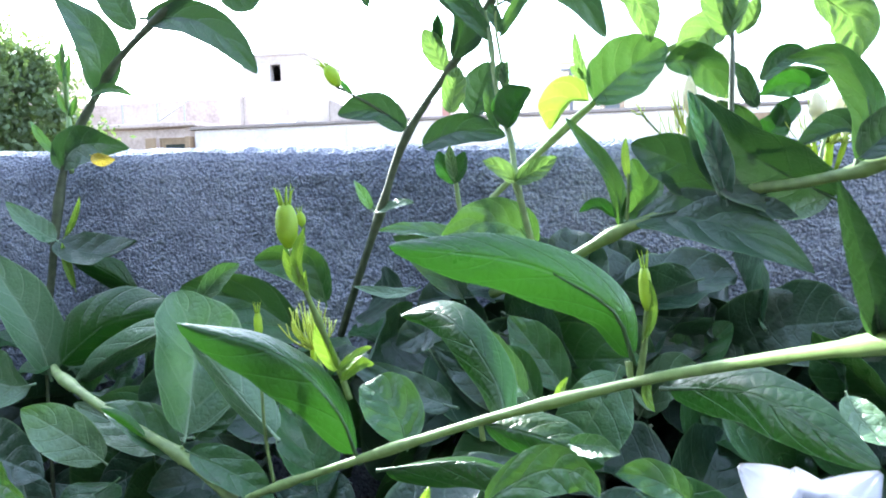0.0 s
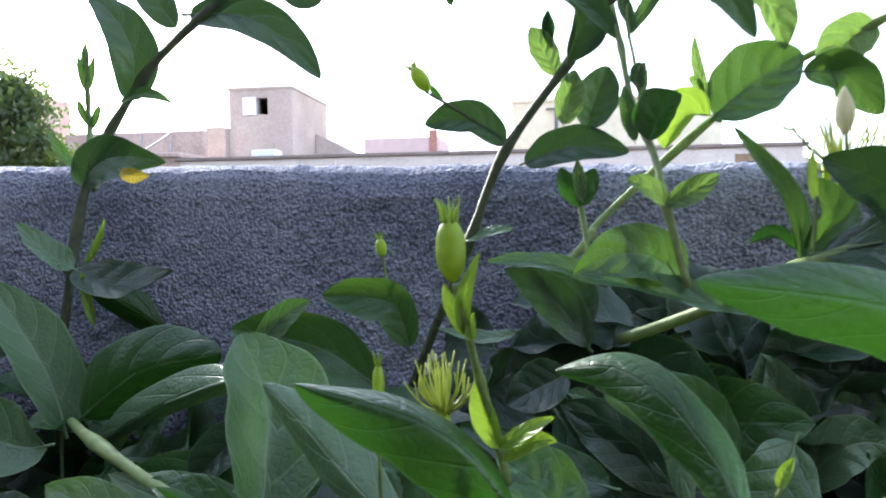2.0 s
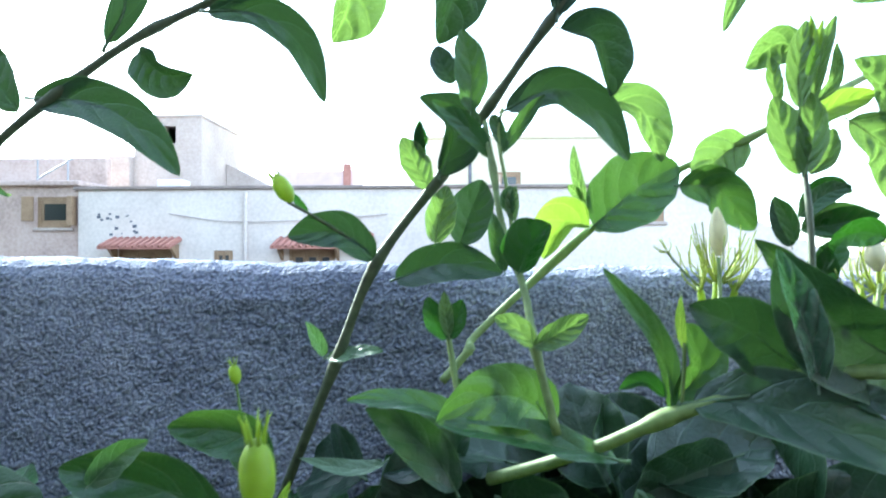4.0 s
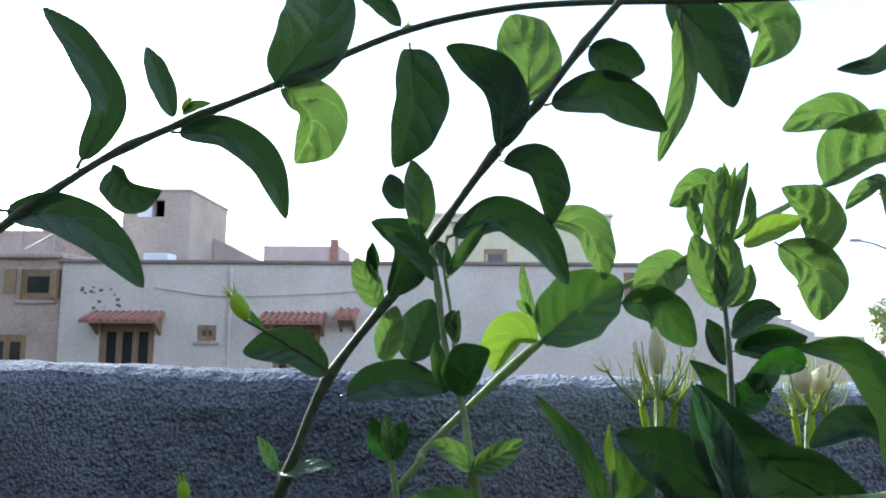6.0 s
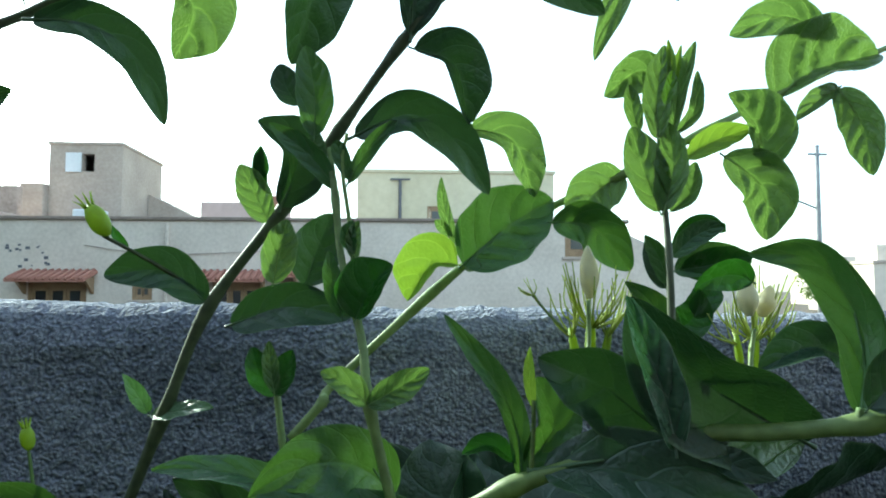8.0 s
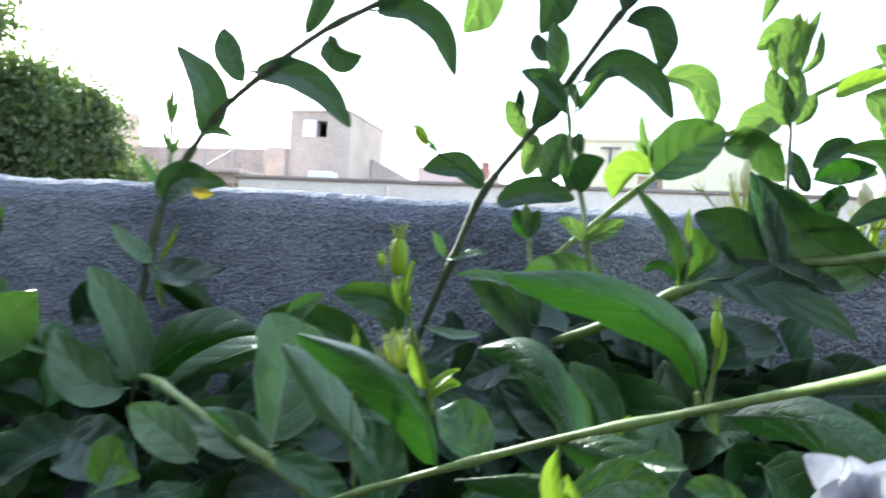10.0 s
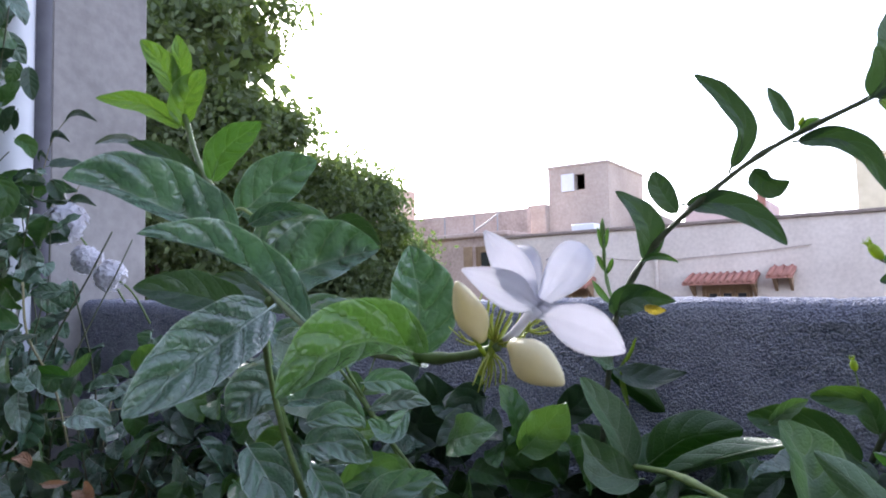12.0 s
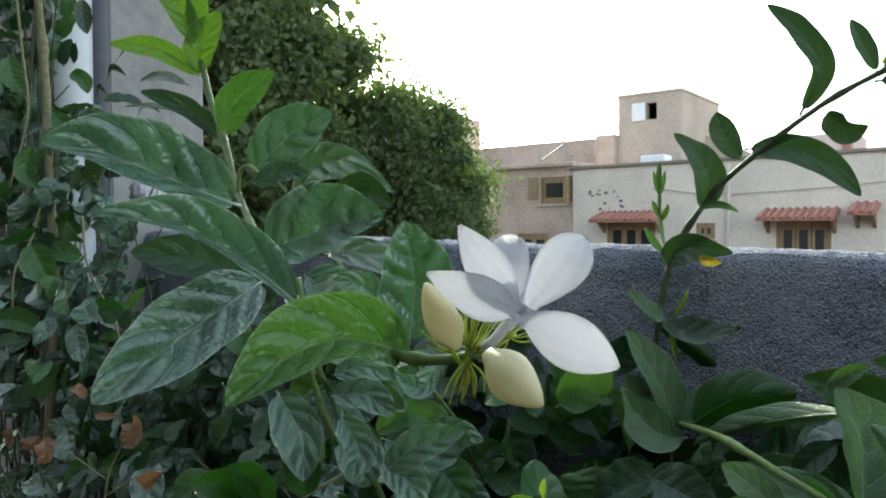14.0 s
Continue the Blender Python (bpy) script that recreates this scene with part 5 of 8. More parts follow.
folded_leaf(right_vine, "leaf", [(0.4389, 0.9600, 1.8451), (0.4577, 0.9600, 1.8511), (0.4781, 0.9600, 1.8501)], 0.0081, 0.0081, (-0.38, -0.92, 0.13), 0.0033, 0.0033)
folded_leaf(right_vine, "leaf", [(0.4314, 0.9500, 1.8393), (0.4279, 0.9500, 1.8513), (0.4210, 0.9500, 1.8624)], 0.0046, 0.0042, (-0.32, -0.94, 0.13), 0.0019, 0.0025)
folded_leaf(right_vine, "mid", [(0.4424, 0.9550, 1.8256), (0.4518, 0.9550, 1.8317), (0.4567, 0.9550, 1.8408)], 0.0067, 0.0073, (-0.37, -0.92, 0.17), 0.0042, 0.0030)

bud_spray = thing("jasmine_bud_spray", "jasmine spray of cream buds with thread-like green calyxes", "flower", "bud sprays")
stalk(bud_spray, "stemlit", [(0.3891, 0.9400, 1.7948), (0.3936, 0.9500, 1.8122), (0.3948, 0.9550, 1.8312)], 0.0016, 0.0013)
spidery_calyx(bud_spray, (0.4026, 0.9800, 1.8154), (0.04, 0.00, 1.00), 0.0324, 24, "bud")
spidery_calyx(bud_spray, (0.3922, 0.9750, 1.8110), (-0.20, 0.00, 0.98), 0.0256, 9, "bud")
spidery_calyx(bud_spray, (0.4098, 0.9750, 1.8112), (0.19, 0.00, 0.98), 0.0256, 9, "bud")
jasmine_bud(bud_spray, (0.3984, 0.9650, 1.8322), (0.3974, 0.9650, 1.8580), 0.0048)
stalk(bud_spray, "stemlit", [(0.3833, 0.9500, 1.8165), (0.3744, 0.9500, 1.8253), (0.3670, 0.9500, 1.8342)], 0.0009, 0.0008, name="twig")
spidery_calyx(bud_spray, (0.3679, 0.9500, 1.8336), (-0.50, 0.00, 0.86), 0.0079, 9, "bud")

second_spray = thing("jasmine_bud_spray", "jasmine spray of pale buds with thread-like green calyxes", "flower", "bud sprays")
stalk(second_spray, "stemlit", [(0.4609, 0.9300, 1.7888), (0.4663, 0.9400, 1.8041), (0.4707, 0.9450, 1.8179)], 0.0016, 0.0013)
spidery_calyx(second_spray, (0.4766, 0.9570, 1.8108), (0.08, 0.00, 1.00), 0.0305, 24, "bud")
spidery_calyx(second_spray, (0.4841, 0.9550, 1.8111), (0.29, 0.00, 0.96), 0.0212, 8, "bud")
spidery_calyx(second_spray, (0.4675, 0.9550, 1.8094), (-0.13, 0.00, 0.99), 0.0227, 8, "bud")
jasmine_bud(second_spray, (0.4640, 0.9350, 1.8245), (0.4617, 0.9350, 1.8416), 0.0048)
jasmine_bud(second_spray, (0.4745, 0.9450, 1.8238), (0.4791, 0.9450, 1.8384), 0.0050)

low_branch = thing("jasmine_vine", "thick green jasmine branch with broad shaded leaves", "vine", "jasmine vines")
stalk(low_branch, "stemlit", [(0.2754, 0.9200, 1.7269), (0.3008, 0.9050, 1.7389), (0.3241, 0.8900, 1.7516), (0.3520, 0.8770, 1.7680), (0.3990, 0.8650, 1.7850), (0.4279, 0.8500, 1.7895), (0.4509, 0.8350, 1.7950), (0.4813, 0.8200, 1.8055), (0.5137, 0.8100, 1.8162)], 0.0040, 0.0036, (0.35, 0.5, 0.75))
leaf(low_branch, "dark", (0.3560, 0.8750, 1.7722), (0.3942, 0.8575, 1.7711), (0.4333, 0.8400, 1.7479), 0.0300, (-0.20, -0.82, 0.54))
stalk(low_branch, "stemlit", [(0.3525, 0.8770, 1.7690), (0.3532, 0.8750, 1.7857), (0.3533, 0.8750, 1.7967)], 0.0012, 0.0010, name="twig")
leaf(low_branch, "lit", (0.3534, 0.8750, 1.7940), (0.3518, 0.8750, 1.8049), (0.3522, 0.8750, 1.8159), 0.0044, (-0.09, -1.00, -0.00))
leaf(low_branch, "mid", (0.4479, 0.9000, 1.8396), (0.4370, 0.9000, 1.8423), (0.4234, 0.9000, 1.8367), 0.0134, (0.01, -1.00, -0.05))
stalk(low_branch, "stem", [(0.4475, 0.8350, 1.7924), (0.4489, 0.8350, 1.7996)], 0.0022, 0.0018, name="petiole")
leaf(low_branch, "leaf", (0.3302, 0.8900, 1.7445), (0.2900, 0.8825, 1.7550), (0.2533, 0.8750, 1.7632), 0.0176, (0.30, -0.50, 0.82))
leaf(low_branch, "leaf", (0.3032, 0.9000, 1.7562), (0.2812, 0.8900, 1.7722), (0.2518, 0.8800, 1.7625), 0.0279, (0.38, -0.89, 0.24))
leaf(low_branch, "leaf", (0.2658, 0.9000, 1.7570), (0.2397, 0.9000, 1.7666), (0.2116, 0.9000, 1.7674), 0.0144, (0.15, -0.59, 0.79))
leaf(low_branch, "dark", (0.2598, 0.9050, 1.7262), (0.2433, 0.9025, 1.7490), (0.2193, 0.9000, 1.7646), 0.0212, (0.21, -0.97, 0.09))
leaf(low_branch, "dark", (0.2589, 0.9300, 1.7309), (0.2558, 0.9300, 1.7535), (0.2376, 0.9300, 1.7589), 0.0169, (-0.01, -1.00, -0.01))
leaf(low_branch, "dark", (0.4136, 0.8600, 1.7822), (0.4174, 0.8550, 1.7778), (0.4297, 0.8500, 1.7740), 0.0109, (-0.28, -0.84, 0.47))
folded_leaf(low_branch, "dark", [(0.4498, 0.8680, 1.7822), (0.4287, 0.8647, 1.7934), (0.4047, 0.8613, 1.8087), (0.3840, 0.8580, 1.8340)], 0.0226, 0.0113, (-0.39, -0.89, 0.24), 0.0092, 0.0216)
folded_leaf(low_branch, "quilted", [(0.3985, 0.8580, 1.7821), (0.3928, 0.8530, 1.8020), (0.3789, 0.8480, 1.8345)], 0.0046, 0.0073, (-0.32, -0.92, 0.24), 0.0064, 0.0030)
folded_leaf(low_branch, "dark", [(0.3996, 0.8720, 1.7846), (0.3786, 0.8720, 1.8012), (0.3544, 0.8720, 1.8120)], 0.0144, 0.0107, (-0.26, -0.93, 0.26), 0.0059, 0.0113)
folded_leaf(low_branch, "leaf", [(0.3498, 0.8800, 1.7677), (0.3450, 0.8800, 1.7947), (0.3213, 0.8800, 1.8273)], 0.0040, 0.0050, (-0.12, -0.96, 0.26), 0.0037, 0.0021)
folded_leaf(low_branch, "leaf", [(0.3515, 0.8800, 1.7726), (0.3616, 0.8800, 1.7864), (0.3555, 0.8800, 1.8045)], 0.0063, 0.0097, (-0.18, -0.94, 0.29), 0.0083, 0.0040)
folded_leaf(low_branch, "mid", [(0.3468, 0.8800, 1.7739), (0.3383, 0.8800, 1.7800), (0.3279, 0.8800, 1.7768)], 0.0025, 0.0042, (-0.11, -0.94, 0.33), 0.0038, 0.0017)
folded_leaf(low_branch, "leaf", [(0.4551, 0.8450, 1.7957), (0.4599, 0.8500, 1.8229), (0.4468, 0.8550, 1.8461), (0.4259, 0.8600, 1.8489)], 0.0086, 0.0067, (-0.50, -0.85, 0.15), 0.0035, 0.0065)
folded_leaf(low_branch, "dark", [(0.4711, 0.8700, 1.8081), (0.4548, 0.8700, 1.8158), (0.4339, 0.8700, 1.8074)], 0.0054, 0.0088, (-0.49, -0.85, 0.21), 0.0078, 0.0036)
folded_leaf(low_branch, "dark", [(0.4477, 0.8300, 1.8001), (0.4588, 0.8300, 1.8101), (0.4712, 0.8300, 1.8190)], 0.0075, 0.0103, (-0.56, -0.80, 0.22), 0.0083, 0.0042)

front_branch = thing("jasmine_vine", "pale green jasmine branch crossing in front with large glossy leaves", "vine", "jasmine vines")
stalk(front_branch, "stemlit", [(0.1634, 0.8000, 1.6426), (0.1859, 0.7900, 1.6551), (0.2350, 0.7660, 1.6799), (0.2909, 0.7400, 1.7071), (0.3409, 0.7140, 1.7291), (0.3672, 0.6700, 1.7474), (0.3784, 0.6250, 1.7618), (0.3804, 0.6000, 1.7688)], 0.0023, 0.0021, (0.17, 0.33, 0.5, 0.85))
leaf(front_branch, "dark", (0.3784, 0.6250, 1.7626), (0.3708, 0.6125, 1.7771), (0.3624, 0.6000, 1.7908), 0.0057, (0.10, -0.77, -0.63), 0.30)
leaf(front_branch, "pale", (0.3789, 0.6250, 1.7626), (0.3760, 0.6225, 1.7671), (0.3736, 0.6200, 1.7734), 0.0039, (-0.12, -0.88, -0.47))
stalk(front_branch, "stemlit", [(0.3443, 0.7140, 1.7295), (0.3459, 0.7120, 1.7418), (0.3465, 0.7090, 1.7539)], 0.0016, 0.0012, name="twig")
crowned_bud(front_branch, (0.3463, 0.7080, 1.7532), (0.3452, 0.7080, 1.7717), 0.0019, "bud")
leaf(front_branch, "lit", (0.3456, 0.7100, 1.7440), (0.3482, 0.7080, 1.7533), (0.3467, 0.7060, 1.7631), 0.0027, (-0.18, -0.96, -0.19), 0.30)
stalk(front_branch, "stemlit", [(0.2918, 0.7400, 1.6998), (0.2909, 0.7400, 1.7071)], 0.0014, 0.0012, name="petiole")
stalk(front_branch, "stemlit", [(0.3413, 0.7140, 1.7362), (0.3423, 0.7140, 1.7291)], 0.0016, 0.0014, name="petiole")
leaf(front_branch, "lit", (0.3473, 0.7100, 1.7329), (0.3462, 0.7075, 1.7275), (0.3484, 0.7050, 1.7231), 0.0031, (-0.11, -0.89, 0.44))
leaf(front_branch, "pale", (0.3424, 0.7120, 1.7279), (0.3455, 0.7085, 1.7245), (0.3476, 0.7050, 1.7234), 0.0017, (-0.41, -0.68, 0.60))
folded_leaf(front_branch, "mid", [(0.2351, 0.7660, 1.6825), (0.2268, 0.7587, 1.7089), (0.2062, 0.7513, 1.7291), (0.1705, 0.7440, 1.7412)], 0.0141, 0.0073, (0.34, -0.86, 0.37), -0.0057, -0.0134)
folded_leaf(front_branch, "pale", [(0.1886, 0.7900, 1.6807), (0.1686, 0.7980, 1.6957), (0.1505, 0.8060, 1.7110), (0.1309, 0.8140, 1.7250)], 0.0067, 0.0130, (0.25, -0.89, 0.39), -0.0124, -0.0053)
folded_leaf(front_branch, "mid", [(0.3425, 0.7140, 1.7372), (0.3345, 0.7073, 1.7555), (0.3100, 0.7007, 1.7686), (0.2708, 0.6940, 1.7747)], 0.0094, 0.0086, (0.01, -0.96, 0.28), -0.0038, -0.0055)
folded_leaf(front_branch, "mid", [(0.3520, 0.7050, 1.7303), (0.3696, 0.6775, 1.7370), (0.3886, 0.6500, 1.7295)], 0.0078, 0.0075, (-0.24, -0.88, 0.41), -0.0032, -0.0038)
folded_leaf(front_branch, "mid", [(0.2921, 0.7400, 1.7060), (0.3130, 0.7275, 1.7063), (0.3337, 0.7150, 1.7022)], 0.0089, 0.0073, (0.02, -0.89, 0.45), -0.0036, -0.0062)
folded_leaf(front_branch, "pale", [(0.3233, 0.7150, 1.7086), (0.3314, 0.7075, 1.7112), (0.3380, 0.7000, 1.7117)], 0.0028, 0.0038, (-0.06, -0.89, 0.46), 0.0031, 0.0016)
folded_leaf(front_branch, "mid", [(0.2487, 0.7600, 1.6789), (0.2856, 0.7450, 1.6896), (0.3196, 0.7300, 1.6869)], 0.0030, 0.0089, (0.14, -0.87, 0.47), -0.0091, -0.0036)
folded_leaf(front_branch, "pale", [(0.3032, 0.7833, 1.6130), (0.2889, 0.7774, 1.6364), (0.2729, 0.7709, 1.6633)], 0.0107, 0.0189, (-0.04, -0.92, 0.40), 0.0174, 0.0077)

budding_sprig = thing("jasmine_sprig", "bright yellow-green jasmine sprig with a crowned bud", "vine", "jasmine sprigs")
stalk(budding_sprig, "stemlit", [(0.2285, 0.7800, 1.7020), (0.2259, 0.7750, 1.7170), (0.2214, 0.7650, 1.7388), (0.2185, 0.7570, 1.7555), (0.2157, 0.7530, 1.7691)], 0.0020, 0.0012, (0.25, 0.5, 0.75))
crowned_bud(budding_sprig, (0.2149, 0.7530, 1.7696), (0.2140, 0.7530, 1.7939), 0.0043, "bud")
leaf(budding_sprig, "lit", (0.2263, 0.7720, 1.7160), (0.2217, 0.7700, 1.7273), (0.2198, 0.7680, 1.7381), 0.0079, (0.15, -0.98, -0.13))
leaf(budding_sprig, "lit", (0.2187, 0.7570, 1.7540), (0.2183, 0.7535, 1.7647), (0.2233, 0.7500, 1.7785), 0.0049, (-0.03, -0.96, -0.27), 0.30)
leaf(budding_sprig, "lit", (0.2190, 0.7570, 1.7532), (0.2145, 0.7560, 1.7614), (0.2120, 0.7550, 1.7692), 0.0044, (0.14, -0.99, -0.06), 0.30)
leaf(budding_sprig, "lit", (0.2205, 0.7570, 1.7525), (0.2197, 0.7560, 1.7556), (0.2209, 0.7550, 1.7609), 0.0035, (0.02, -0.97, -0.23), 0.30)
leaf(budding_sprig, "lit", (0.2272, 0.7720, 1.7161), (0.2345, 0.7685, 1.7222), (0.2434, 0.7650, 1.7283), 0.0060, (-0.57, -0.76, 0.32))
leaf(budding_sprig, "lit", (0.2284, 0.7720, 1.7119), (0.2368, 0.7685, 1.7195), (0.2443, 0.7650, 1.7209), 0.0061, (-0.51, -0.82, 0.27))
spidery_calyx(budding_sprig, (0.2053, 0.8000, 1.7179), (-0.04, 0.00, 1.00), 0.0180, 50, "bud")
stalk(budding_sprig, "stemlit", [(0.2095, 0.8000, 1.6972), (0.2072, 0.8050, 1.7067), (0.2051, 0.8060, 1.7158)], 0.0016, 0.0013, name="twig")

small_bud = thing("jasmine_sprig", "small green jasmine bud on a thin stalk", "vine", "jasmine sprigs")
stalk(small_bud, "stemlit", [(0.1868, 0.7920, 1.6550), (0.1838, 0.7910, 1.6800), (0.1834, 0.7900, 1.7125), (0.1836, 0.7890, 1.7288)], 0.0011, 0.0009)
crowned_bud(small_bud, (0.1839, 0.7890, 1.7257), (0.1835, 0.7890, 1.7426), 0.0020, "bud")

wall_bud = thing("jasmine_sprig", "tiny jasmine bud close to the wall", "vine", "jasmine sprigs")
stalk(wall_bud, "stem", [(0.1547, 0.9300, 1.7462), (0.1526, 0.9300, 1.7621), (0.1508, 0.9300, 1.7722)], 0.0010, 0.0008)
crowned_bud(wall_bud, (0.1517, 0.9300, 1.7693), (0.1493, 0.9300, 1.7825), 0.0029, "bud")

yellow_sprout = thing("jasmine_sprig", "yellow-green young jasmine sprout close to the front branch", "vine", "jasmine sprigs")
stalk(yellow_sprout, "stemlit", [(0.3041, 0.6300, 1.6867), (0.3016, 0.6260, 1.7054), (0.2988, 0.6220, 1.7235)], 0.0016, 0.0012)
leaf(yellow_sprout, "lit", (0.3020, 0.6240, 1.7113), (0.2963, 0.6210, 1.7243), (0.2972, 0.6180, 1.7347), 0.0058, (0.09, -0.97, -0.23), 0.30)
leaf(yellow_sprout, "lit", (0.3019, 0.6260, 1.7071), (0.3023, 0.6230, 1.7185), (0.2994, 0.6200, 1.7283), 0.0051, (0.03, -0.96, -0.27), 0.30)
leaf(yellow_sprout, "lit", (0.3025, 0.6280, 1.6978), (0.2976, 0.6260, 1.7065), (0.2984, 0.6240, 1.7151), 0.0049, (0.11, -0.97, -0.20), 0.30)

white_bloom = thing("jasmine_flower", "open white jasmine flower low beside the front branch", "flower", "")
petal(white_bloom, (0.3692, 0.6250, 1.7273), (0.3552, 0.6250, 1.7381), 0.0110, (-0.20, -0.91, 0.35))
petal(white_bloom, (0.3692, 0.6250, 1.7273), (0.3633, 0.6200, 1.7394), 0.0110, (-0.26, -0.90, 0.35))
petal(white_bloom, (0.3692, 0.6250, 1.7273), (0.3718, 0.6100, 1.7427), 0.0118, (-0.34, -0.88, 0.35))
petal(white_bloom, (0.3692, 0.6250, 1.7273), (0.3723, 0.6000, 1.7400), 0.0110, (-0.36, -0.85, 0.39))
petal(white_bloom, (0.3692, 0.6250, 1.7273), (0.3559, 0.6200, 1.7294), 0.0110, (-0.21, -0.89, 0.41))
stalk(white_bloom, "stemlit", [(0.3841, 0.6600, 1.6819), (0.3748, 0.6400, 1.7078), (0.3699, 0.6270, 1.7264)], 0.0012, 0.0012)

broken_stem = thing("jasmine_vine", "cut woody jasmine stem with dusty drooping leaves", "vine", "jasmine vines")
stalk(broken_stem, "stemlit", [(-0.0340, 0.9250, 1.6740), (0.0230, 0.8600, 1.6860), (0.0750, 0.8300, 1.6760), (0.1280, 0.8120, 1.6600), (0.1606, 0.8000, 1.6448), (0.1849, 0.7900, 1.6347), (0.2101, 0.7800, 1.6201)], 0.0034, 0.0038, (0.2, 0.5))
leaf(broken_stem, "leaf", (0.1220, 0.8200, 1.6542), (0.0978, 0.8250, 1.6698), (0.0714, 0.8300, 1.6782), 0.0192, (0.25, -0.58, 0.78))
leaf(broken_stem, "pale", (0.1211, 0.8300, 1.6623), (0.0889, 0.8350, 1.6641), (0.0464, 0.8400, 1.6759), 0.0291, (0.03, -0.73, 0.68))
leaf(broken_stem, "leaf", (0.1344, 0.8100, 1.6625), (0.1605, 0.8050, 1.6547), (0.1824, 0.8000, 1.6440), 0.0195, (0.14, -0.68, 0.72))
stalk(broken_stem, "stemlit", [(0.1268, 0.8120, 1.6555), (0.1286, 0.8120, 1.6650)], 0.0015, 0.0013, name="petiole")
leaf(broken_stem, "pale", (0.2222, 0.9500, 1.7258), (0.2042, 0.9500, 1.7224), (0.1768, 0.9500, 1.7279), 0.0102, (0.04, -0.65, 0.76))
folded_leaf(broken_stem, "pale", [(0.1261, 0.8200, 1.6679), (0.1245, 0.8317, 1.6897), (0.1199, 0.8433, 1.7112), (0.1041, 0.8550, 1.7377)], 0.0176, 0.0255, (0.46, -0.82, 0.34), 0.0212, 0.0104)
folded_leaf(broken_stem, "pale", [(0.1062, 0.8600, 1.7182), (0.0635, 0.8800, 1.7036), (0.0197, 0.9000, 1.6825), (-0.0204, 0.9200, 1.6578)], 0.0045, 0.0127, (0.47, -0.82, 0.33), -0.0130, -0.0052)
folded_leaf(broken_stem, "mid", [(-0.0166, 0.9100, 1.6805), (0.0182, 0.9100, 1.7076), (0.0668, 0.9100, 1.7187)], 0.0220, 0.0186, (0.49, -0.82, 0.29), -0.0090, -0.0147)
folded_leaf(broken_stem, "pale", [(-0.0422, 0.9300, 1.6670), (-0.0539, 0.9300, 1.7030), (-0.0887, 0.9300, 1.7547)], 0.0144, 0.0192, (0.63, -0.73, 0.26), 0.0149, 0.0078)
folded_leaf(broken_stem, "leaf", [(0.1523, 0.9200, 1.6975), (0.1193, 0.9200, 1.7204), (0.0681, 0.9200, 1.7298)], 0.0175, 0.0146, (0.29, -0.92, 0.27), 0.0071, 0.0119)
folded_leaf(broken_stem, "pale", [(0.0884, 0.9100, 1.7251), (0.1041, 0.9075, 1.7404), (0.1188, 0.9050, 1.7480)], 0.0060, 0.0071, (0.33, -0.92, 0.22), 0.0047, 0.0029)
folded_leaf(broken_stem, "leaf", [(0.1654, 0.9300, 1.7198), (0.1585, 0.9300, 1.7416), (0.1411, 0.9300, 1.7472), (0.1170, 0.9300, 1.7476)], 0.0126, 0.0097, (0.21, -0.95, 0.21), 0.0051, 0.0095, wave=0.13)
folded_leaf(broken_stem, "dark", [(0.1020, 0.8700, 1.6928), (0.0877, 0.8650, 1.6800), (0.0744, 0.8600, 1.6646)], 0.0082, 0.0107, (0.39, -0.83, 0.39), 0.0080, 0.0043)
folded_leaf(broken_stem, "leaf", [(0.1040, 0.8650, 1.6624), (0.0648, 0.8625, 1.6674), (0.0243, 0.8600, 1.6496)], 0.0083, 0.0112, (0.44, -0.79, 0.43), 0.0088, 0.0046)
folded_leaf(broken_stem, "mid", [(0.1161, 0.8000, 1.6741), (0.1053, 0.8000, 1.6822), (0.0933, 0.8000, 1.6874)], 0.0023, 0.0028, (0.42, -0.79, 0.44), -0.0021, -0.0012)
folded_leaf(broken_stem, "leaf", [(0.1145, 0.8500, 1.6556), (0.1306, 0.8525, 1.6735), (0.1453, 0.8550, 1.6911)], 0.0092, 0.0105, (0.29, -0.86, 0.43), 0.0068, 0.0043)
folded_leaf(broken_stem, "mid", [(-0.1656, 1.0407, 1.6104), (-0.1926, 1.0216, 1.6461), (-0.2173, 1.0039, 1.6830)], 0.0304, 0.0344, (0.43, -0.85, 0.30), 0.0213, 0.0140)
folded_leaf(broken_stem, "pale", [(-0.0684, 1.0335, 1.6374), (-0.0980, 1.0129, 1.6597), (-0.1209, 0.9965, 1.6952)], 0.0123, 0.0283, (0.34, -0.89, 0.29), 0.0279, 0.0115)
folded_leaf(broken_stem, "pale", [(-0.1002, 1.0589, 1.6953), (-0.1273, 1.0407, 1.6875), (-0.1579, 1.0203, 1.6708)], 0.0065, 0.0084, (0.37, -0.89, 0.26), 0.0064, 0.0034)
folded_leaf(broken_stem, "mid", [(-0.0290, 1.0359, 1.6428), (-0.0323, 1.0322, 1.7053), (-0.0903, 0.9915, 1.7619)], 0.0108, 0.0132, (0.29, -0.92, 0.25), -0.0093, -0.0054)
folded_leaf(broken_stem, "mid", [(-0.0426, 1.0508, 1.6448), (-0.0586, 1.0392, 1.6763), (-0.0673, 1.0325, 1.7100)], 0.0221, 0.0197, (0.29, -0.92, 0.28), -0.0090, -0.0136)
folded_leaf(broken_stem, "leaf", [(-0.0319, 1.0347, 1.6105), (-0.0594, 1.0162, 1.6034), (-0.0891, 0.9966, 1.5832)], 0.0275, 0.0251, (0.29, -0.88, 0.37), 0.0112, 0.0159)
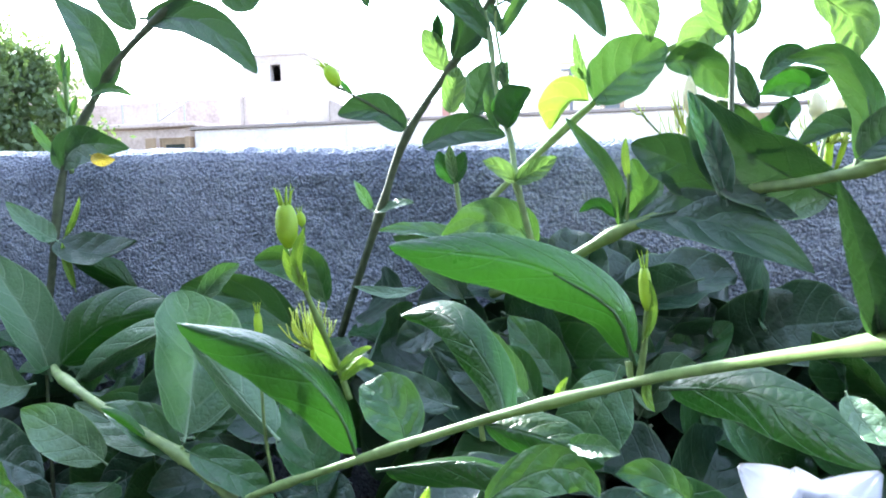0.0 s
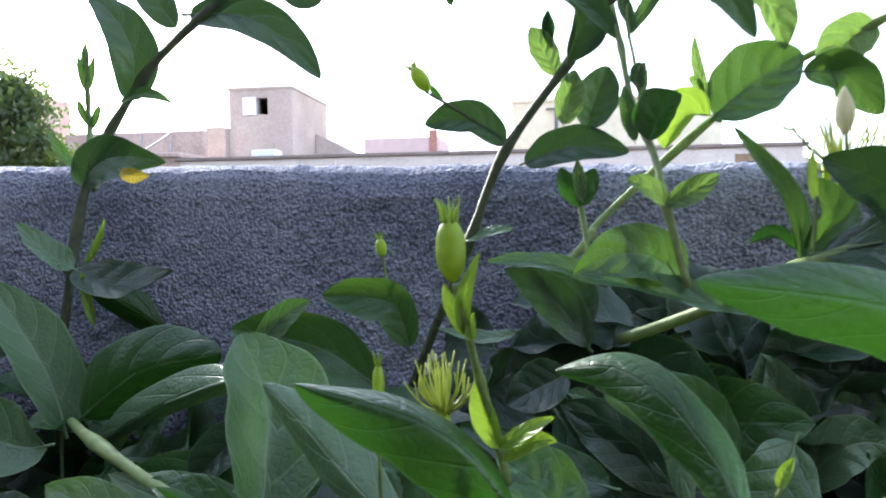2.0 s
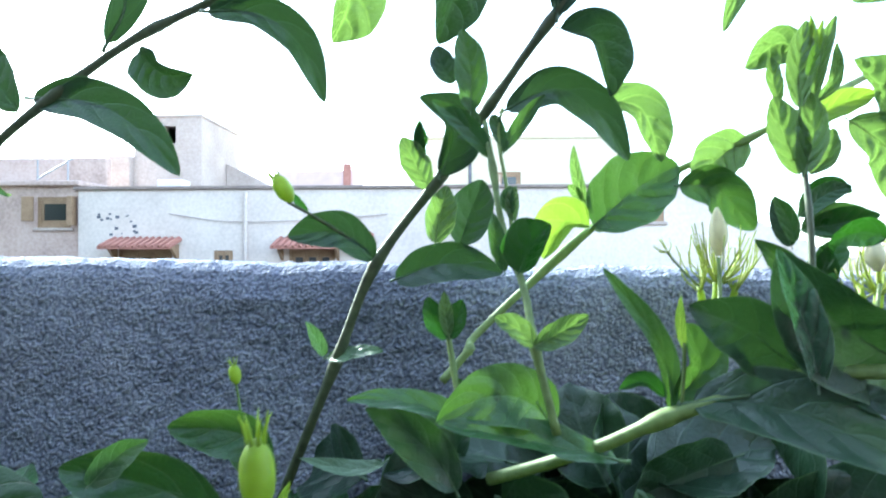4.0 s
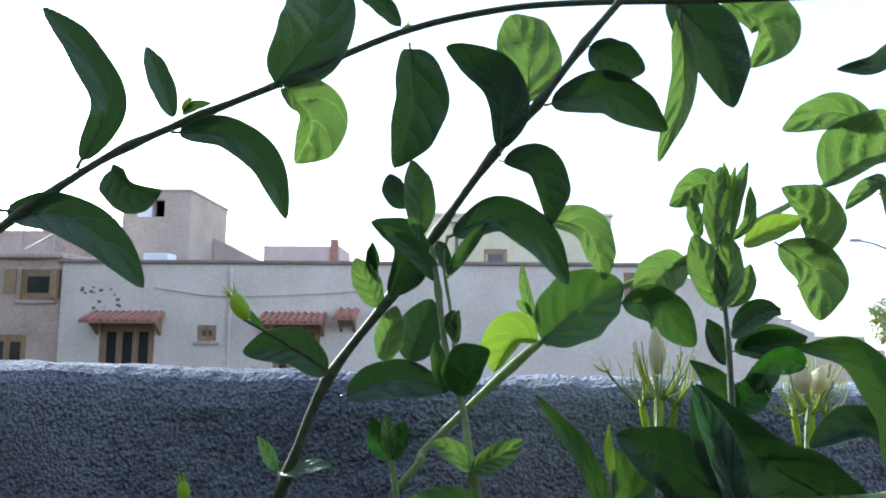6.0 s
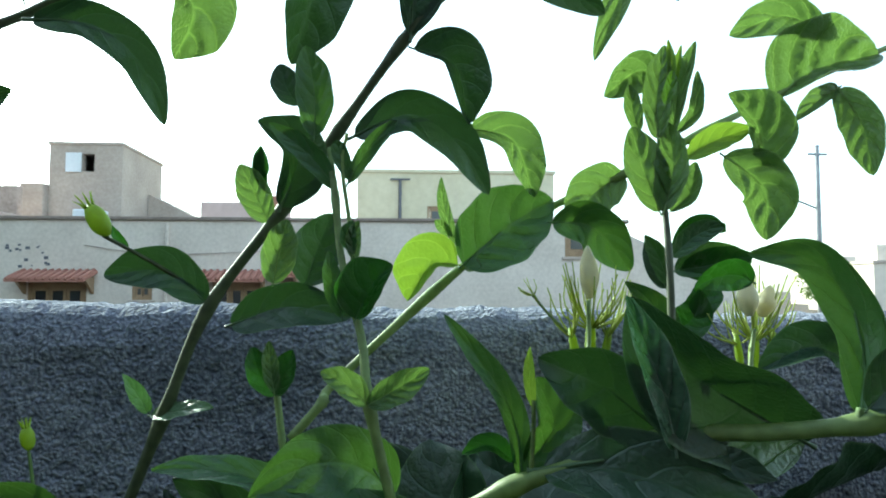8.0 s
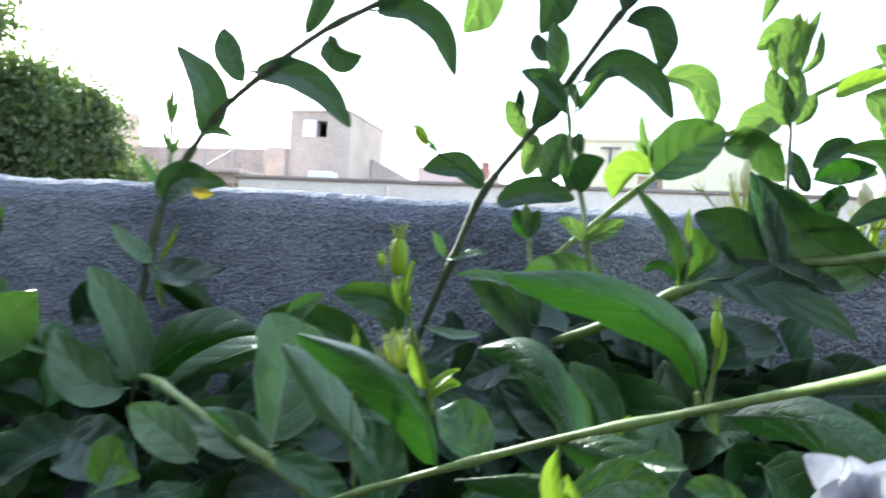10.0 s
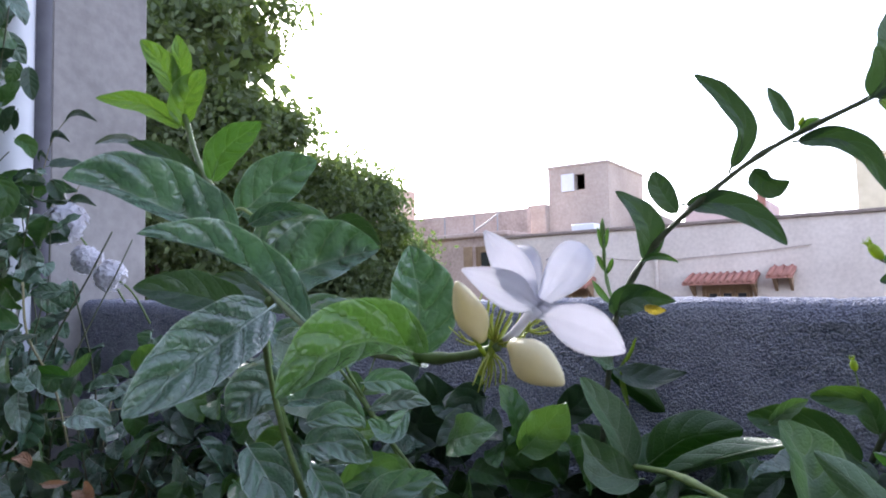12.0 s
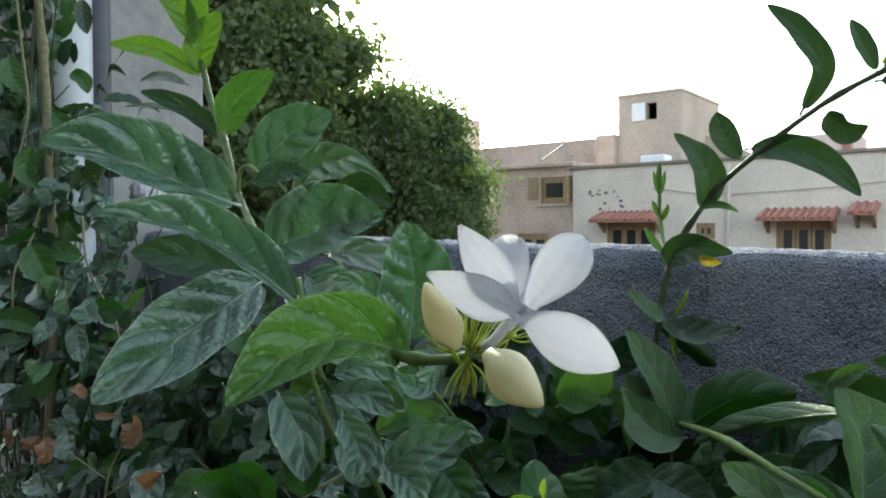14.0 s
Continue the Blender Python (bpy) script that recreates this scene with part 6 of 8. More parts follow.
folded_leaf(broken_stem, "leaf", [(-0.1154, 0.9068, 1.5599), (-0.1147, 0.9063, 1.5985), (-0.1078, 0.9102, 1.6308)], 0.0309, 0.0320, (0.39, -0.83, 0.39), 0.0155, 0.0130)
folded_leaf(broken_stem, "dark", [(-0.0941, 1.0170, 1.5956), (-0.1161, 1.0016, 1.6157), (-0.1421, 0.9837, 1.6273)], 0.0283, 0.0258, (0.36, -0.87, 0.35), 0.0115, 0.0163)
folded_leaf(broken_stem, "leaf", [(0.0801, 1.0629, 1.5824), (0.0381, 1.0338, 1.6094), (-0.0161, 0.9964, 1.6397)], 0.0159, 0.0170, (0.19, -0.92, 0.36), 0.0092, 0.0069)
folded_leaf(broken_stem, "pale", [(0.0089, 1.0382, 1.6072), (-0.0168, 1.0208, 1.6061), (-0.0417, 1.0041, 1.5985)], 0.0070, 0.0087, (0.24, -0.90, 0.36), 0.0063, 0.0036)
folded_leaf(broken_stem, "pale", [(0.0376, 1.0105, 1.5584), (0.0144, 0.9942, 1.5832), (-0.0105, 0.9769, 1.5998)], 0.0176, 0.0176, (0.21, -0.89, 0.40), 0.0072, 0.0072)

shaded_growth = thing("jasmine_vine", "shaded jasmine growth with broad dark leaves under the wall", "vine", "jasmine vines")
stalk(shaded_growth, "stem", [(0.3074, 0.8600, 1.6468), (0.2885, 0.8800, 1.6854), (0.2564, 0.9000, 1.7197)], 0.0026, 0.0018)
leaf(shaded_growth, "dark", (0.2960, 0.8700, 1.6688), (0.2746, 0.8750, 1.6889), (0.2463, 0.8800, 1.7037), 0.0303, (0.06, -0.93, 0.35))
leaf(shaded_growth, "dark", (0.2500, 0.9000, 1.7138), (0.2359, 0.9000, 1.7061), (0.2199, 0.9000, 1.6977), 0.0254, (-0.18, -0.92, 0.34))
leaf(shaded_growth, "pale", (0.3624, 0.9300, 1.6593), (0.3550, 0.9300, 1.6926), (0.3463, 0.9300, 1.7193), 0.0314, (-0.10, -1.00, -0.03))
leaf(shaded_growth, "leaf", (0.3796, 0.9500, 1.6602), (0.3984, 0.9500, 1.6901), (0.4105, 0.9500, 1.6992), 0.0329, (-0.47, -0.80, 0.37))
leaf(shaded_growth, "pale", (0.3627, 0.9200, 1.6533), (0.3783, 0.9100, 1.6789), (0.3949, 0.9000, 1.6827), 0.0295, (-0.69, -0.66, 0.31))
leaf(shaded_growth, "leaf", (0.3046, 0.8600, 1.6742), (0.2987, 0.8600, 1.6967), (0.2886, 0.8600, 1.7078), 0.0137, (0.07, -1.00, 0.03))
leaf(shaded_growth, "pale", (0.2631, 0.8900, 1.7016), (0.2557, 0.8900, 1.7052), (0.2494, 0.8900, 1.7062), 0.0070, (0.17, -0.85, 0.49))
stalk(shaded_growth, "stemlit", [(0.3168, 0.8000, 1.6942), (0.3200, 0.8000, 1.7033)], 0.0010, 0.0009, name="twig")
leaf(shaded_growth, "lit", (0.3176, 0.8000, 1.6970), (0.3191, 0.8000, 1.7024), (0.3221, 0.8000, 1.7079), 0.0046, (-0.42, -0.89, 0.17), 0.30)
leaf(shaded_growth, "leaf", (0.3195, 0.8700, 1.6824), (0.3045, 0.8750, 1.7026), (0.2890, 0.8800, 1.7203), 0.0250, (0.15, -0.92, 0.37))
leaf(shaded_growth, "dark", (0.4147, 0.9300, 1.6985), (0.3988, 0.9300, 1.6915), (0.3596, 0.9300, 1.7117), 0.0377, (0.08, -0.94, 0.34))
leaf(shaded_growth, "leaf", (0.2486, 0.8000, 1.6741), (0.2385, 0.8100, 1.6893), (0.2219, 0.8200, 1.6970), 0.0277, (0.14, -0.66, 0.74))
leaf(shaded_growth, "leaf", (0.1886, 0.8400, 1.6355), (0.1813, 0.8450, 1.6581), (0.1674, 0.8500, 1.6812), 0.0347, (0.55, -0.73, 0.41))
leaf(shaded_growth, "dark", (0.2648, 0.8300, 1.6839), (0.2397, 0.8400, 1.6890), (0.2036, 0.8500, 1.7007), 0.0186, (-0.05, -0.72, 0.69))
leaf(shaded_growth, "leaf", (0.2949, 0.7200, 1.6856), (0.3180, 0.7100, 1.7024), (0.3315, 0.7000, 1.6983), 0.0161, (-0.52, -0.84, 0.17))
leaf(shaded_growth, "leaf", (0.3574, 0.7000, 1.6979), (0.3478, 0.7000, 1.7043), (0.3365, 0.7000, 1.7055), 0.0106, (0.21, -0.77, 0.59))
leaf(shaded_growth, "pale", (0.4064, 0.7200, 1.7254), (0.4091, 0.7100, 1.7184), (0.4140, 0.7000, 1.7171), 0.0105, (-0.36, -0.47, 0.81))
folded_leaf(shaded_growth, "mid", [(0.2979, 0.7650, 1.6977), (0.2911, 0.7775, 1.7143), (0.2770, 0.7900, 1.7304), (0.2627, 0.8025, 1.7362), (0.2441, 0.8150, 1.7323)], 0.0103, 0.0083, (-0.22, -0.92, 0.34), -0.0042, -0.0074)
folded_leaf(shaded_growth, "pale", [(0.3025, 0.8100, 1.6964), (0.2873, 0.8100, 1.7145), (0.2731, 0.8100, 1.7307)], 0.0067, 0.0083, (0.11, -0.93, 0.34), 0.0059, 0.0034)
folded_leaf(shaded_growth, "pale", [(0.3721, 0.9300, 1.6652), (0.3603, 0.9300, 1.6907), (0.3504, 0.9300, 1.7182)], 0.0097, 0.0130, (-0.34, -0.88, 0.32), 0.0101, 0.0053)
folded_leaf(shaded_growth, "pale", [(0.2641, 0.8600, 1.7145), (0.2894, 0.8550, 1.6989), (0.2983, 0.8500, 1.6639)], 0.0061, 0.0057, (-0.19, -0.90, 0.38), -0.0025, -0.0034)
folded_leaf(shaded_growth, "dark", [(0.2449, 0.8800, 1.6986), (0.2614, 0.8750, 1.6766), (0.2897, 0.8700, 1.6527)], 0.0188, 0.0108, (-0.12, -0.90, 0.41), 0.0077, 0.0172)
folded_leaf(shaded_growth, "leaf", [(0.3916, 0.9500, 1.6379), (0.3931, 0.9500, 1.6669), (0.3864, 0.9500, 1.6983)], 0.0136, 0.0142, (-0.38, -0.85, 0.36), 0.0070, 0.0058)
folded_leaf(shaded_growth, "leaf", [(0.1396, 0.8700, 1.6698), (0.1628, 0.8650, 1.6823), (0.1919, 0.8600, 1.6782)], 0.0094, 0.0104, (0.18, -0.89, 0.41), 0.0061, 0.0042)
folded_leaf(shaded_growth, "leaf", [(0.3727, 0.9300, 1.6668), (0.3955, 0.9300, 1.6880), (0.4165, 0.9300, 1.7080)], 0.0156, 0.0135, (-0.15, -0.93, 0.33), 0.0063, 0.0100)
folded_leaf(shaded_growth, "pale", [(0.2526, 0.8349, 1.5839), (0.2019, 0.8115, 1.6118), (0.1430, 0.7820, 1.6023)], 0.0141, 0.0193, (0.13, -0.89, 0.44), 0.0153, 0.0079)

left_growth = thing("jasmine_vine", "dense low jasmine growth with quilted dusty leaves", "vine", "jasmine vines")
stalk(left_growth, "stem", [(-0.2245, 0.6400, 1.8152), (-0.2251, 0.6500, 1.7714), (-0.2233, 0.6700, 1.7205), (-0.2022, 0.6900, 1.6647), (-0.1835, 0.7000, 1.6199)], 0.0032, 0.0034)
stalk(left_growth, "stem", [(-0.3025, 0.8000, 1.7966), (-0.2861, 0.8300, 1.7370), (-0.2672, 0.8500, 1.6888), (-0.2479, 0.8700, 1.6399)], 0.0020, 0.0022, name="twig")
leaf(left_growth, "pale", (-0.2772, 0.6500, 1.7752), (-0.2388, 0.6450, 1.7651), (-0.2001, 0.6400, 1.7601), 0.0381, (0.01, -0.80, 0.60))
leaf(left_growth, "pale", (-0.2689, 0.7000, 1.7492), (-0.2147, 0.6950, 1.7537), (-0.1685, 0.6900, 1.7372), 0.0353, (-0.02, -0.86, 0.51))
leaf(left_growth, "pale", (-0.2553, 0.6800, 1.8058), (-0.2215, 0.6750, 1.7962), (-0.1891, 0.6700, 1.7796), 0.0327, (0.14, -0.76, 0.64))
leaf(left_growth, "leaf", (-0.2104, 0.6600, 1.7185), (-0.2236, 0.6550, 1.7185), (-0.2430, 0.6500, 1.6871), 0.0444, (0.33, -0.94, -0.05))
leaf(left_growth, "leaf", (-0.2310, 0.7000, 1.7105), (-0.1922, 0.6950, 1.7184), (-0.1606, 0.6900, 1.7147), 0.0279, (-0.15, -0.89, 0.42))
leaf(left_growth, "leaf", (-0.3211, 0.8700, 1.7348), (-0.2759, 0.8650, 1.7484), (-0.2337, 0.8600, 1.7318), 0.0272, (-0.09, -0.91, 0.40))
leaf(left_growth, "dark", (-0.3237, 0.9500, 1.6691), (-0.2939, 0.9450, 1.7046), (-0.2844, 0.9400, 1.7478), 0.0734, (0.27, -0.93, -0.25))
leaf(left_growth, "leaf", (-0.1544, 0.9300, 1.6334), (-0.1405, 0.9250, 1.6732), (-0.1430, 0.9200, 1.7036), 0.0608, (0.25, -0.95, -0.18))
leaf(left_growth, "leaf", (-0.0802, 0.8500, 1.6456), (-0.0790, 0.8450, 1.6247), (-0.0915, 0.8400, 1.5946), 0.0564, (0.21, -0.97, 0.14))
leaf(left_growth, "leaf", (-0.2314, 0.6700, 1.6818), (-0.2462, 0.6650, 1.6656), (-0.2451, 0.6600, 1.6446), 0.0304, (0.51, -0.86, 0.04))
leaf(left_growth, "pale", (-0.2279, 0.7400, 1.6547), (-0.1990, 0.7350, 1.6448), (-0.1793, 0.7300, 1.6235), 0.0407, (0.32, -0.64, 0.70))
leaf(left_growth, "pale", (-0.2033, 0.7600, 1.6454), (-0.1712, 0.7550, 1.6671), (-0.1428, 0.7500, 1.6840), 0.0307, (-0.17, -0.99, 0.01))
leaf(left_growth, "leaf", (-0.1955, 0.7700, 1.6415), (-0.1711, 0.7650, 1.6311), (-0.1568, 0.7600, 1.6131), 0.0413, (0.33, -0.65, 0.68))
leaf(left_growth, "mid", (-0.2326, 0.6000, 1.6484), (-0.2606, 0.5950, 1.6559), (-0.2861, 0.5900, 1.6516), 0.0261, (0.18, -0.81, 0.55))
leaf(left_growth, "mid", (-0.2356, 0.6000, 1.6500), (-0.2317, 0.5950, 1.6660), (-0.2218, 0.5900, 1.6792), 0.0301, (0.55, -0.68, -0.49))
leaf(left_growth, "pale", (-0.0154, 0.8800, 1.6743), (-0.0439, 0.8750, 1.6813), (-0.0669, 0.8700, 1.7133), 0.0376, (0.42, -0.84, 0.34))
leaf(left_growth, "dark", (-0.0274, 0.8400, 1.6491), (0.0000, 0.8350, 1.6444), (0.0321, 0.8300, 1.6366), 0.0425, (-0.03, -0.85, 0.53))
leaf(left_growth, "pale", (0.0776, 0.8200, 1.6517), (0.0579, 0.8150, 1.6691), (0.0386, 0.8100, 1.6816), 0.0262, (0.44, -0.85, 0.29))
leaf(left_growth, "leaf", (-0.2098, 0.7000, 1.6935), (-0.2123, 0.6950, 1.6760), (-0.2118, 0.6900, 1.6546), 0.0326, (0.52, -0.83, 0.19))
leaf(left_growth, "leaf", (-0.2425, 0.8000, 1.6876), (-0.2226, 0.7950, 1.6688), (-0.2062, 0.7900, 1.6610), 0.0375, (0.32, -0.66, 0.68))
leaf(left_growth, "pale", (-0.3468, 0.8500, 1.8262), (-0.3104, 0.8450, 1.8158), (-0.2804, 0.8400, 1.7945), 0.0386, (0.16, -0.79, 0.59))
leaf(left_growth, "dark", (-0.3477, 0.8500, 1.8076), (-0.3314, 0.8450, 1.7951), (-0.3194, 0.8400, 1.7861), 0.0273, (0.29, -0.67, 0.69))
leaf(left_growth, "leaf", (-0.2738, 0.8500, 1.7059), (-0.2776, 0.8450, 1.7006), (-0.2522, 0.8400, 1.6913), 0.0297, (0.23, -0.60, 0.76))
leaf(left_growth, "leaf", (-0.2684, 0.7500, 1.6996), (-0.2292, 0.7450, 1.7180), (-0.1931, 0.7400, 1.7255), 0.0265, (-0.19, -0.96, 0.18))
leaf(left_growth, "dark", (-0.2147, 0.6200, 1.8113), (-0.2368, 0.6150, 1.8078), (-0.2408, 0.6100, 1.7956), 0.0255, (0.40, -0.91, -0.08))
leaf(left_growth, "dark", (-0.2146, 0.9600, 1.7249), (-0.2343, 0.9550, 1.7121), (-0.2480, 0.9500, 1.6739), 0.0518, (0.26, -0.96, 0.02))
leaf(left_growth, "dark", (-0.1268, 0.9600, 1.7036), (-0.0985, 0.9550, 1.7286), (-0.0838, 0.9500, 1.7409), 0.0352, (-0.12, -0.98, -0.13))
leaf(left_growth, "leaf", (-0.2113, 0.6600, 1.6362), (-0.1828, 0.6550, 1.6461), (-0.1948, 0.6500, 1.6542), 0.0255, (0.09, -0.83, -0.55))
leaf(left_growth, "dark", (-0.2116, 0.9000, 1.6312), (-0.1956, 0.8950, 1.6166), (-0.2214, 0.8900, 1.5856), 0.0530, (0.32, -0.94, 0.14))
leaf(left_growth, "leaf", (0.0624, 0.7600, 1.6522), (0.0714, 0.7550, 1.6660), (0.0896, 0.7500, 1.6626), 0.0302, (-0.42, -0.87, 0.26))
stalk(left_growth, "wood", [(-0.2231, 0.6200, 1.6399), (-0.2081, 0.6400, 1.6550), (-0.1951, 0.6600, 1.6663)], 0.0016, 0.0013, name="twig")
folded_leaf(left_growth, "mid", [(-0.1311, 0.5364, 1.6909), (-0.1309, 0.5244, 1.7109), (-0.1315, 0.5117, 1.7238)], 0.0084, 0.0110, (0.73, -0.54, 0.42), 0.0084, 0.0045)
folded_leaf(left_growth, "mid", [(-0.1337, 0.5344, 1.6942), (-0.1410, 0.5164, 1.7093), (-0.1474, 0.4988, 1.7144)], 0.0110, 0.0084, (0.74, -0.52, 0.42), 0.0045, 0.0084)
folded_leaf(left_growth, "quilted", [(-0.2129, 0.6546, 1.7642), (-0.2328, 0.6410, 1.7686), (-0.2525, 0.6282, 1.7461)], 0.0139, 0.0182, (0.73, -0.65, 0.21), 0.0139, 0.0074)
folded_leaf(left_growth, "quilted", [(-0.2316, 0.6663, 1.7564), (-0.2040, 0.6850, 1.7578), (-0.1782, 0.7030, 1.7346)], 0.0162, 0.0081, (0.67, -0.71, 0.22), 0.0066, 0.0155)
folded_leaf(left_growth, "quilted", [(-0.2099, 0.6573, 1.7341), (-0.2165, 0.6533, 1.7149), (-0.2291, 0.6454, 1.6886)], 0.0199, 0.0147, (0.69, -0.66, 0.29), 0.0081, 0.0157)
folded_leaf(left_growth, "quilted", [(-0.2204, 0.6870, 1.7125), (-0.2011, 0.6999, 1.7193), (-0.1805, 0.7142, 1.7060)], 0.0137, 0.0110, (0.64, -0.72, 0.28), 0.0056, 0.0099)
folded_leaf(left_growth, "quilted", [(-0.2622, 0.6805, 1.8125), (-0.2431, 0.6937, 1.8003), (-0.2245, 0.7068, 1.7781)], 0.0199, 0.0151, (0.70, -0.70, 0.14), 0.0081, 0.0152)
folded_leaf(left_growth, "leaf", [(-0.2415, 0.6339, 1.8167), (-0.2498, 0.6285, 1.8076), (-0.2583, 0.6231, 1.7941)], 0.0130, 0.0130, (0.76, -0.63, 0.13), 0.0053, 0.0053)
folded_leaf(left_growth, "mid", [(-0.1879, 0.6135, 1.6642), (-0.1890, 0.6122, 1.6848), (-0.1966, 0.6066, 1.7064)], 0.0118, 0.0126, (0.69, -0.63, 0.35), 0.0068, 0.0051)
folded_leaf(left_growth, "leaf", [(-0.2489, 0.8640, 1.5877), (-0.2265, 0.8785, 1.6135), (-0.2010, 0.8956, 1.6228)], 0.0233, 0.0210, (0.52, -0.77, 0.37), 0.0095, 0.0139)
folded_leaf(left_growth, "dark", [(-0.2692, 0.9940, 1.6385), (-0.2893, 0.9791, 1.6937), (-0.3037, 0.9680, 1.7486)], 0.0298, 0.0312, (0.54, -0.81, 0.25), 0.0156, 0.0127)
folded_leaf(left_growth, "dark", [(-0.3345, 0.9250, 1.6593), (-0.3006, 0.9475, 1.6842), (-0.2565, 0.9772, 1.6888)], 0.0291, 0.0265, (0.56, -0.79, 0.27), 0.0119, 0.0170)

leaning_stem = thing("jasmine_vine", "leaning jasmine stem with small quilted leaves before the wall", "vine", "jasmine vines")
stalk(leaning_stem, "stem", [(-0.2120, 0.8600, 1.6321), (-0.2576, 0.8400, 1.6918), (-0.3106, 0.8200, 1.7677), (-0.3643, 0.8000, 1.8277), (-0.3933, 0.7800, 1.8757), (-0.4127, 0.7600, 1.9166)], 0.0026, 0.0018, (0.3, 0.55, 0.8))
leaf(leaning_stem, "quilted", (-0.3933, 0.7800, 1.8757), (-0.3365, 0.7750, 1.9208), (-0.2443, 0.7700, 1.8861), 0.0388, (-0.06, -0.99, -0.09))
leaf(leaning_stem, "quilted", (-0.3508, 0.7900, 1.8266), (-0.2829, 0.7850, 1.8254), (-0.2213, 0.7800, 1.8005), 0.0316, (0.03, -0.88, 0.48))
leaf(leaning_stem, "dark", (-0.3685, 0.8000, 1.8250), (-0.4160, 0.7950, 1.8539), (-0.4712, 0.7900, 1.8672), 0.0275, (0.26, -0.87, 0.43))
leaf(leaning_stem, "leaf", (-0.3989, 0.7850, 1.8795), (-0.3523, 0.7800, 1.8734), (-0.3145, 0.7750, 1.8614), 0.0259, (-0.05, -0.96, 0.28))
leaf(leaning_stem, "dark", (-0.3293, 0.8100, 1.8058), (-0.3115, 0.8050, 1.7973), (-0.2927, 0.8000, 1.7848), 0.0185, (0.24, -0.65, 0.72))
leaf(leaning_stem, "quilted", (-0.2765, 0.8300, 1.7256), (-0.2346, 0.8250, 1.7371), (-0.1952, 0.8200, 1.7360), 0.0219, (-0.16, -0.89, 0.43))
leaf(leaning_stem, "quilted", (-0.4001, 0.7600, 1.7549), (-0.3277, 0.7550, 1.7599), (-0.2521, 0.7500, 1.7325), 0.0348, (0.05, -0.76, 0.64))
leaf(leaning_stem, "quilted", (-0.3482, 0.7800, 1.6804), (-0.3024, 0.7750, 1.6930), (-0.2560, 0.7700, 1.6939), 0.0164, (-0.17, -0.82, 0.55))
leaf(leaning_stem, "quilted", (-0.3229, 0.8000, 1.6690), (-0.2711, 0.7950, 1.6824), (-0.2183, 0.7900, 1.6742), 0.0216, (-0.11, -0.77, 0.63))
leaf(leaning_stem, "quilted", (-0.3487, 0.7600, 1.6669), (-0.2993, 0.7550, 1.6675), (-0.2677, 0.7500, 1.6437), 0.0385, (0.16, -0.56, 0.81))
leaf(leaning_stem, "leaf", (-0.3873, 0.7500, 1.6557), (-0.3475, 0.7450, 1.6392), (-0.3098, 0.7400, 1.6187), 0.0438, (0.31, -0.53, 0.79))
leaf(leaning_stem, "quilted", (-0.2376, 0.8000, 1.6444), (-0.1980, 0.7950, 1.6651), (-0.1577, 0.7900, 1.6669), 0.0306, (-0.19, -0.95, 0.25))
leaf(leaning_stem, "quilted", (-0.2918, 0.7600, 1.6191), (-0.2355, 0.7550, 1.6388), (-0.1827, 0.7500, 1.6315), 0.0359, (-0.14, -0.85, 0.51))
leaf(leaning_stem, "quilted", (-0.2134, 0.7900, 1.6133), (-0.1754, 0.7850, 1.6175), (-0.1396, 0.7800, 1.6056), 0.0329, (-0.01, -0.67, 0.74))
leaf(leaning_stem, "quilted", (-0.3371, 0.7400, 1.6012), (-0.2954, 0.7350, 1.6141), (-0.2517, 0.7300, 1.6096), 0.0324, (-0.15, -0.74, 0.66))
leaf(leaning_stem, "leaf", (-0.2776, 0.7600, 1.5904), (-0.2536, 0.7550, 1.5825), (-0.2340, 0.7500, 1.5615), 0.0388, (0.41, -0.47, 0.78))
leaf(leaning_stem, "dark", (-0.2311, 0.8000, 1.5866), (-0.2053, 0.7950, 1.5838), (-0.1805, 0.7900, 1.5737), 0.0305, (0.06, -0.65, 0.76))
leaf(leaning_stem, "dark", (-0.2689, 0.9500, 1.7180), (-0.2488, 0.9450, 1.7129), (-0.2369, 0.9400, 1.6892), 0.0502, (0.37, -0.67, 0.65))
leaf(leaning_stem, "leaf", (-0.1628, 0.9500, 1.6806), (-0.1383, 0.9450, 1.6711), (-0.1145, 0.9400, 1.6448), 0.0531, (0.28, -0.75, 0.59))
folded_leaf(leaning_stem, "quilted", [(-0.1597, 0.6180, 1.7529), (-0.1414, 0.6263, 1.7593), (-0.1230, 0.6343, 1.7521)], 0.0078, 0.0078, (0.67, -0.68, 0.30), 0.0032, 0.0032)
folded_leaf(leaning_stem, "quilted", [(-0.1054, 0.6611, 1.7587), (-0.1115, 0.6494, 1.7440), (-0.1206, 0.6362, 1.7548)], 0.0070, 0.0086, (0.62, -0.73, 0.31), 0.0060, 0.0035)
folded_leaf(leaning_stem, "quilted", [(-0.1747, 0.6309, 1.7338), (-0.1545, 0.6406, 1.7357), (-0.1344, 0.6496, 1.7219)], 0.0122, 0.0105, (0.66, -0.67, 0.34), 0.0050, 0.0078)
folded_leaf(leaning_stem, "quilted", [(-0.2062, 0.6060, 1.7347), (-0.1852, 0.6089, 1.7088), (-0.1755, 0.6029, 1.6801)], 0.0137, 0.0177, (0.71, -0.60, 0.37), 0.0133, 0.0072)
folded_leaf(leaning_stem, "quilted", [(-0.1443, 0.6531, 1.6813), (-0.1221, 0.6586, 1.7006), (-0.0899, 0.6719, 1.7145)], 0.0112, 0.0121, (0.59, -0.71, 0.39), 0.0065, 0.0049)
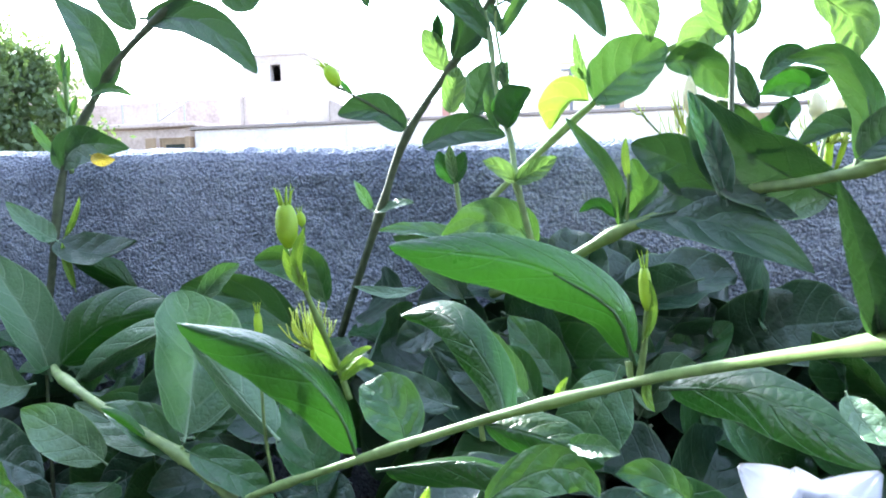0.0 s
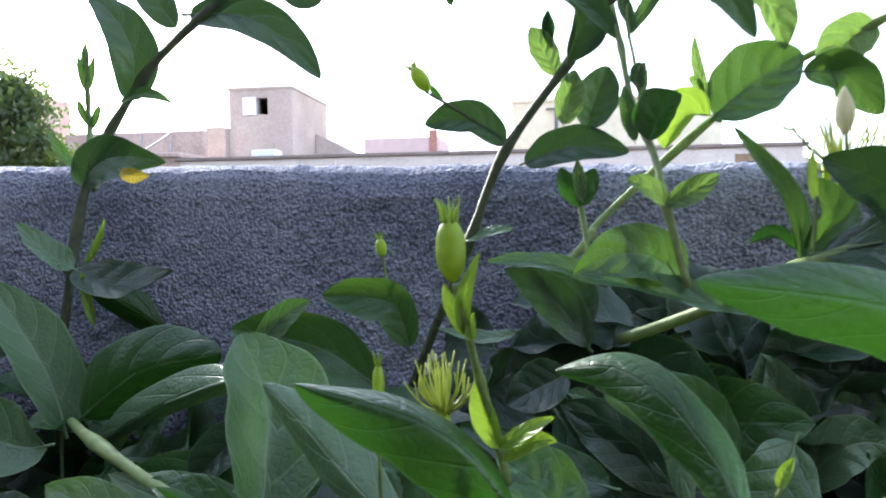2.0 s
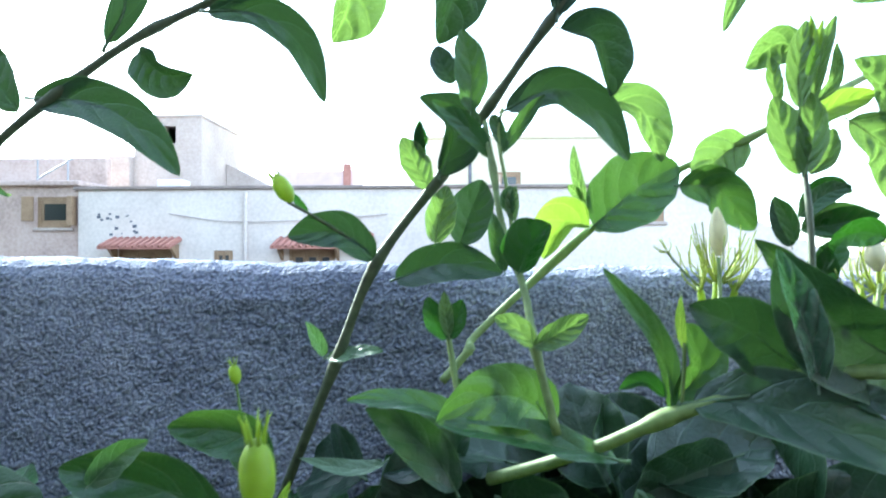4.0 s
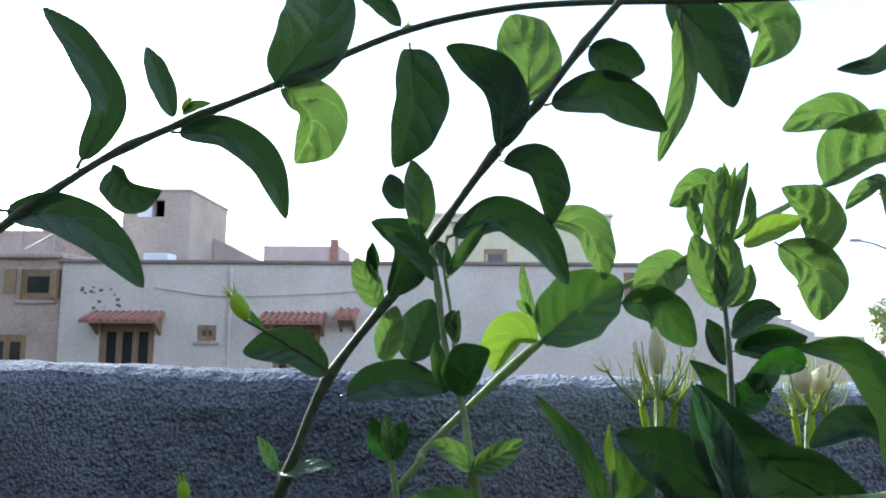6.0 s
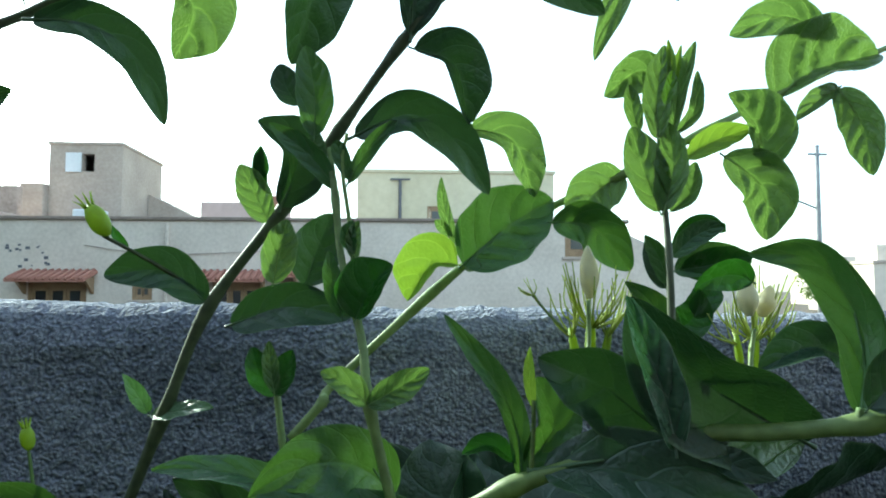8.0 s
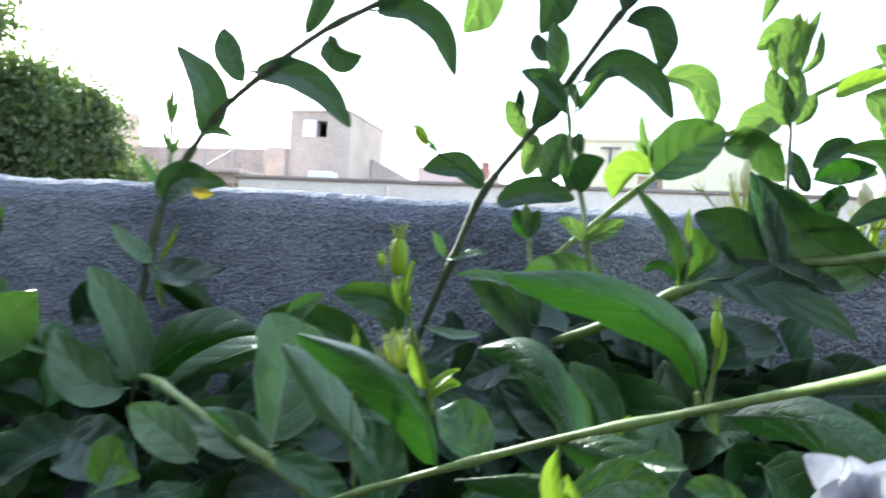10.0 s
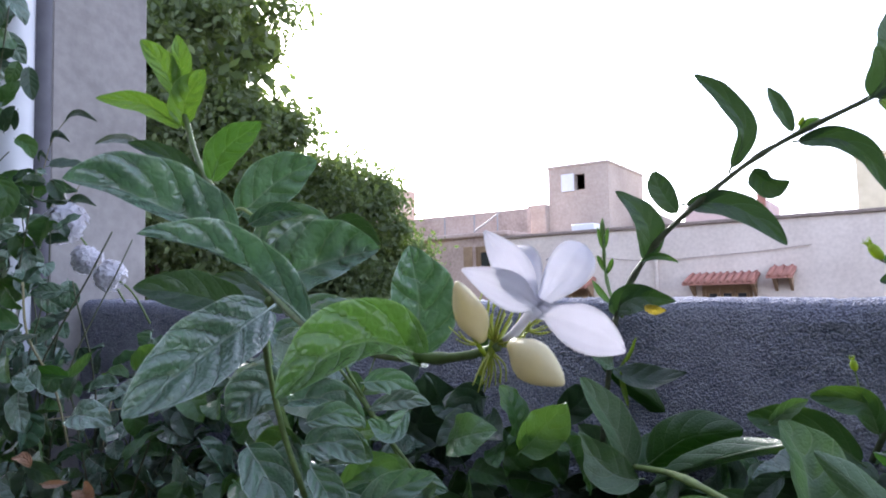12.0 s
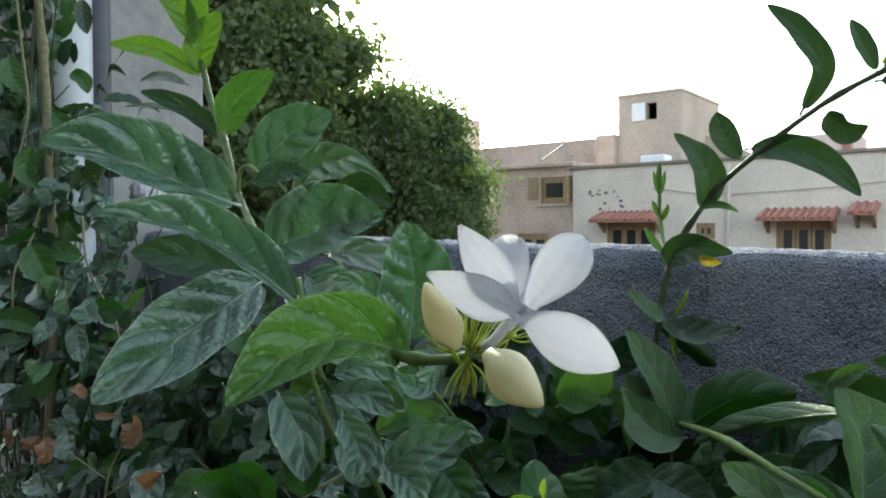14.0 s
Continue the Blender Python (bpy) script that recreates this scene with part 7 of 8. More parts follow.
folded_leaf(leaning_stem, "quilted", [(-0.1778, 0.6405, 1.7157), (-0.1606, 0.6407, 1.6936), (-0.1595, 0.6282, 1.6766)], 0.0123, 0.0098, (0.66, -0.64, 0.39), 0.0050, 0.0089)
folded_leaf(leaning_stem, "quilted", [(-0.1544, 0.6579, 1.6822), (-0.1329, 0.6618, 1.6731), (-0.1166, 0.6614, 1.6564)], 0.0115, 0.0115, (0.60, -0.68, 0.43), 0.0047, 0.0047)
folded_leaf(leaning_stem, "quilted", [(-0.2753, 0.8180, 1.7534), (-0.2509, 0.8345, 1.7534), (-0.2274, 0.8510, 1.7307)], 0.0125, 0.0125, (0.60, -0.77, 0.21), 0.0051, 0.0051)
folded_leaf(leaning_stem, "quilted", [(-0.2116, 0.6692, 1.6914), (-0.1986, 0.6786, 1.6723), (-0.1944, 0.6819, 1.6491)], 0.0185, 0.0159, (0.64, -0.68, 0.35), 0.0076, 0.0122)
folded_leaf(leaning_stem, "quilted", [(-0.1842, 0.6884, 1.6672), (-0.1693, 0.6988, 1.6568), (-0.1608, 0.7051, 1.6334)], 0.0176, 0.0124, (0.59, -0.71, 0.38), 0.0072, 0.0145)
folded_leaf(leaning_stem, "quilted", [(-0.2093, 0.7195, 1.6757), (-0.1783, 0.7407, 1.6671), (-0.1519, 0.7583, 1.6806)], 0.0132, 0.0180, (0.58, -0.75, 0.33), 0.0142, 0.0073)
folded_leaf(leaning_stem, "leaf", [(-0.2289, 0.7304, 1.6763), (-0.2055, 0.7459, 1.6919), (-0.1825, 0.7617, 1.6830)], 0.0127, 0.0107, (0.60, -0.74, 0.31), 0.0052, 0.0085)

withered_sprig = thing("withered_sprig", "thin drooping sprig with curled orange withered leaves", "sprig", "")
stalk(withered_sprig, "wood", [(-0.4586, 0.6000, 1.5618), (-0.4662, 0.6100, 1.6157), (-0.4580, 0.6200, 1.6472), (-0.4540, 0.6260, 1.6682)], 0.0010, 0.0007)
stalk(withered_sprig, "wood", [(-0.4662, 0.6100, 1.6157), (-0.5020, 0.5900, 1.6408), (-0.5292, 0.5800, 1.6518)], 0.0008, 0.0006, name="twig")
stalk(withered_sprig, "wood", [(-0.4723, 0.6100, 1.5981), (-0.4049, 0.6000, 1.6318), (-0.3715, 0.6000, 1.6464)], 0.0008, 0.0006, name="twig")
leaf(withered_sprig, "dry", (-0.4508, 0.6260, 1.6687), (-0.4412, 0.6230, 1.6614), (-0.4504, 0.6200, 1.6508), 0.0215, (0.76, -0.62, 0.22), 0.40, label="curled orange withered leaf", wave=0.15)
leaf(withered_sprig, "dry", (-0.5293, 0.5800, 1.6501), (-0.5187, 0.5775, 1.6406), (-0.5255, 0.5750, 1.6290), 0.0186, (0.81, -0.52, 0.27), 0.40, label="curled orange withered leaf", wave=0.15)
leaf(withered_sprig, "dry", (-0.3491, 0.6000, 1.6511), (-0.3626, 0.5975, 1.6427), (-0.3766, 0.5950, 1.6335), 0.0145, (0.20, -0.98, -0.03), 0.40, label="curled orange withered leaf", wave=0.15)
leaf(withered_sprig, "dry", (-0.5074, 0.6200, 1.6690), (-0.4794, 0.6175, 1.6724), (-0.4504, 0.6150, 1.6792), 0.0077, (-0.14, -0.92, 0.35), 0.30, label="curled orange withered leaf", wave=0.10)
leaf(withered_sprig, "dry", (-0.5306, 0.6200, 1.6826), (-0.5371, 0.6175, 1.6908), (-0.5566, 0.6150, 1.6885), 0.0116, (0.28, -0.69, 0.66), 0.30, wave=0.10)

# pale threads over the bush, built as thin tubes like stalks
pale_thread = thing("pale_thread", "thin pale thread strung across the bush", "stalk", "dry stalks")
stalk(pale_thread, "cream", [(-0.8663, 0.8000, 1.6739), (-0.7407, 0.8200, 1.6932), (-0.6363, 0.8400, 1.7086)], 0.0010, 0.0008)

second_thread = thing("pale_thread", "short pale thread hanging in the bush", "stalk", "dry stalks")
stalk(second_thread, "cream", [(-0.7156, 0.8200, 1.7111), (-0.7252, 0.8200, 1.6801), (-0.7366, 0.8200, 1.6411)], 0.0009, 0.0007)

green_pair = thing("jasmine_shoot", "thin jasmine shoot with two small bright leaves", "vine", "jasmine shoots")
stalk(green_pair, "stemlit", [(-0.2983, 0.8400, 1.7356), (-0.2758, 0.8380, 1.7770), (-0.2553, 0.8380, 1.8228)], 0.0010, 0.0008)
leaf(green_pair, "lit", (-0.2592, 0.8380, 1.8172), (-0.2450, 0.8340, 1.8252), (-0.2234, 0.8300, 1.8205), 0.0149, (-0.22, -0.97, 0.04))
leaf(green_pair, "lit", (-0.2757, 0.8380, 1.7800), (-0.2682, 0.8340, 1.7916), (-0.2510, 0.8300, 1.7842), 0.0175, (-0.30, -0.95, -0.02))

thin_shoot = thing("jasmine_shoot", "thin pale jasmine shoot standing against the wall", "vine", "jasmine shoots")
stalk(thin_shoot, "stem", [(-0.2383, 0.9700, 1.6584), (-0.2404, 0.9800, 1.7088), (-0.2340, 0.9800, 1.7483), (-0.2229, 0.9800, 1.7939)], 0.0017, 0.0013)
leaf(thin_shoot, "leaf", (-0.2301, 0.9800, 1.7679), (-0.2279, 0.9775, 1.7843), (-0.2182, 0.9750, 1.8004), 0.0130, (0.42, -0.86, -0.28))
leaf(thin_shoot, "leaf", (-0.2381, 0.9800, 1.7253), (-0.2345, 0.9775, 1.7387), (-0.2309, 0.9750, 1.7520), 0.0118, (0.45, -0.85, -0.28))
leaf(thin_shoot, "lit", (-0.2380, 0.9700, 1.6648), (-0.2342, 0.9675, 1.6816), (-0.2247, 0.9650, 1.6953), 0.0155, (0.37, -0.88, -0.30))
leaf(thin_shoot, "lit", (-0.2365, 0.9700, 1.6649), (-0.2210, 0.9675, 1.6792), (-0.2132, 0.9650, 1.6895), 0.0077, (0.13, -0.94, -0.31))

bright_sprout = thing("jasmine_shoot", "bright green jasmine sprout with toothed young leaves", "vine", "jasmine shoots")
stalk(bright_sprout, "stemlit", [(-0.0346, 0.6950, 1.5478), (-0.0384, 0.6950, 1.5812), (-0.0402, 0.6950, 1.6277), (-0.0416, 0.6950, 1.6554), (-0.0411, 0.6950, 1.6786)], 0.0012, 0.0008)
folded_leaf(bright_sprout, "young", [(-0.0421, 0.6950, 1.6553), (-0.0520, 0.6900, 1.6665), (-0.0657, 0.6850, 1.6674)], 0.0045, 0.0056, (0.63, -0.70, 0.33), 0.0040, 0.0023)
folded_leaf(bright_sprout, "young", [(-0.0411, 0.6950, 1.6554), (-0.0258, 0.6900, 1.6708), (-0.0076, 0.6850, 1.6816)], 0.0047, 0.0043, (0.60, -0.73, 0.33), 0.0019, 0.0026)
folded_leaf(bright_sprout, "young", [(-0.0407, 0.6950, 1.6277), (-0.0530, 0.6900, 1.6363), (-0.0708, 0.6850, 1.6298)], 0.0041, 0.0063, (0.62, -0.69, 0.39), 0.0055, 0.0026)
folded_leaf(bright_sprout, "young", [(-0.0402, 0.6950, 1.6277), (-0.0290, 0.6900, 1.6315), (-0.0217, 0.6850, 1.6398)], 0.0022, 0.0026, (0.59, -0.71, 0.39), 0.0017, 0.0010)
folded_leaf(bright_sprout, "young", [(-0.0403, 0.6950, 1.6013), (-0.0464, 0.6900, 1.6094), (-0.0534, 0.6850, 1.6053)], 0.0059, 0.0067, (0.59, -0.68, 0.43), 0.0041, 0.0027)
folded_leaf(bright_sprout, "young", [(-0.0393, 0.6950, 1.6015), (-0.0204, 0.6900, 1.6137), (-0.0001, 0.6850, 1.6158)], 0.0061, 0.0058, (0.56, -0.70, 0.43), 0.0025, 0.0033)
folded_leaf(bright_sprout, "lit", [(-0.0394, 0.6930, 1.6717), (-0.0405, 0.6915, 1.6793), (-0.0378, 0.6900, 1.6879)], 0.0022, 0.0022, (0.62, -0.72, 0.31), 0.0009, 0.0009)

slim_sprout = thing("jasmine_shoot", "slim green jasmine sprout rising above the wall", "vine", "jasmine shoots")
stalk(slim_sprout, "stem", [(-0.0674, 1.0000, 1.8129), (-0.0901, 1.0300, 1.8356), (-0.1013, 1.0450, 1.8634), (-0.1021, 1.0450, 1.8884), (-0.1030, 1.0450, 1.9197)], 0.0026, 0.0020, (0.4, 0.7))
leaf(slim_sprout, "leaf", (-0.1021, 1.0450, 1.8884), (-0.1054, 1.0450, 1.9011), (-0.1094, 1.0450, 1.9157), 0.0063, (0.34, -0.94, 0.09), 0.30)
leaf(slim_sprout, "leaf", (-0.1021, 1.0450, 1.8884), (-0.0990, 1.0450, 1.9008), (-0.0958, 1.0450, 1.9150), 0.0062, (0.36, -0.93, -0.08), 0.30)
leaf(slim_sprout, "leaf", (-0.1028, 1.0450, 1.9041), (-0.1029, 1.0450, 1.9135), (-0.1023, 1.0450, 1.9259), 0.0063, (0.37, -0.93, -0.01), 0.30)
leaf(slim_sprout, "leaf", (-0.1013, 1.0450, 1.8634), (-0.1065, 1.0450, 1.8741), (-0.1105, 1.0450, 1.8830), 0.0063, (0.30, -0.94, 0.14), 0.30)
leaf(slim_sprout, "leaf", (-0.1006, 1.0450, 1.8603), (-0.0949, 1.0450, 1.8702), (-0.0924, 1.0450, 1.8788), 0.0062, (0.31, -0.94, -0.14), 0.30)

dangling_twig = thing("twig_spray", "thin dark twig with small drooping leaves against the rendered wall", "twig", "")
stalk(dangling_twig, "wood", [(-1.0655, 0.9000, 2.0474), (-1.0497, 0.9100, 2.1215), (-1.0183, 0.9200, 2.1616), (-0.9796, 0.9200, 2.1643)], 0.0010, 0.0007)
stalk(dangling_twig, "wood", [(-1.0262, 0.9000, 1.9560), (-0.9928, 0.9100, 2.0023), (-0.9601, 0.9200, 2.0578), (-0.9353, 0.9200, 2.0720)], 0.0010, 0.0007)
leaf(dangling_twig, "dark", (-1.0092, 0.9150, 2.1592), (-0.9665, 0.9125, 2.1635), (-0.9083, 0.9100, 2.1384), 0.0122, (-0.01, -0.98, 0.21), 0.30)
leaf(dangling_twig, "dark", (-1.0592, 0.9150, 2.1237), (-1.0274, 0.9125, 2.1357), (-0.9886, 0.9100, 2.1159), 0.0125, (-0.06, -1.00, 0.08), 0.30)
leaf(dangling_twig, "dark", (-1.0961, 0.9150, 2.0982), (-1.0821, 0.9125, 2.1092), (-1.0525, 0.9100, 2.0900), 0.0107, (-0.05, -0.95, 0.30), 0.30)
leaf(dangling_twig, "dark", (-1.0017, 0.9150, 2.0016), (-0.9632, 0.9125, 2.0170), (-0.9056, 0.9100, 1.9983), 0.0161, (-0.05, -0.99, 0.12), 0.30)
leaf(dangling_twig, "dark", (-1.0632, 0.9150, 2.0070), (-1.0157, 0.9125, 2.0338), (-0.9965, 0.9100, 2.0103), 0.0227, (-0.07, -0.99, -0.08), 0.30)
leaf(dangling_twig, "dark", (-0.9515, 0.9150, 2.0561), (-0.9142, 0.9125, 2.0562), (-0.8810, 0.9100, 2.0419), 0.0089, (0.01, -0.93, 0.36), 0.30)
leaf(dangling_twig, "dark", (-0.4739, 0.7000, 1.9739), (-0.5196, 0.7000, 1.9854), (-0.5936, 0.7000, 1.9930), 0.0078, (0.04, -0.96, 0.26), 0.30)
leaf(dangling_twig, "dark", (-0.4693, 0.7000, 2.0033), (-0.5149, 0.7000, 2.0170), (-0.5600, 0.7000, 2.0170), 0.0117, (0.03, -0.98, 0.19), 0.30)

woody_creeper = thing("woody_creeper", "old woody creeper with sparse dusty leaves beside the pipe", "creeper", "creepers")
stalk(woody_creeper, "wood", [(-1.0355, 0.7855, 2.2773), (-1.0251, 0.7898, 2.1676), (-1.0074, 0.7878, 2.0743), (-0.9923, 0.7831, 1.9647), (-0.9636, 0.7754, 1.8304), (-0.9412, 0.7612, 1.6488), (-0.9274, 0.7388, 1.4314)], 0.0075, 0.0085, (0.2, 0.45, 0.7))
stalk(woody_creeper, "wood", [(-1.0173, 0.7478, 2.2450), (-1.0058, 0.7528, 2.1303), (-0.9758, 0.7474, 2.0300), (-0.9739, 0.7193, 1.9163)], 0.003, 0.002, name="twig")
stalk(woody_creeper, "wood", [(-0.8574, 0.7717, 1.8729), (-0.8196, 0.7608, 1.8000), (-0.7608, 0.7666, 1.7313), (-0.7154, 0.7616, 1.6593)], 0.0022, 0.002, name="twig")
stalk(woody_creeper, "wood", [(-0.9906, 0.7838, 1.9467), (-0.9687, 0.7462, 1.8395), (-0.9448, 0.7123, 1.7898), (-0.9231, 0.7011, 1.7091)], 0.0026, 0.002, name="twig")
folded_leaf(woody_creeper, "leaf", [(-0.8618, 0.7030, 1.8326), (-0.8489, 0.7121, 1.8011), (-0.8393, 0.7189, 1.7775)], 0.0173, 0.0236, (0.91, -0.38, 0.16), 0.0187, 0.0096)
folded_leaf(woody_creeper, "leaf", [(-0.8420, 0.6514, 1.7364), (-0.8185, 0.6699, 1.7326), (-0.7936, 0.6891, 1.7176)], 0.0165, 0.0135, (0.91, -0.35, 0.23), 0.0067, 0.0116)
folded_leaf(woody_creeper, "dark", [(-0.7716, 0.7072, 1.7362), (-0.7535, 0.7204, 1.7063), (-0.7588, 0.7149, 1.6689)], 0.0150, 0.0239, (0.88, -0.40, 0.25), 0.0211, 0.0098)
folded_leaf(woody_creeper, "leaf", [(-0.7963, 0.6838, 1.6315), (-0.7909, 0.6892, 1.6615), (-0.7765, 0.7011, 1.6764)], 0.0165, 0.0165, (0.88, -0.37, 0.29), 0.0067, 0.0067)
folded_leaf(woody_creeper, "mid", [(-0.6619, 0.7308, 1.7528), (-0.6815, 0.7154, 1.7564), (-0.7009, 0.7000, 1.7550)], 0.0064, 0.0099, (0.87, -0.44, 0.21), 0.0086, 0.0040)
folded_leaf(woody_creeper, "leaf", [(-0.6619, 0.7308, 1.7528), (-0.6538, 0.7376, 1.7634), (-0.6418, 0.7477, 1.7811)], 0.0064, 0.0057, (0.86, -0.47, 0.20), 0.0026, 0.0039)
folded_leaf(woody_creeper, "dark", [(-0.9134, 0.8030, 2.2031), (-0.9116, 0.8035, 2.1771), (-0.9071, 0.8061, 2.1511)], 0.0121, 0.0121, (0.89, -0.43, -0.14), 0.0049, 0.0049)
folded_leaf(woody_creeper, "leaf", [(-0.9271, 0.7925, 2.2118), (-0.9302, 0.7894, 2.1945), (-0.9388, 0.7820, 2.1789)], 0.0104, 0.0104, (0.90, -0.41, -0.15), 0.0042, 0.0042)
folded_leaf(woody_creeper, "leaf", [(-0.9455, 0.7103, 2.1046), (-0.9385, 0.7147, 2.0715), (-0.9252, 0.7245, 2.0550)], 0.0165, 0.0149, (0.93, -0.36, -0.06), 0.0067, 0.0099)
folded_leaf(woody_creeper, "leaf", [(-0.8737, 0.7662, 2.0797), (-0.8606, 0.7763, 2.0714), (-0.8538, 0.7809, 2.0507)], 0.0116, 0.0099, (0.90, -0.42, -0.06), 0.0047, 0.0076)
folded_leaf(woody_creeper, "leaf", [(-0.8923, 0.7494, 2.0218), (-0.8789, 0.7591, 1.9970), (-0.8848, 0.7532, 1.9639)], 0.0149, 0.0132, (0.92, -0.40, 0.00), 0.0061, 0.0091)
folded_leaf(woody_creeper, "leaf", [(-0.9174, 0.7278, 1.9723), (-0.9234, 0.7219, 1.9392), (-0.9100, 0.7316, 1.9144)], 0.0132, 0.0149, (0.93, -0.37, 0.05), 0.0091, 0.0061)
folded_leaf(woody_creeper, "mid", [(-0.8560, 0.7085, 1.8562), (-0.8742, 0.6934, 1.8405), (-0.8988, 0.6737, 1.8327)], 0.0063, 0.0079, (0.93, -0.36, 0.13), 0.0057, 0.0032)

flowering_branch = thing("jasmine_vine", "jasmine branch with large quilted leaves and an open white flower", "vine", "jasmine vines")
stalk(flowering_branch, "stem", [(-0.0184, 0.4521, 1.8369), (-0.1591, 0.5800, 1.8054), (-0.1856, 0.6200, 1.7461), (-0.1837, 0.6400, 1.6943)], 0.0024, 0.0030)
stalk(flowering_branch, "stem", [(-0.1503, 0.5111, 1.9454), (-0.1321, 0.5053, 1.9174), (-0.1045, 0.4944, 1.8930), (-0.0782, 0.4824, 1.8687), (-0.0321, 0.4607, 1.8454), (0.0104, 0.4427, 1.8275), (0.0539, 0.4258, 1.8201), (0.0815, 0.4183, 1.8195), (0.0965, 0.4149, 1.8210), (0.1069, 0.4130, 1.8235)], 0.0022, 0.0016, (0.2, 0.45, 0.62, 0.8))
stalk(flowering_branch, "stemlit", [(-0.0782, 0.4824, 1.8673), (-0.0736, 0.4801, 1.8777), (-0.0664, 0.4795, 1.8806), (-0.0582, 0.4794, 1.8768)], 0.0014, 0.0011, name="tendril")
petal(flowering_branch, (0.1166, 0.4160, 1.8332), (0.1086, 0.4052, 1.8526), 0.0093, (0.56, -0.83, 0.05))
petal(flowering_branch, (0.1166, 0.4160, 1.8332), (0.1091, 0.3950, 1.8426), 0.0093, (0.57, -0.82, 0.08))
petal(flowering_branch, (0.1166, 0.4160, 1.8332), (0.1225, 0.4391, 1.8514), 0.0120, (0.49, -0.87, 0.05))
petal(flowering_branch, (0.1166, 0.4160, 1.8332), (0.1365, 0.4249, 1.8221), 0.0118, (0.47, -0.87, 0.14))
petal(flowering_branch, (0.1166, 0.4160, 1.8332), (0.1030, 0.4314, 1.8527), 0.0089, (0.54, -0.84, 0.05))
flower_tube(flowering_branch, (0.1086, 0.4144, 1.8246), (0.1166, 0.4160, 1.8332))
jasmine_bud(flowering_branch, (0.1037, 0.4105, 1.8252), (0.1017, 0.4018, 1.8402), 0.0040)
jasmine_bud(flowering_branch, (0.1113, 0.4114, 1.8247), (0.1251, 0.4118, 1.8149), 0.0053)
spidery_calyx(flowering_branch, (0.1056, 0.4132, 1.8237), (0.3, 0.4, 0.85), 0.012, 22)
spidery_calyx(flowering_branch, (0.1048, 0.4126, 1.8226), (-0.2, -0.19, -0.96), 0.0098, 12)
spidery_calyx(flowering_branch, (0.1023, 0.4107, 1.8239), (-0.5, -0.2, 0.75), 0.0072, 12)
spidery_calyx(flowering_branch, (0.1119, 0.4184, 1.8275), (0.6, 0.3, 0.3), 0.0055, 8)
folded_leaf(flowering_branch, "quilted", [(-0.0289, 0.4447, 1.8620), (-0.0353, 0.4250, 1.8696), (-0.0440, 0.4036, 1.8786), (-0.0489, 0.3849, 1.8808)], 0.0066, 0.0157, (0.87, -0.50, 0.04), 0.0156, 0.0064)
folded_leaf(flowering_branch, "quilted", [(0.0213, 0.4322, 1.8289), (0.0193, 0.4142, 1.8428), (0.0163, 0.3951, 1.8527), (0.0111, 0.3741, 1.8566)], 0.0029, 0.0097, (0.81, -0.56, 0.14), 0.0101, 0.0040)
folded_leaf(flowering_branch, "quilted", [(0.0001, 0.4347, 1.8337), (0.0008, 0.4158, 1.8247), (0.0010, 0.3965, 1.8145), (0.0006, 0.3767, 1.8034)], 0.0106, 0.0125, (0.81, -0.53, 0.24), 0.0083, 0.0051)
folded_leaf(flowering_branch, "tender", [(0.0764, 0.4244, 1.8183), (0.0722, 0.4085, 1.8246), (0.0687, 0.3930, 1.8226), (0.0645, 0.3765, 1.8125)], 0.0067, 0.0108, (0.70, -0.66, 0.28), 0.0095, 0.0044)
folded_leaf(flowering_branch, "quilted", [(-0.0339, 0.4656, 1.8444), (-0.0089, 0.4762, 1.8528), (0.0128, 0.4839, 1.8574)], 0.0175, 0.0106, (0.72, -0.68, 0.12), 0.0071, 0.0157)
folded_leaf(flowering_branch, "quilted", [(0.0472, 0.4586, 1.8162), (0.0516, 0.4564, 1.8350), (0.0518, 0.4509, 1.8546)], 0.0110, 0.0121, (0.64, -0.75, 0.18), 0.0071, 0.0049)
folded_leaf(flowering_branch, "quilted", [(-0.0030, 0.5019, 1.8177), (-0.0082, 0.4918, 1.8288), (-0.0140, 0.4809, 1.8316)], 0.0062, 0.0058, (0.69, -0.70, 0.20), 0.0025, 0.0035)
folded_leaf(flowering_branch, "quilted", [(-0.1012, 0.5094, 1.8832), (-0.0811, 0.5164, 1.8996), (-0.0598, 0.5240, 1.9096)], 0.0133, 0.0127, (0.76, -0.65, -0.00), 0.0054, 0.0067)
folded_leaf(flowering_branch, "tender", [(-0.1091, 0.4974, 1.9006), (-0.1010, 0.4980, 1.9160), (-0.0824, 0.5069, 1.9298)], 0.0081, 0.0086, (0.80, -0.60, -0.05), 0.0047, 0.0035)
folded_leaf(flowering_branch, "quilted", [(-0.0555, 0.4751, 1.8722), (-0.0429, 0.4788, 1.8773), (-0.0294, 0.4831, 1.8759)], 0.0035, 0.0050, (0.77, -0.64, 0.05), 0.0041, 0.0020)
folded_leaf(flowering_branch, "dark", [(-0.0407, 0.5057, 1.8678), (-0.0255, 0.5115, 1.8717), (-0.0118, 0.5156, 1.8622)], 0.0042, 0.0078, (0.70, -0.71, 0.07), 0.0073, 0.0032)
folded_leaf(flowering_branch, "young", [(-0.1558, 0.5129, 1.9395), (-0.1640, 0.4940, 1.9506), (-0.1755, 0.4722, 1.9512)], 0.0057, 0.0054, (0.86, -0.51, -0.10), 0.0023, 0.0030)
folded_leaf(flowering_branch, "young", [(-0.1514, 0.5099, 1.9384), (-0.1480, 0.5100, 1.9544), (-0.1381, 0.5152, 1.9707)], 0.0089, 0.0076, (0.82, -0.56, -0.12), 0.0036, 0.0058)
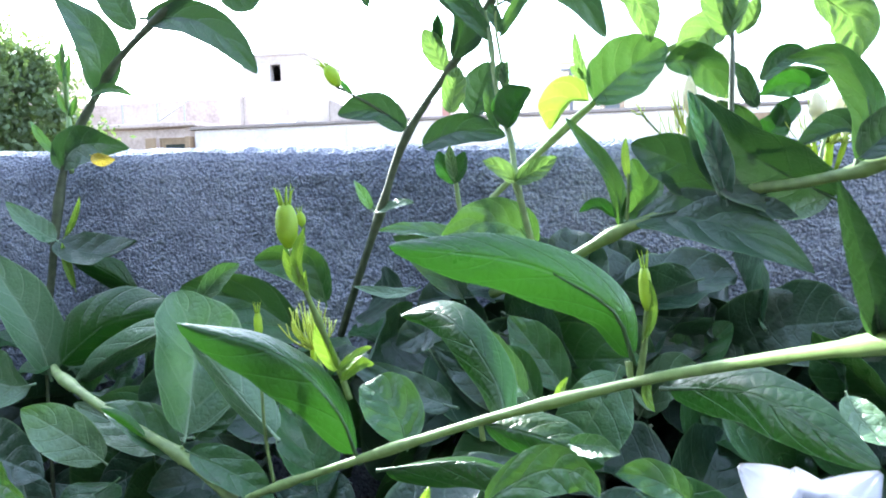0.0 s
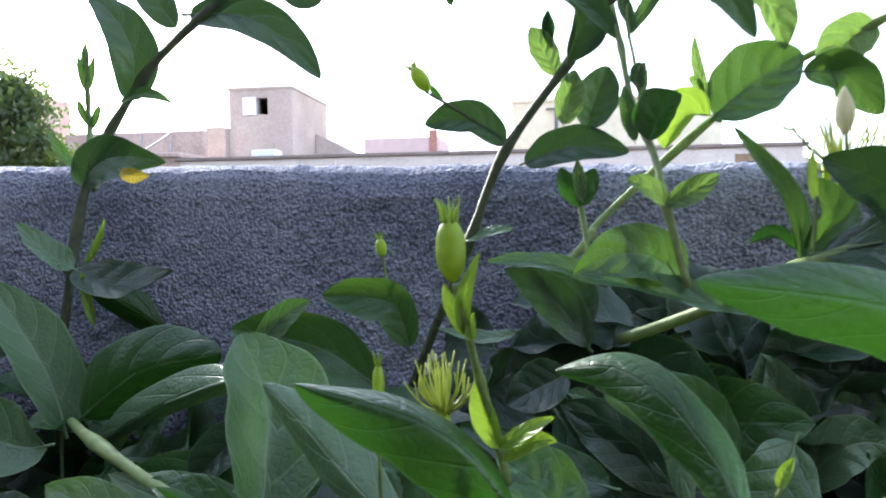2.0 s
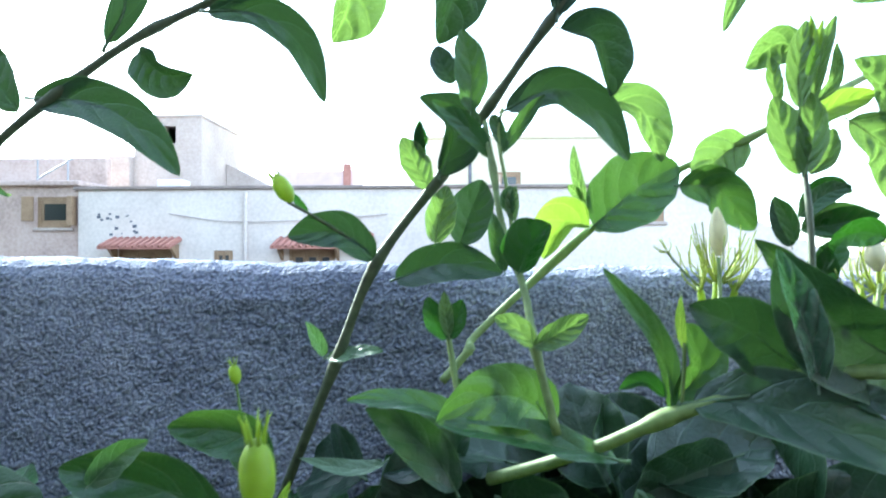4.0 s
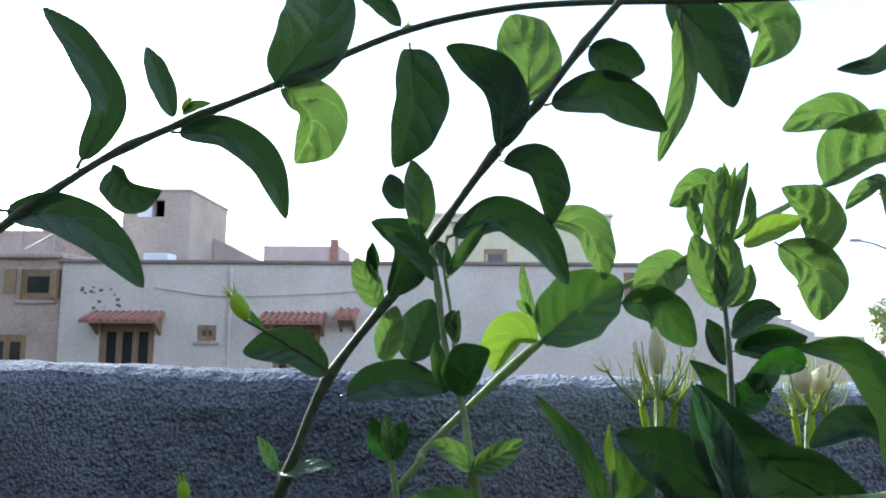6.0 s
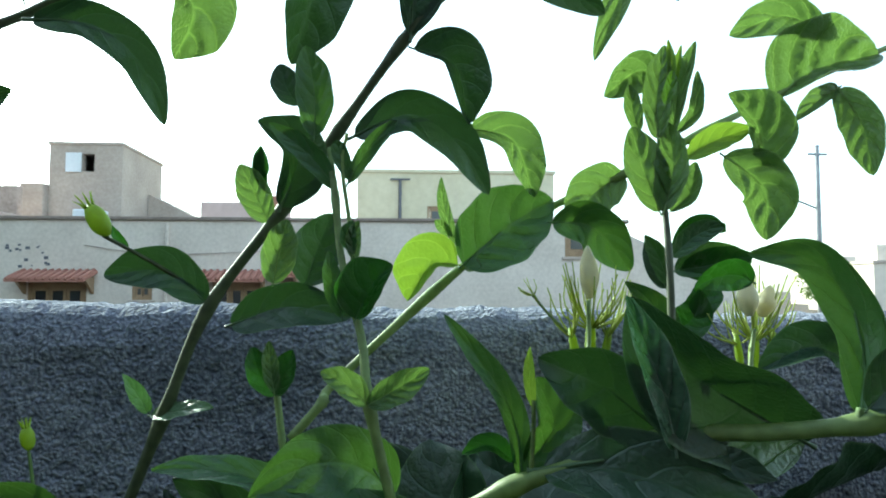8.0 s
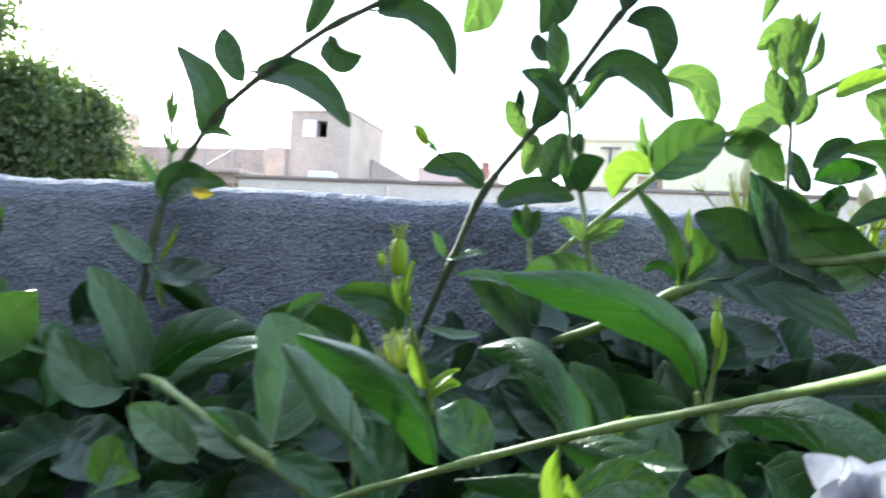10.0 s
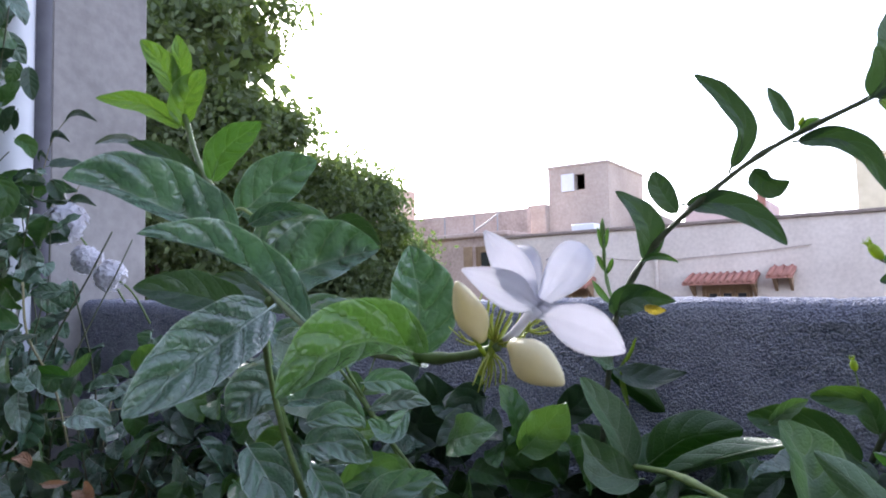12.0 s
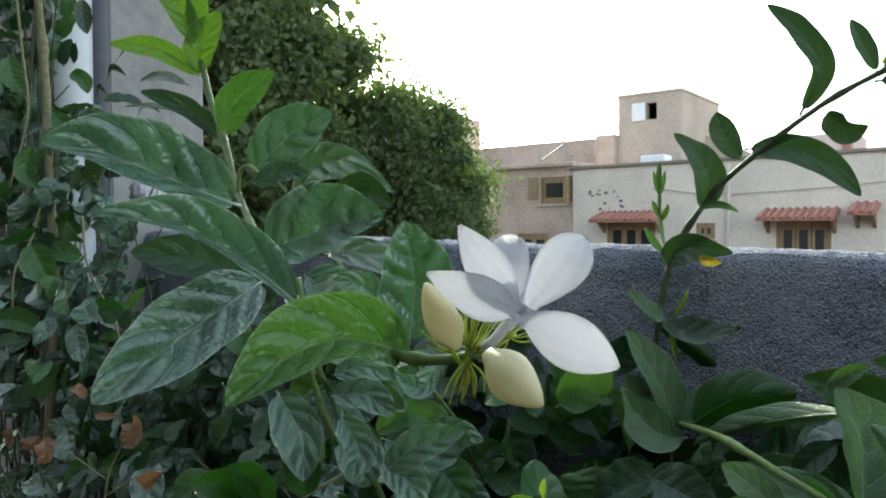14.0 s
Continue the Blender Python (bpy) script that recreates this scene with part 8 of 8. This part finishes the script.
folded_leaf(flowering_branch, "young", [(-0.1537, 0.5088, 1.9557), (-0.1587, 0.5022, 1.9734), (-0.1666, 0.4933, 1.9884)], 0.0063, 0.0076, (0.84, -0.52, -0.16), 0.0052, 0.0031)
folded_leaf(flowering_branch, "young", [(-0.1577, 0.5121, 1.9589), (-0.1552, 0.5114, 1.9749), (-0.1548, 0.5092, 1.9933)], 0.0051, 0.0064, (0.82, -0.54, -0.16), 0.0047, 0.0026)
folded_leaf(flowering_branch, "dark", [(-0.1280, 0.5080, 1.9014), (-0.1397, 0.4929, 1.9159), (-0.1527, 0.4765, 1.9238)], 0.0042, 0.0061, (0.84, -0.54, -0.03), 0.0050, 0.0025)
folded_leaf(flowering_branch, "dark", [(-0.0472, 0.4674, 1.8324), (-0.0586, 0.4459, 1.8402), (-0.0687, 0.4253, 1.8433)], 0.0080, 0.0095, (0.83, -0.54, 0.16), 0.0063, 0.0039)


# ---------------------------------------------------------------- thickets of many alike leaves
def blade_kinds(mat, count, length, ratio, seed):
    """Some leaf meshes lying along +x with their face up, to be shared."""
    out = []
    rr = random.Random(seed)
    for k in range(count):
        bend = length * rr.uniform(-0.06, 0.10)
        bm = blade((0, 0, 0), (length * 0.5, length * rr.uniform(-0.05, 0.05), bend), (length, 0, -length * rr.uniform(-0.02, 0.16)), length * ratio * rr.uniform(0.85, 1.15), (0, 0, 1), rr.uniform(0.08, 0.30), 0.06, 0.08, 22, 10, quilt=QUILT[mat] * 0.8)
        me = bpy.data.meshes.new("leaf")
        bm.to_mesh(me)
        bm.free()
        me.polygons.foreach_set("use_smooth", [True] * len(me.polygons))
        me.materials.append(MAT[mat])
        out.append(me)
    return out


def thicket(name, label, cat, box_min, box_max, count, kinds, seed, size=(0.7, 1.2), face=(0, -0.75, 0.65), spread=0.6, twigs=10, group=""):
    """A bush filling a box: twigs, and leaves hung on them that face roughly outwards and up."""
    rr = random.Random(seed)
    lo, hi = Vector(box_min), Vector(box_max)
    th = thing(name, label, cat, group, at=((lo.x + hi.x) / 2, (lo.y + hi.y) / 2, 0))
    org = th.location.copy()
    for k in range(twigs):
        x, y = rr.uniform(lo.x, hi.x), rr.uniform(lo.y, hi.y)
        lean = rr.gauss(0, 0.10)
        pts = [Vector((x - lean, y + 0.05, 0.0)), Vector((x - lean * 0.7 + rr.gauss(0, 0.03), y, lo.z * 0.8)), Vector((x + rr.gauss(0, 0.04), y - 0.02, lo.z)), Vector((x + lean * 0.4 + rr.gauss(0, 0.04), y + rr.gauss(0, 0.02), (lo.z + hi.z) / 2)), Vector((x + lean * 1.2, y + rr.gauss(0, 0.03), hi.z - rr.random() * 0.4 * (hi.z - lo.z)))]
        part("twig", add_tube(bmesh.new(), [p - org for p in spline(pts, 5)], 0.0028, 0.0011, 6), MAT["stemdark"], th, "", True)
    f = Vector(face).normalized()
    for k in range(count):
        p = Vector((rr.uniform(lo.x, hi.x), rr.uniform(lo.y, hi.y), lo.z + (hi.z - lo.z) * rr.random() ** 0.85))
        n = (f + Vector((rr.gauss(0, spread), rr.gauss(0, spread), rr.gauss(0, spread)))).normalized()
        d = Vector((rr.gauss(0, 1), rr.gauss(0, 0.6), rr.gauss(-0.5, 0.8)))
        d = (d - n * d.dot(n)).normalized()
        m = Matrix((d, n.cross(d), n)).transposed().to_4x4()
        o = new("leaf", rr.choice(kinds))
        o.parent = th
        o.matrix_local = Matrix.Translation(p - org) @ m @ Matrix.Scale(rr.uniform(*size), 4)
    return th


JAS = blade_kinds("leaf", 7, 0.06, 0.70, 1) + blade_kinds("dark", 3, 0.06, 0.74, 2) + blade_kinds("quilted", 1, 0.055, 0.66, 3)
# only the darkest leaves: shade inside the bush is put into their colour
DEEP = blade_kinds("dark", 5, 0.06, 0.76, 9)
SMALL = blade_kinds("quilted", 5, 0.044, 0.62, 4) + blade_kinds("leaf", 3, 0.042, 0.62, 5) + blade_kinds("dark", 3, 0.040, 0.62, 6)
DRY = blade_kinds("dry", 3, 0.025, 0.72, 8)
thicket("jasmine_bush", "dense shaded jasmine bush against the wall", "bush", (0.0, 0.86, 1.34), (0.62, 1.01, 1.695), 290, JAS, 11, (0.85, 1.3), group="jasmine bushes")
thicket("jasmine_bush", "dense shaded jasmine bush beneath the front branch", "bush", (0.02, 0.72, 1.30), (0.6, 0.87, 1.635), 260, JAS, 12, (0.85, 1.35), group="jasmine bushes")
thicket("jasmine_bush", "leafy jasmine bush at the foot of the wall", "bush", (-0.46, 0.84, 1.30), (0.02, 1.01, 1.705), 290, JAS, 13, (0.7, 1.1), group="jasmine bushes")
thicket("jasmine_bush", "leafy jasmine bush standing before the wall", "bush", (-0.44, 0.66, 1.34), (0.0, 0.86, 1.62), 280, JAS, 14, (0.75, 1.1), group="jasmine bushes")
thicket("jasmine_bush", "inner growth of the jasmine close to the wall, leaves coloured dark for shade", "bush", (0.20, 0.92, 1.40), (0.80, 1.01, 1.715), 300, DEEP, 35, (0.9, 1.4), group="jasmine bushes")
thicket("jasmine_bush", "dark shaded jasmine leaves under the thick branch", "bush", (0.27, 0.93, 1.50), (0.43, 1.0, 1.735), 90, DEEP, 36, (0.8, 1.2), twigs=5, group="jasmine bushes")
thicket("jasmine_bush", "jasmine bush growing along the wall", "bush", (0.6, 0.80, 1.25), (1.2, 1.01, 1.69), 200, JAS, 15, (0.8, 1.2), group="jasmine bushes")
thicket("creeper_bush", "tangled bush of small dusty leaves below the pipes", "bush", (-1.10, 0.66, 1.34), (-0.60, 0.94, 1.80), 300, SMALL, 16, (0.9, 1.5), face=(0.1, -0.65, 0.75), spread=0.6, group="creeper bushes")
thicket("creeper_bush", "tangled bush of dusty leaves against the wall", "bush", (-0.78, 0.78, 1.36), (-0.38, 1.01, 1.755), 300, SMALL, 21, (1.0, 1.6), face=(0.1, -0.6, 0.8), spread=0.55, group="creeper bushes")
thicket("creeper", "tangled creeper of small leaves climbing beside the pipe", "creeper", (-1.22, 0.76, 1.25), (-0.86, 0.86, 2.06), 300, SMALL, 17, (0.8, 1.4), face=(0.5, -0.8, 0.35), spread=0.7, twigs=14, group="creepers")
thicket("creeper", "thin creeper with small leaves hanging beside the pipes", "creeper", (-1.28, 0.76, 1.55), (-1.04, 0.85, 2.62), 280, SMALL, 18, (0.8, 1.4), face=(0.6, -0.8, 0.2), spread=0.7, twigs=10, group="creepers")
thicket("creeper", "leafy curtain of creeper against the rendered wall", "creeper", (-1.36, 0.84, 1.4), (-1.12, 0.89, 2.55), 260, SMALL, 28, (0.9, 1.5), face=(0.6, -0.8, 0.1), spread=0.7, twigs=9, group="creepers")
thicket("withered_twigs", "low twigs with withered orange-brown leaves", "twigs", (-0.95, 0.62, 1.40), (-0.62, 0.68, 1.60), 5, DRY, 19, (0.9, 1.3), twigs=8)


def flower_cluster(x, y, z, r, seed):
    """A round head of many small white florets."""
    rr = random.Random(seed)
    th = thing("flower_cluster", "round head of small white florets on the creeper", "flower", "white flower heads", at=(x, y, z))
    part("stalk", add_tube(bmesh.new(), spline([(0, 0, 0), (0.01, 0.03, -r), (0.03, 0.05, -r * 3)], 4), 0.0016, 0.0018, 6), MAT["stem"], th, "", True)
    fl = None
    for k in range(64):
        d = Vector((rr.gauss(0, 1), rr.gauss(-0.5, 0.8), rr.gauss(0.3, 0.8))).normalized()
        if fl is None:
            bm = bmesh.new()
            s = r * 0.55
            for a in range(5):
                th2 = a * 1.2566
                c, e = Vector((math.cos(th2), math.sin(th2), 0)), Vector((-math.sin(th2), math.cos(th2), 0))
                bm.faces.new([bm.verts.new(p) for p in (Vector(), c * s * 0.6 + e * s * 0.35 + Vector((0, 0, s * 0.1)), c * s, c * s * 0.6 - e * s * 0.35 + Vector((0, 0, s * 0.1)))])
            fl = part("floret", bm, MAT["white"], th)
            o = fl
        else:
            o = new("floret", fl.data)
            o.parent = th
        o.matrix_local = Matrix.Translation(d * r * rr.uniform(0.35, 1.0)) @ d.to_track_quat("Z", "Y").to_matrix().to_4x4()
    return th


flower_cluster(-0.98, 0.90, 1.975, 0.034, 1)
flower_cluster(-0.95, 0.92, 1.915, 0.024, 2)
flower_cluster(-0.88, 0.92, 1.885, 0.026, 3)
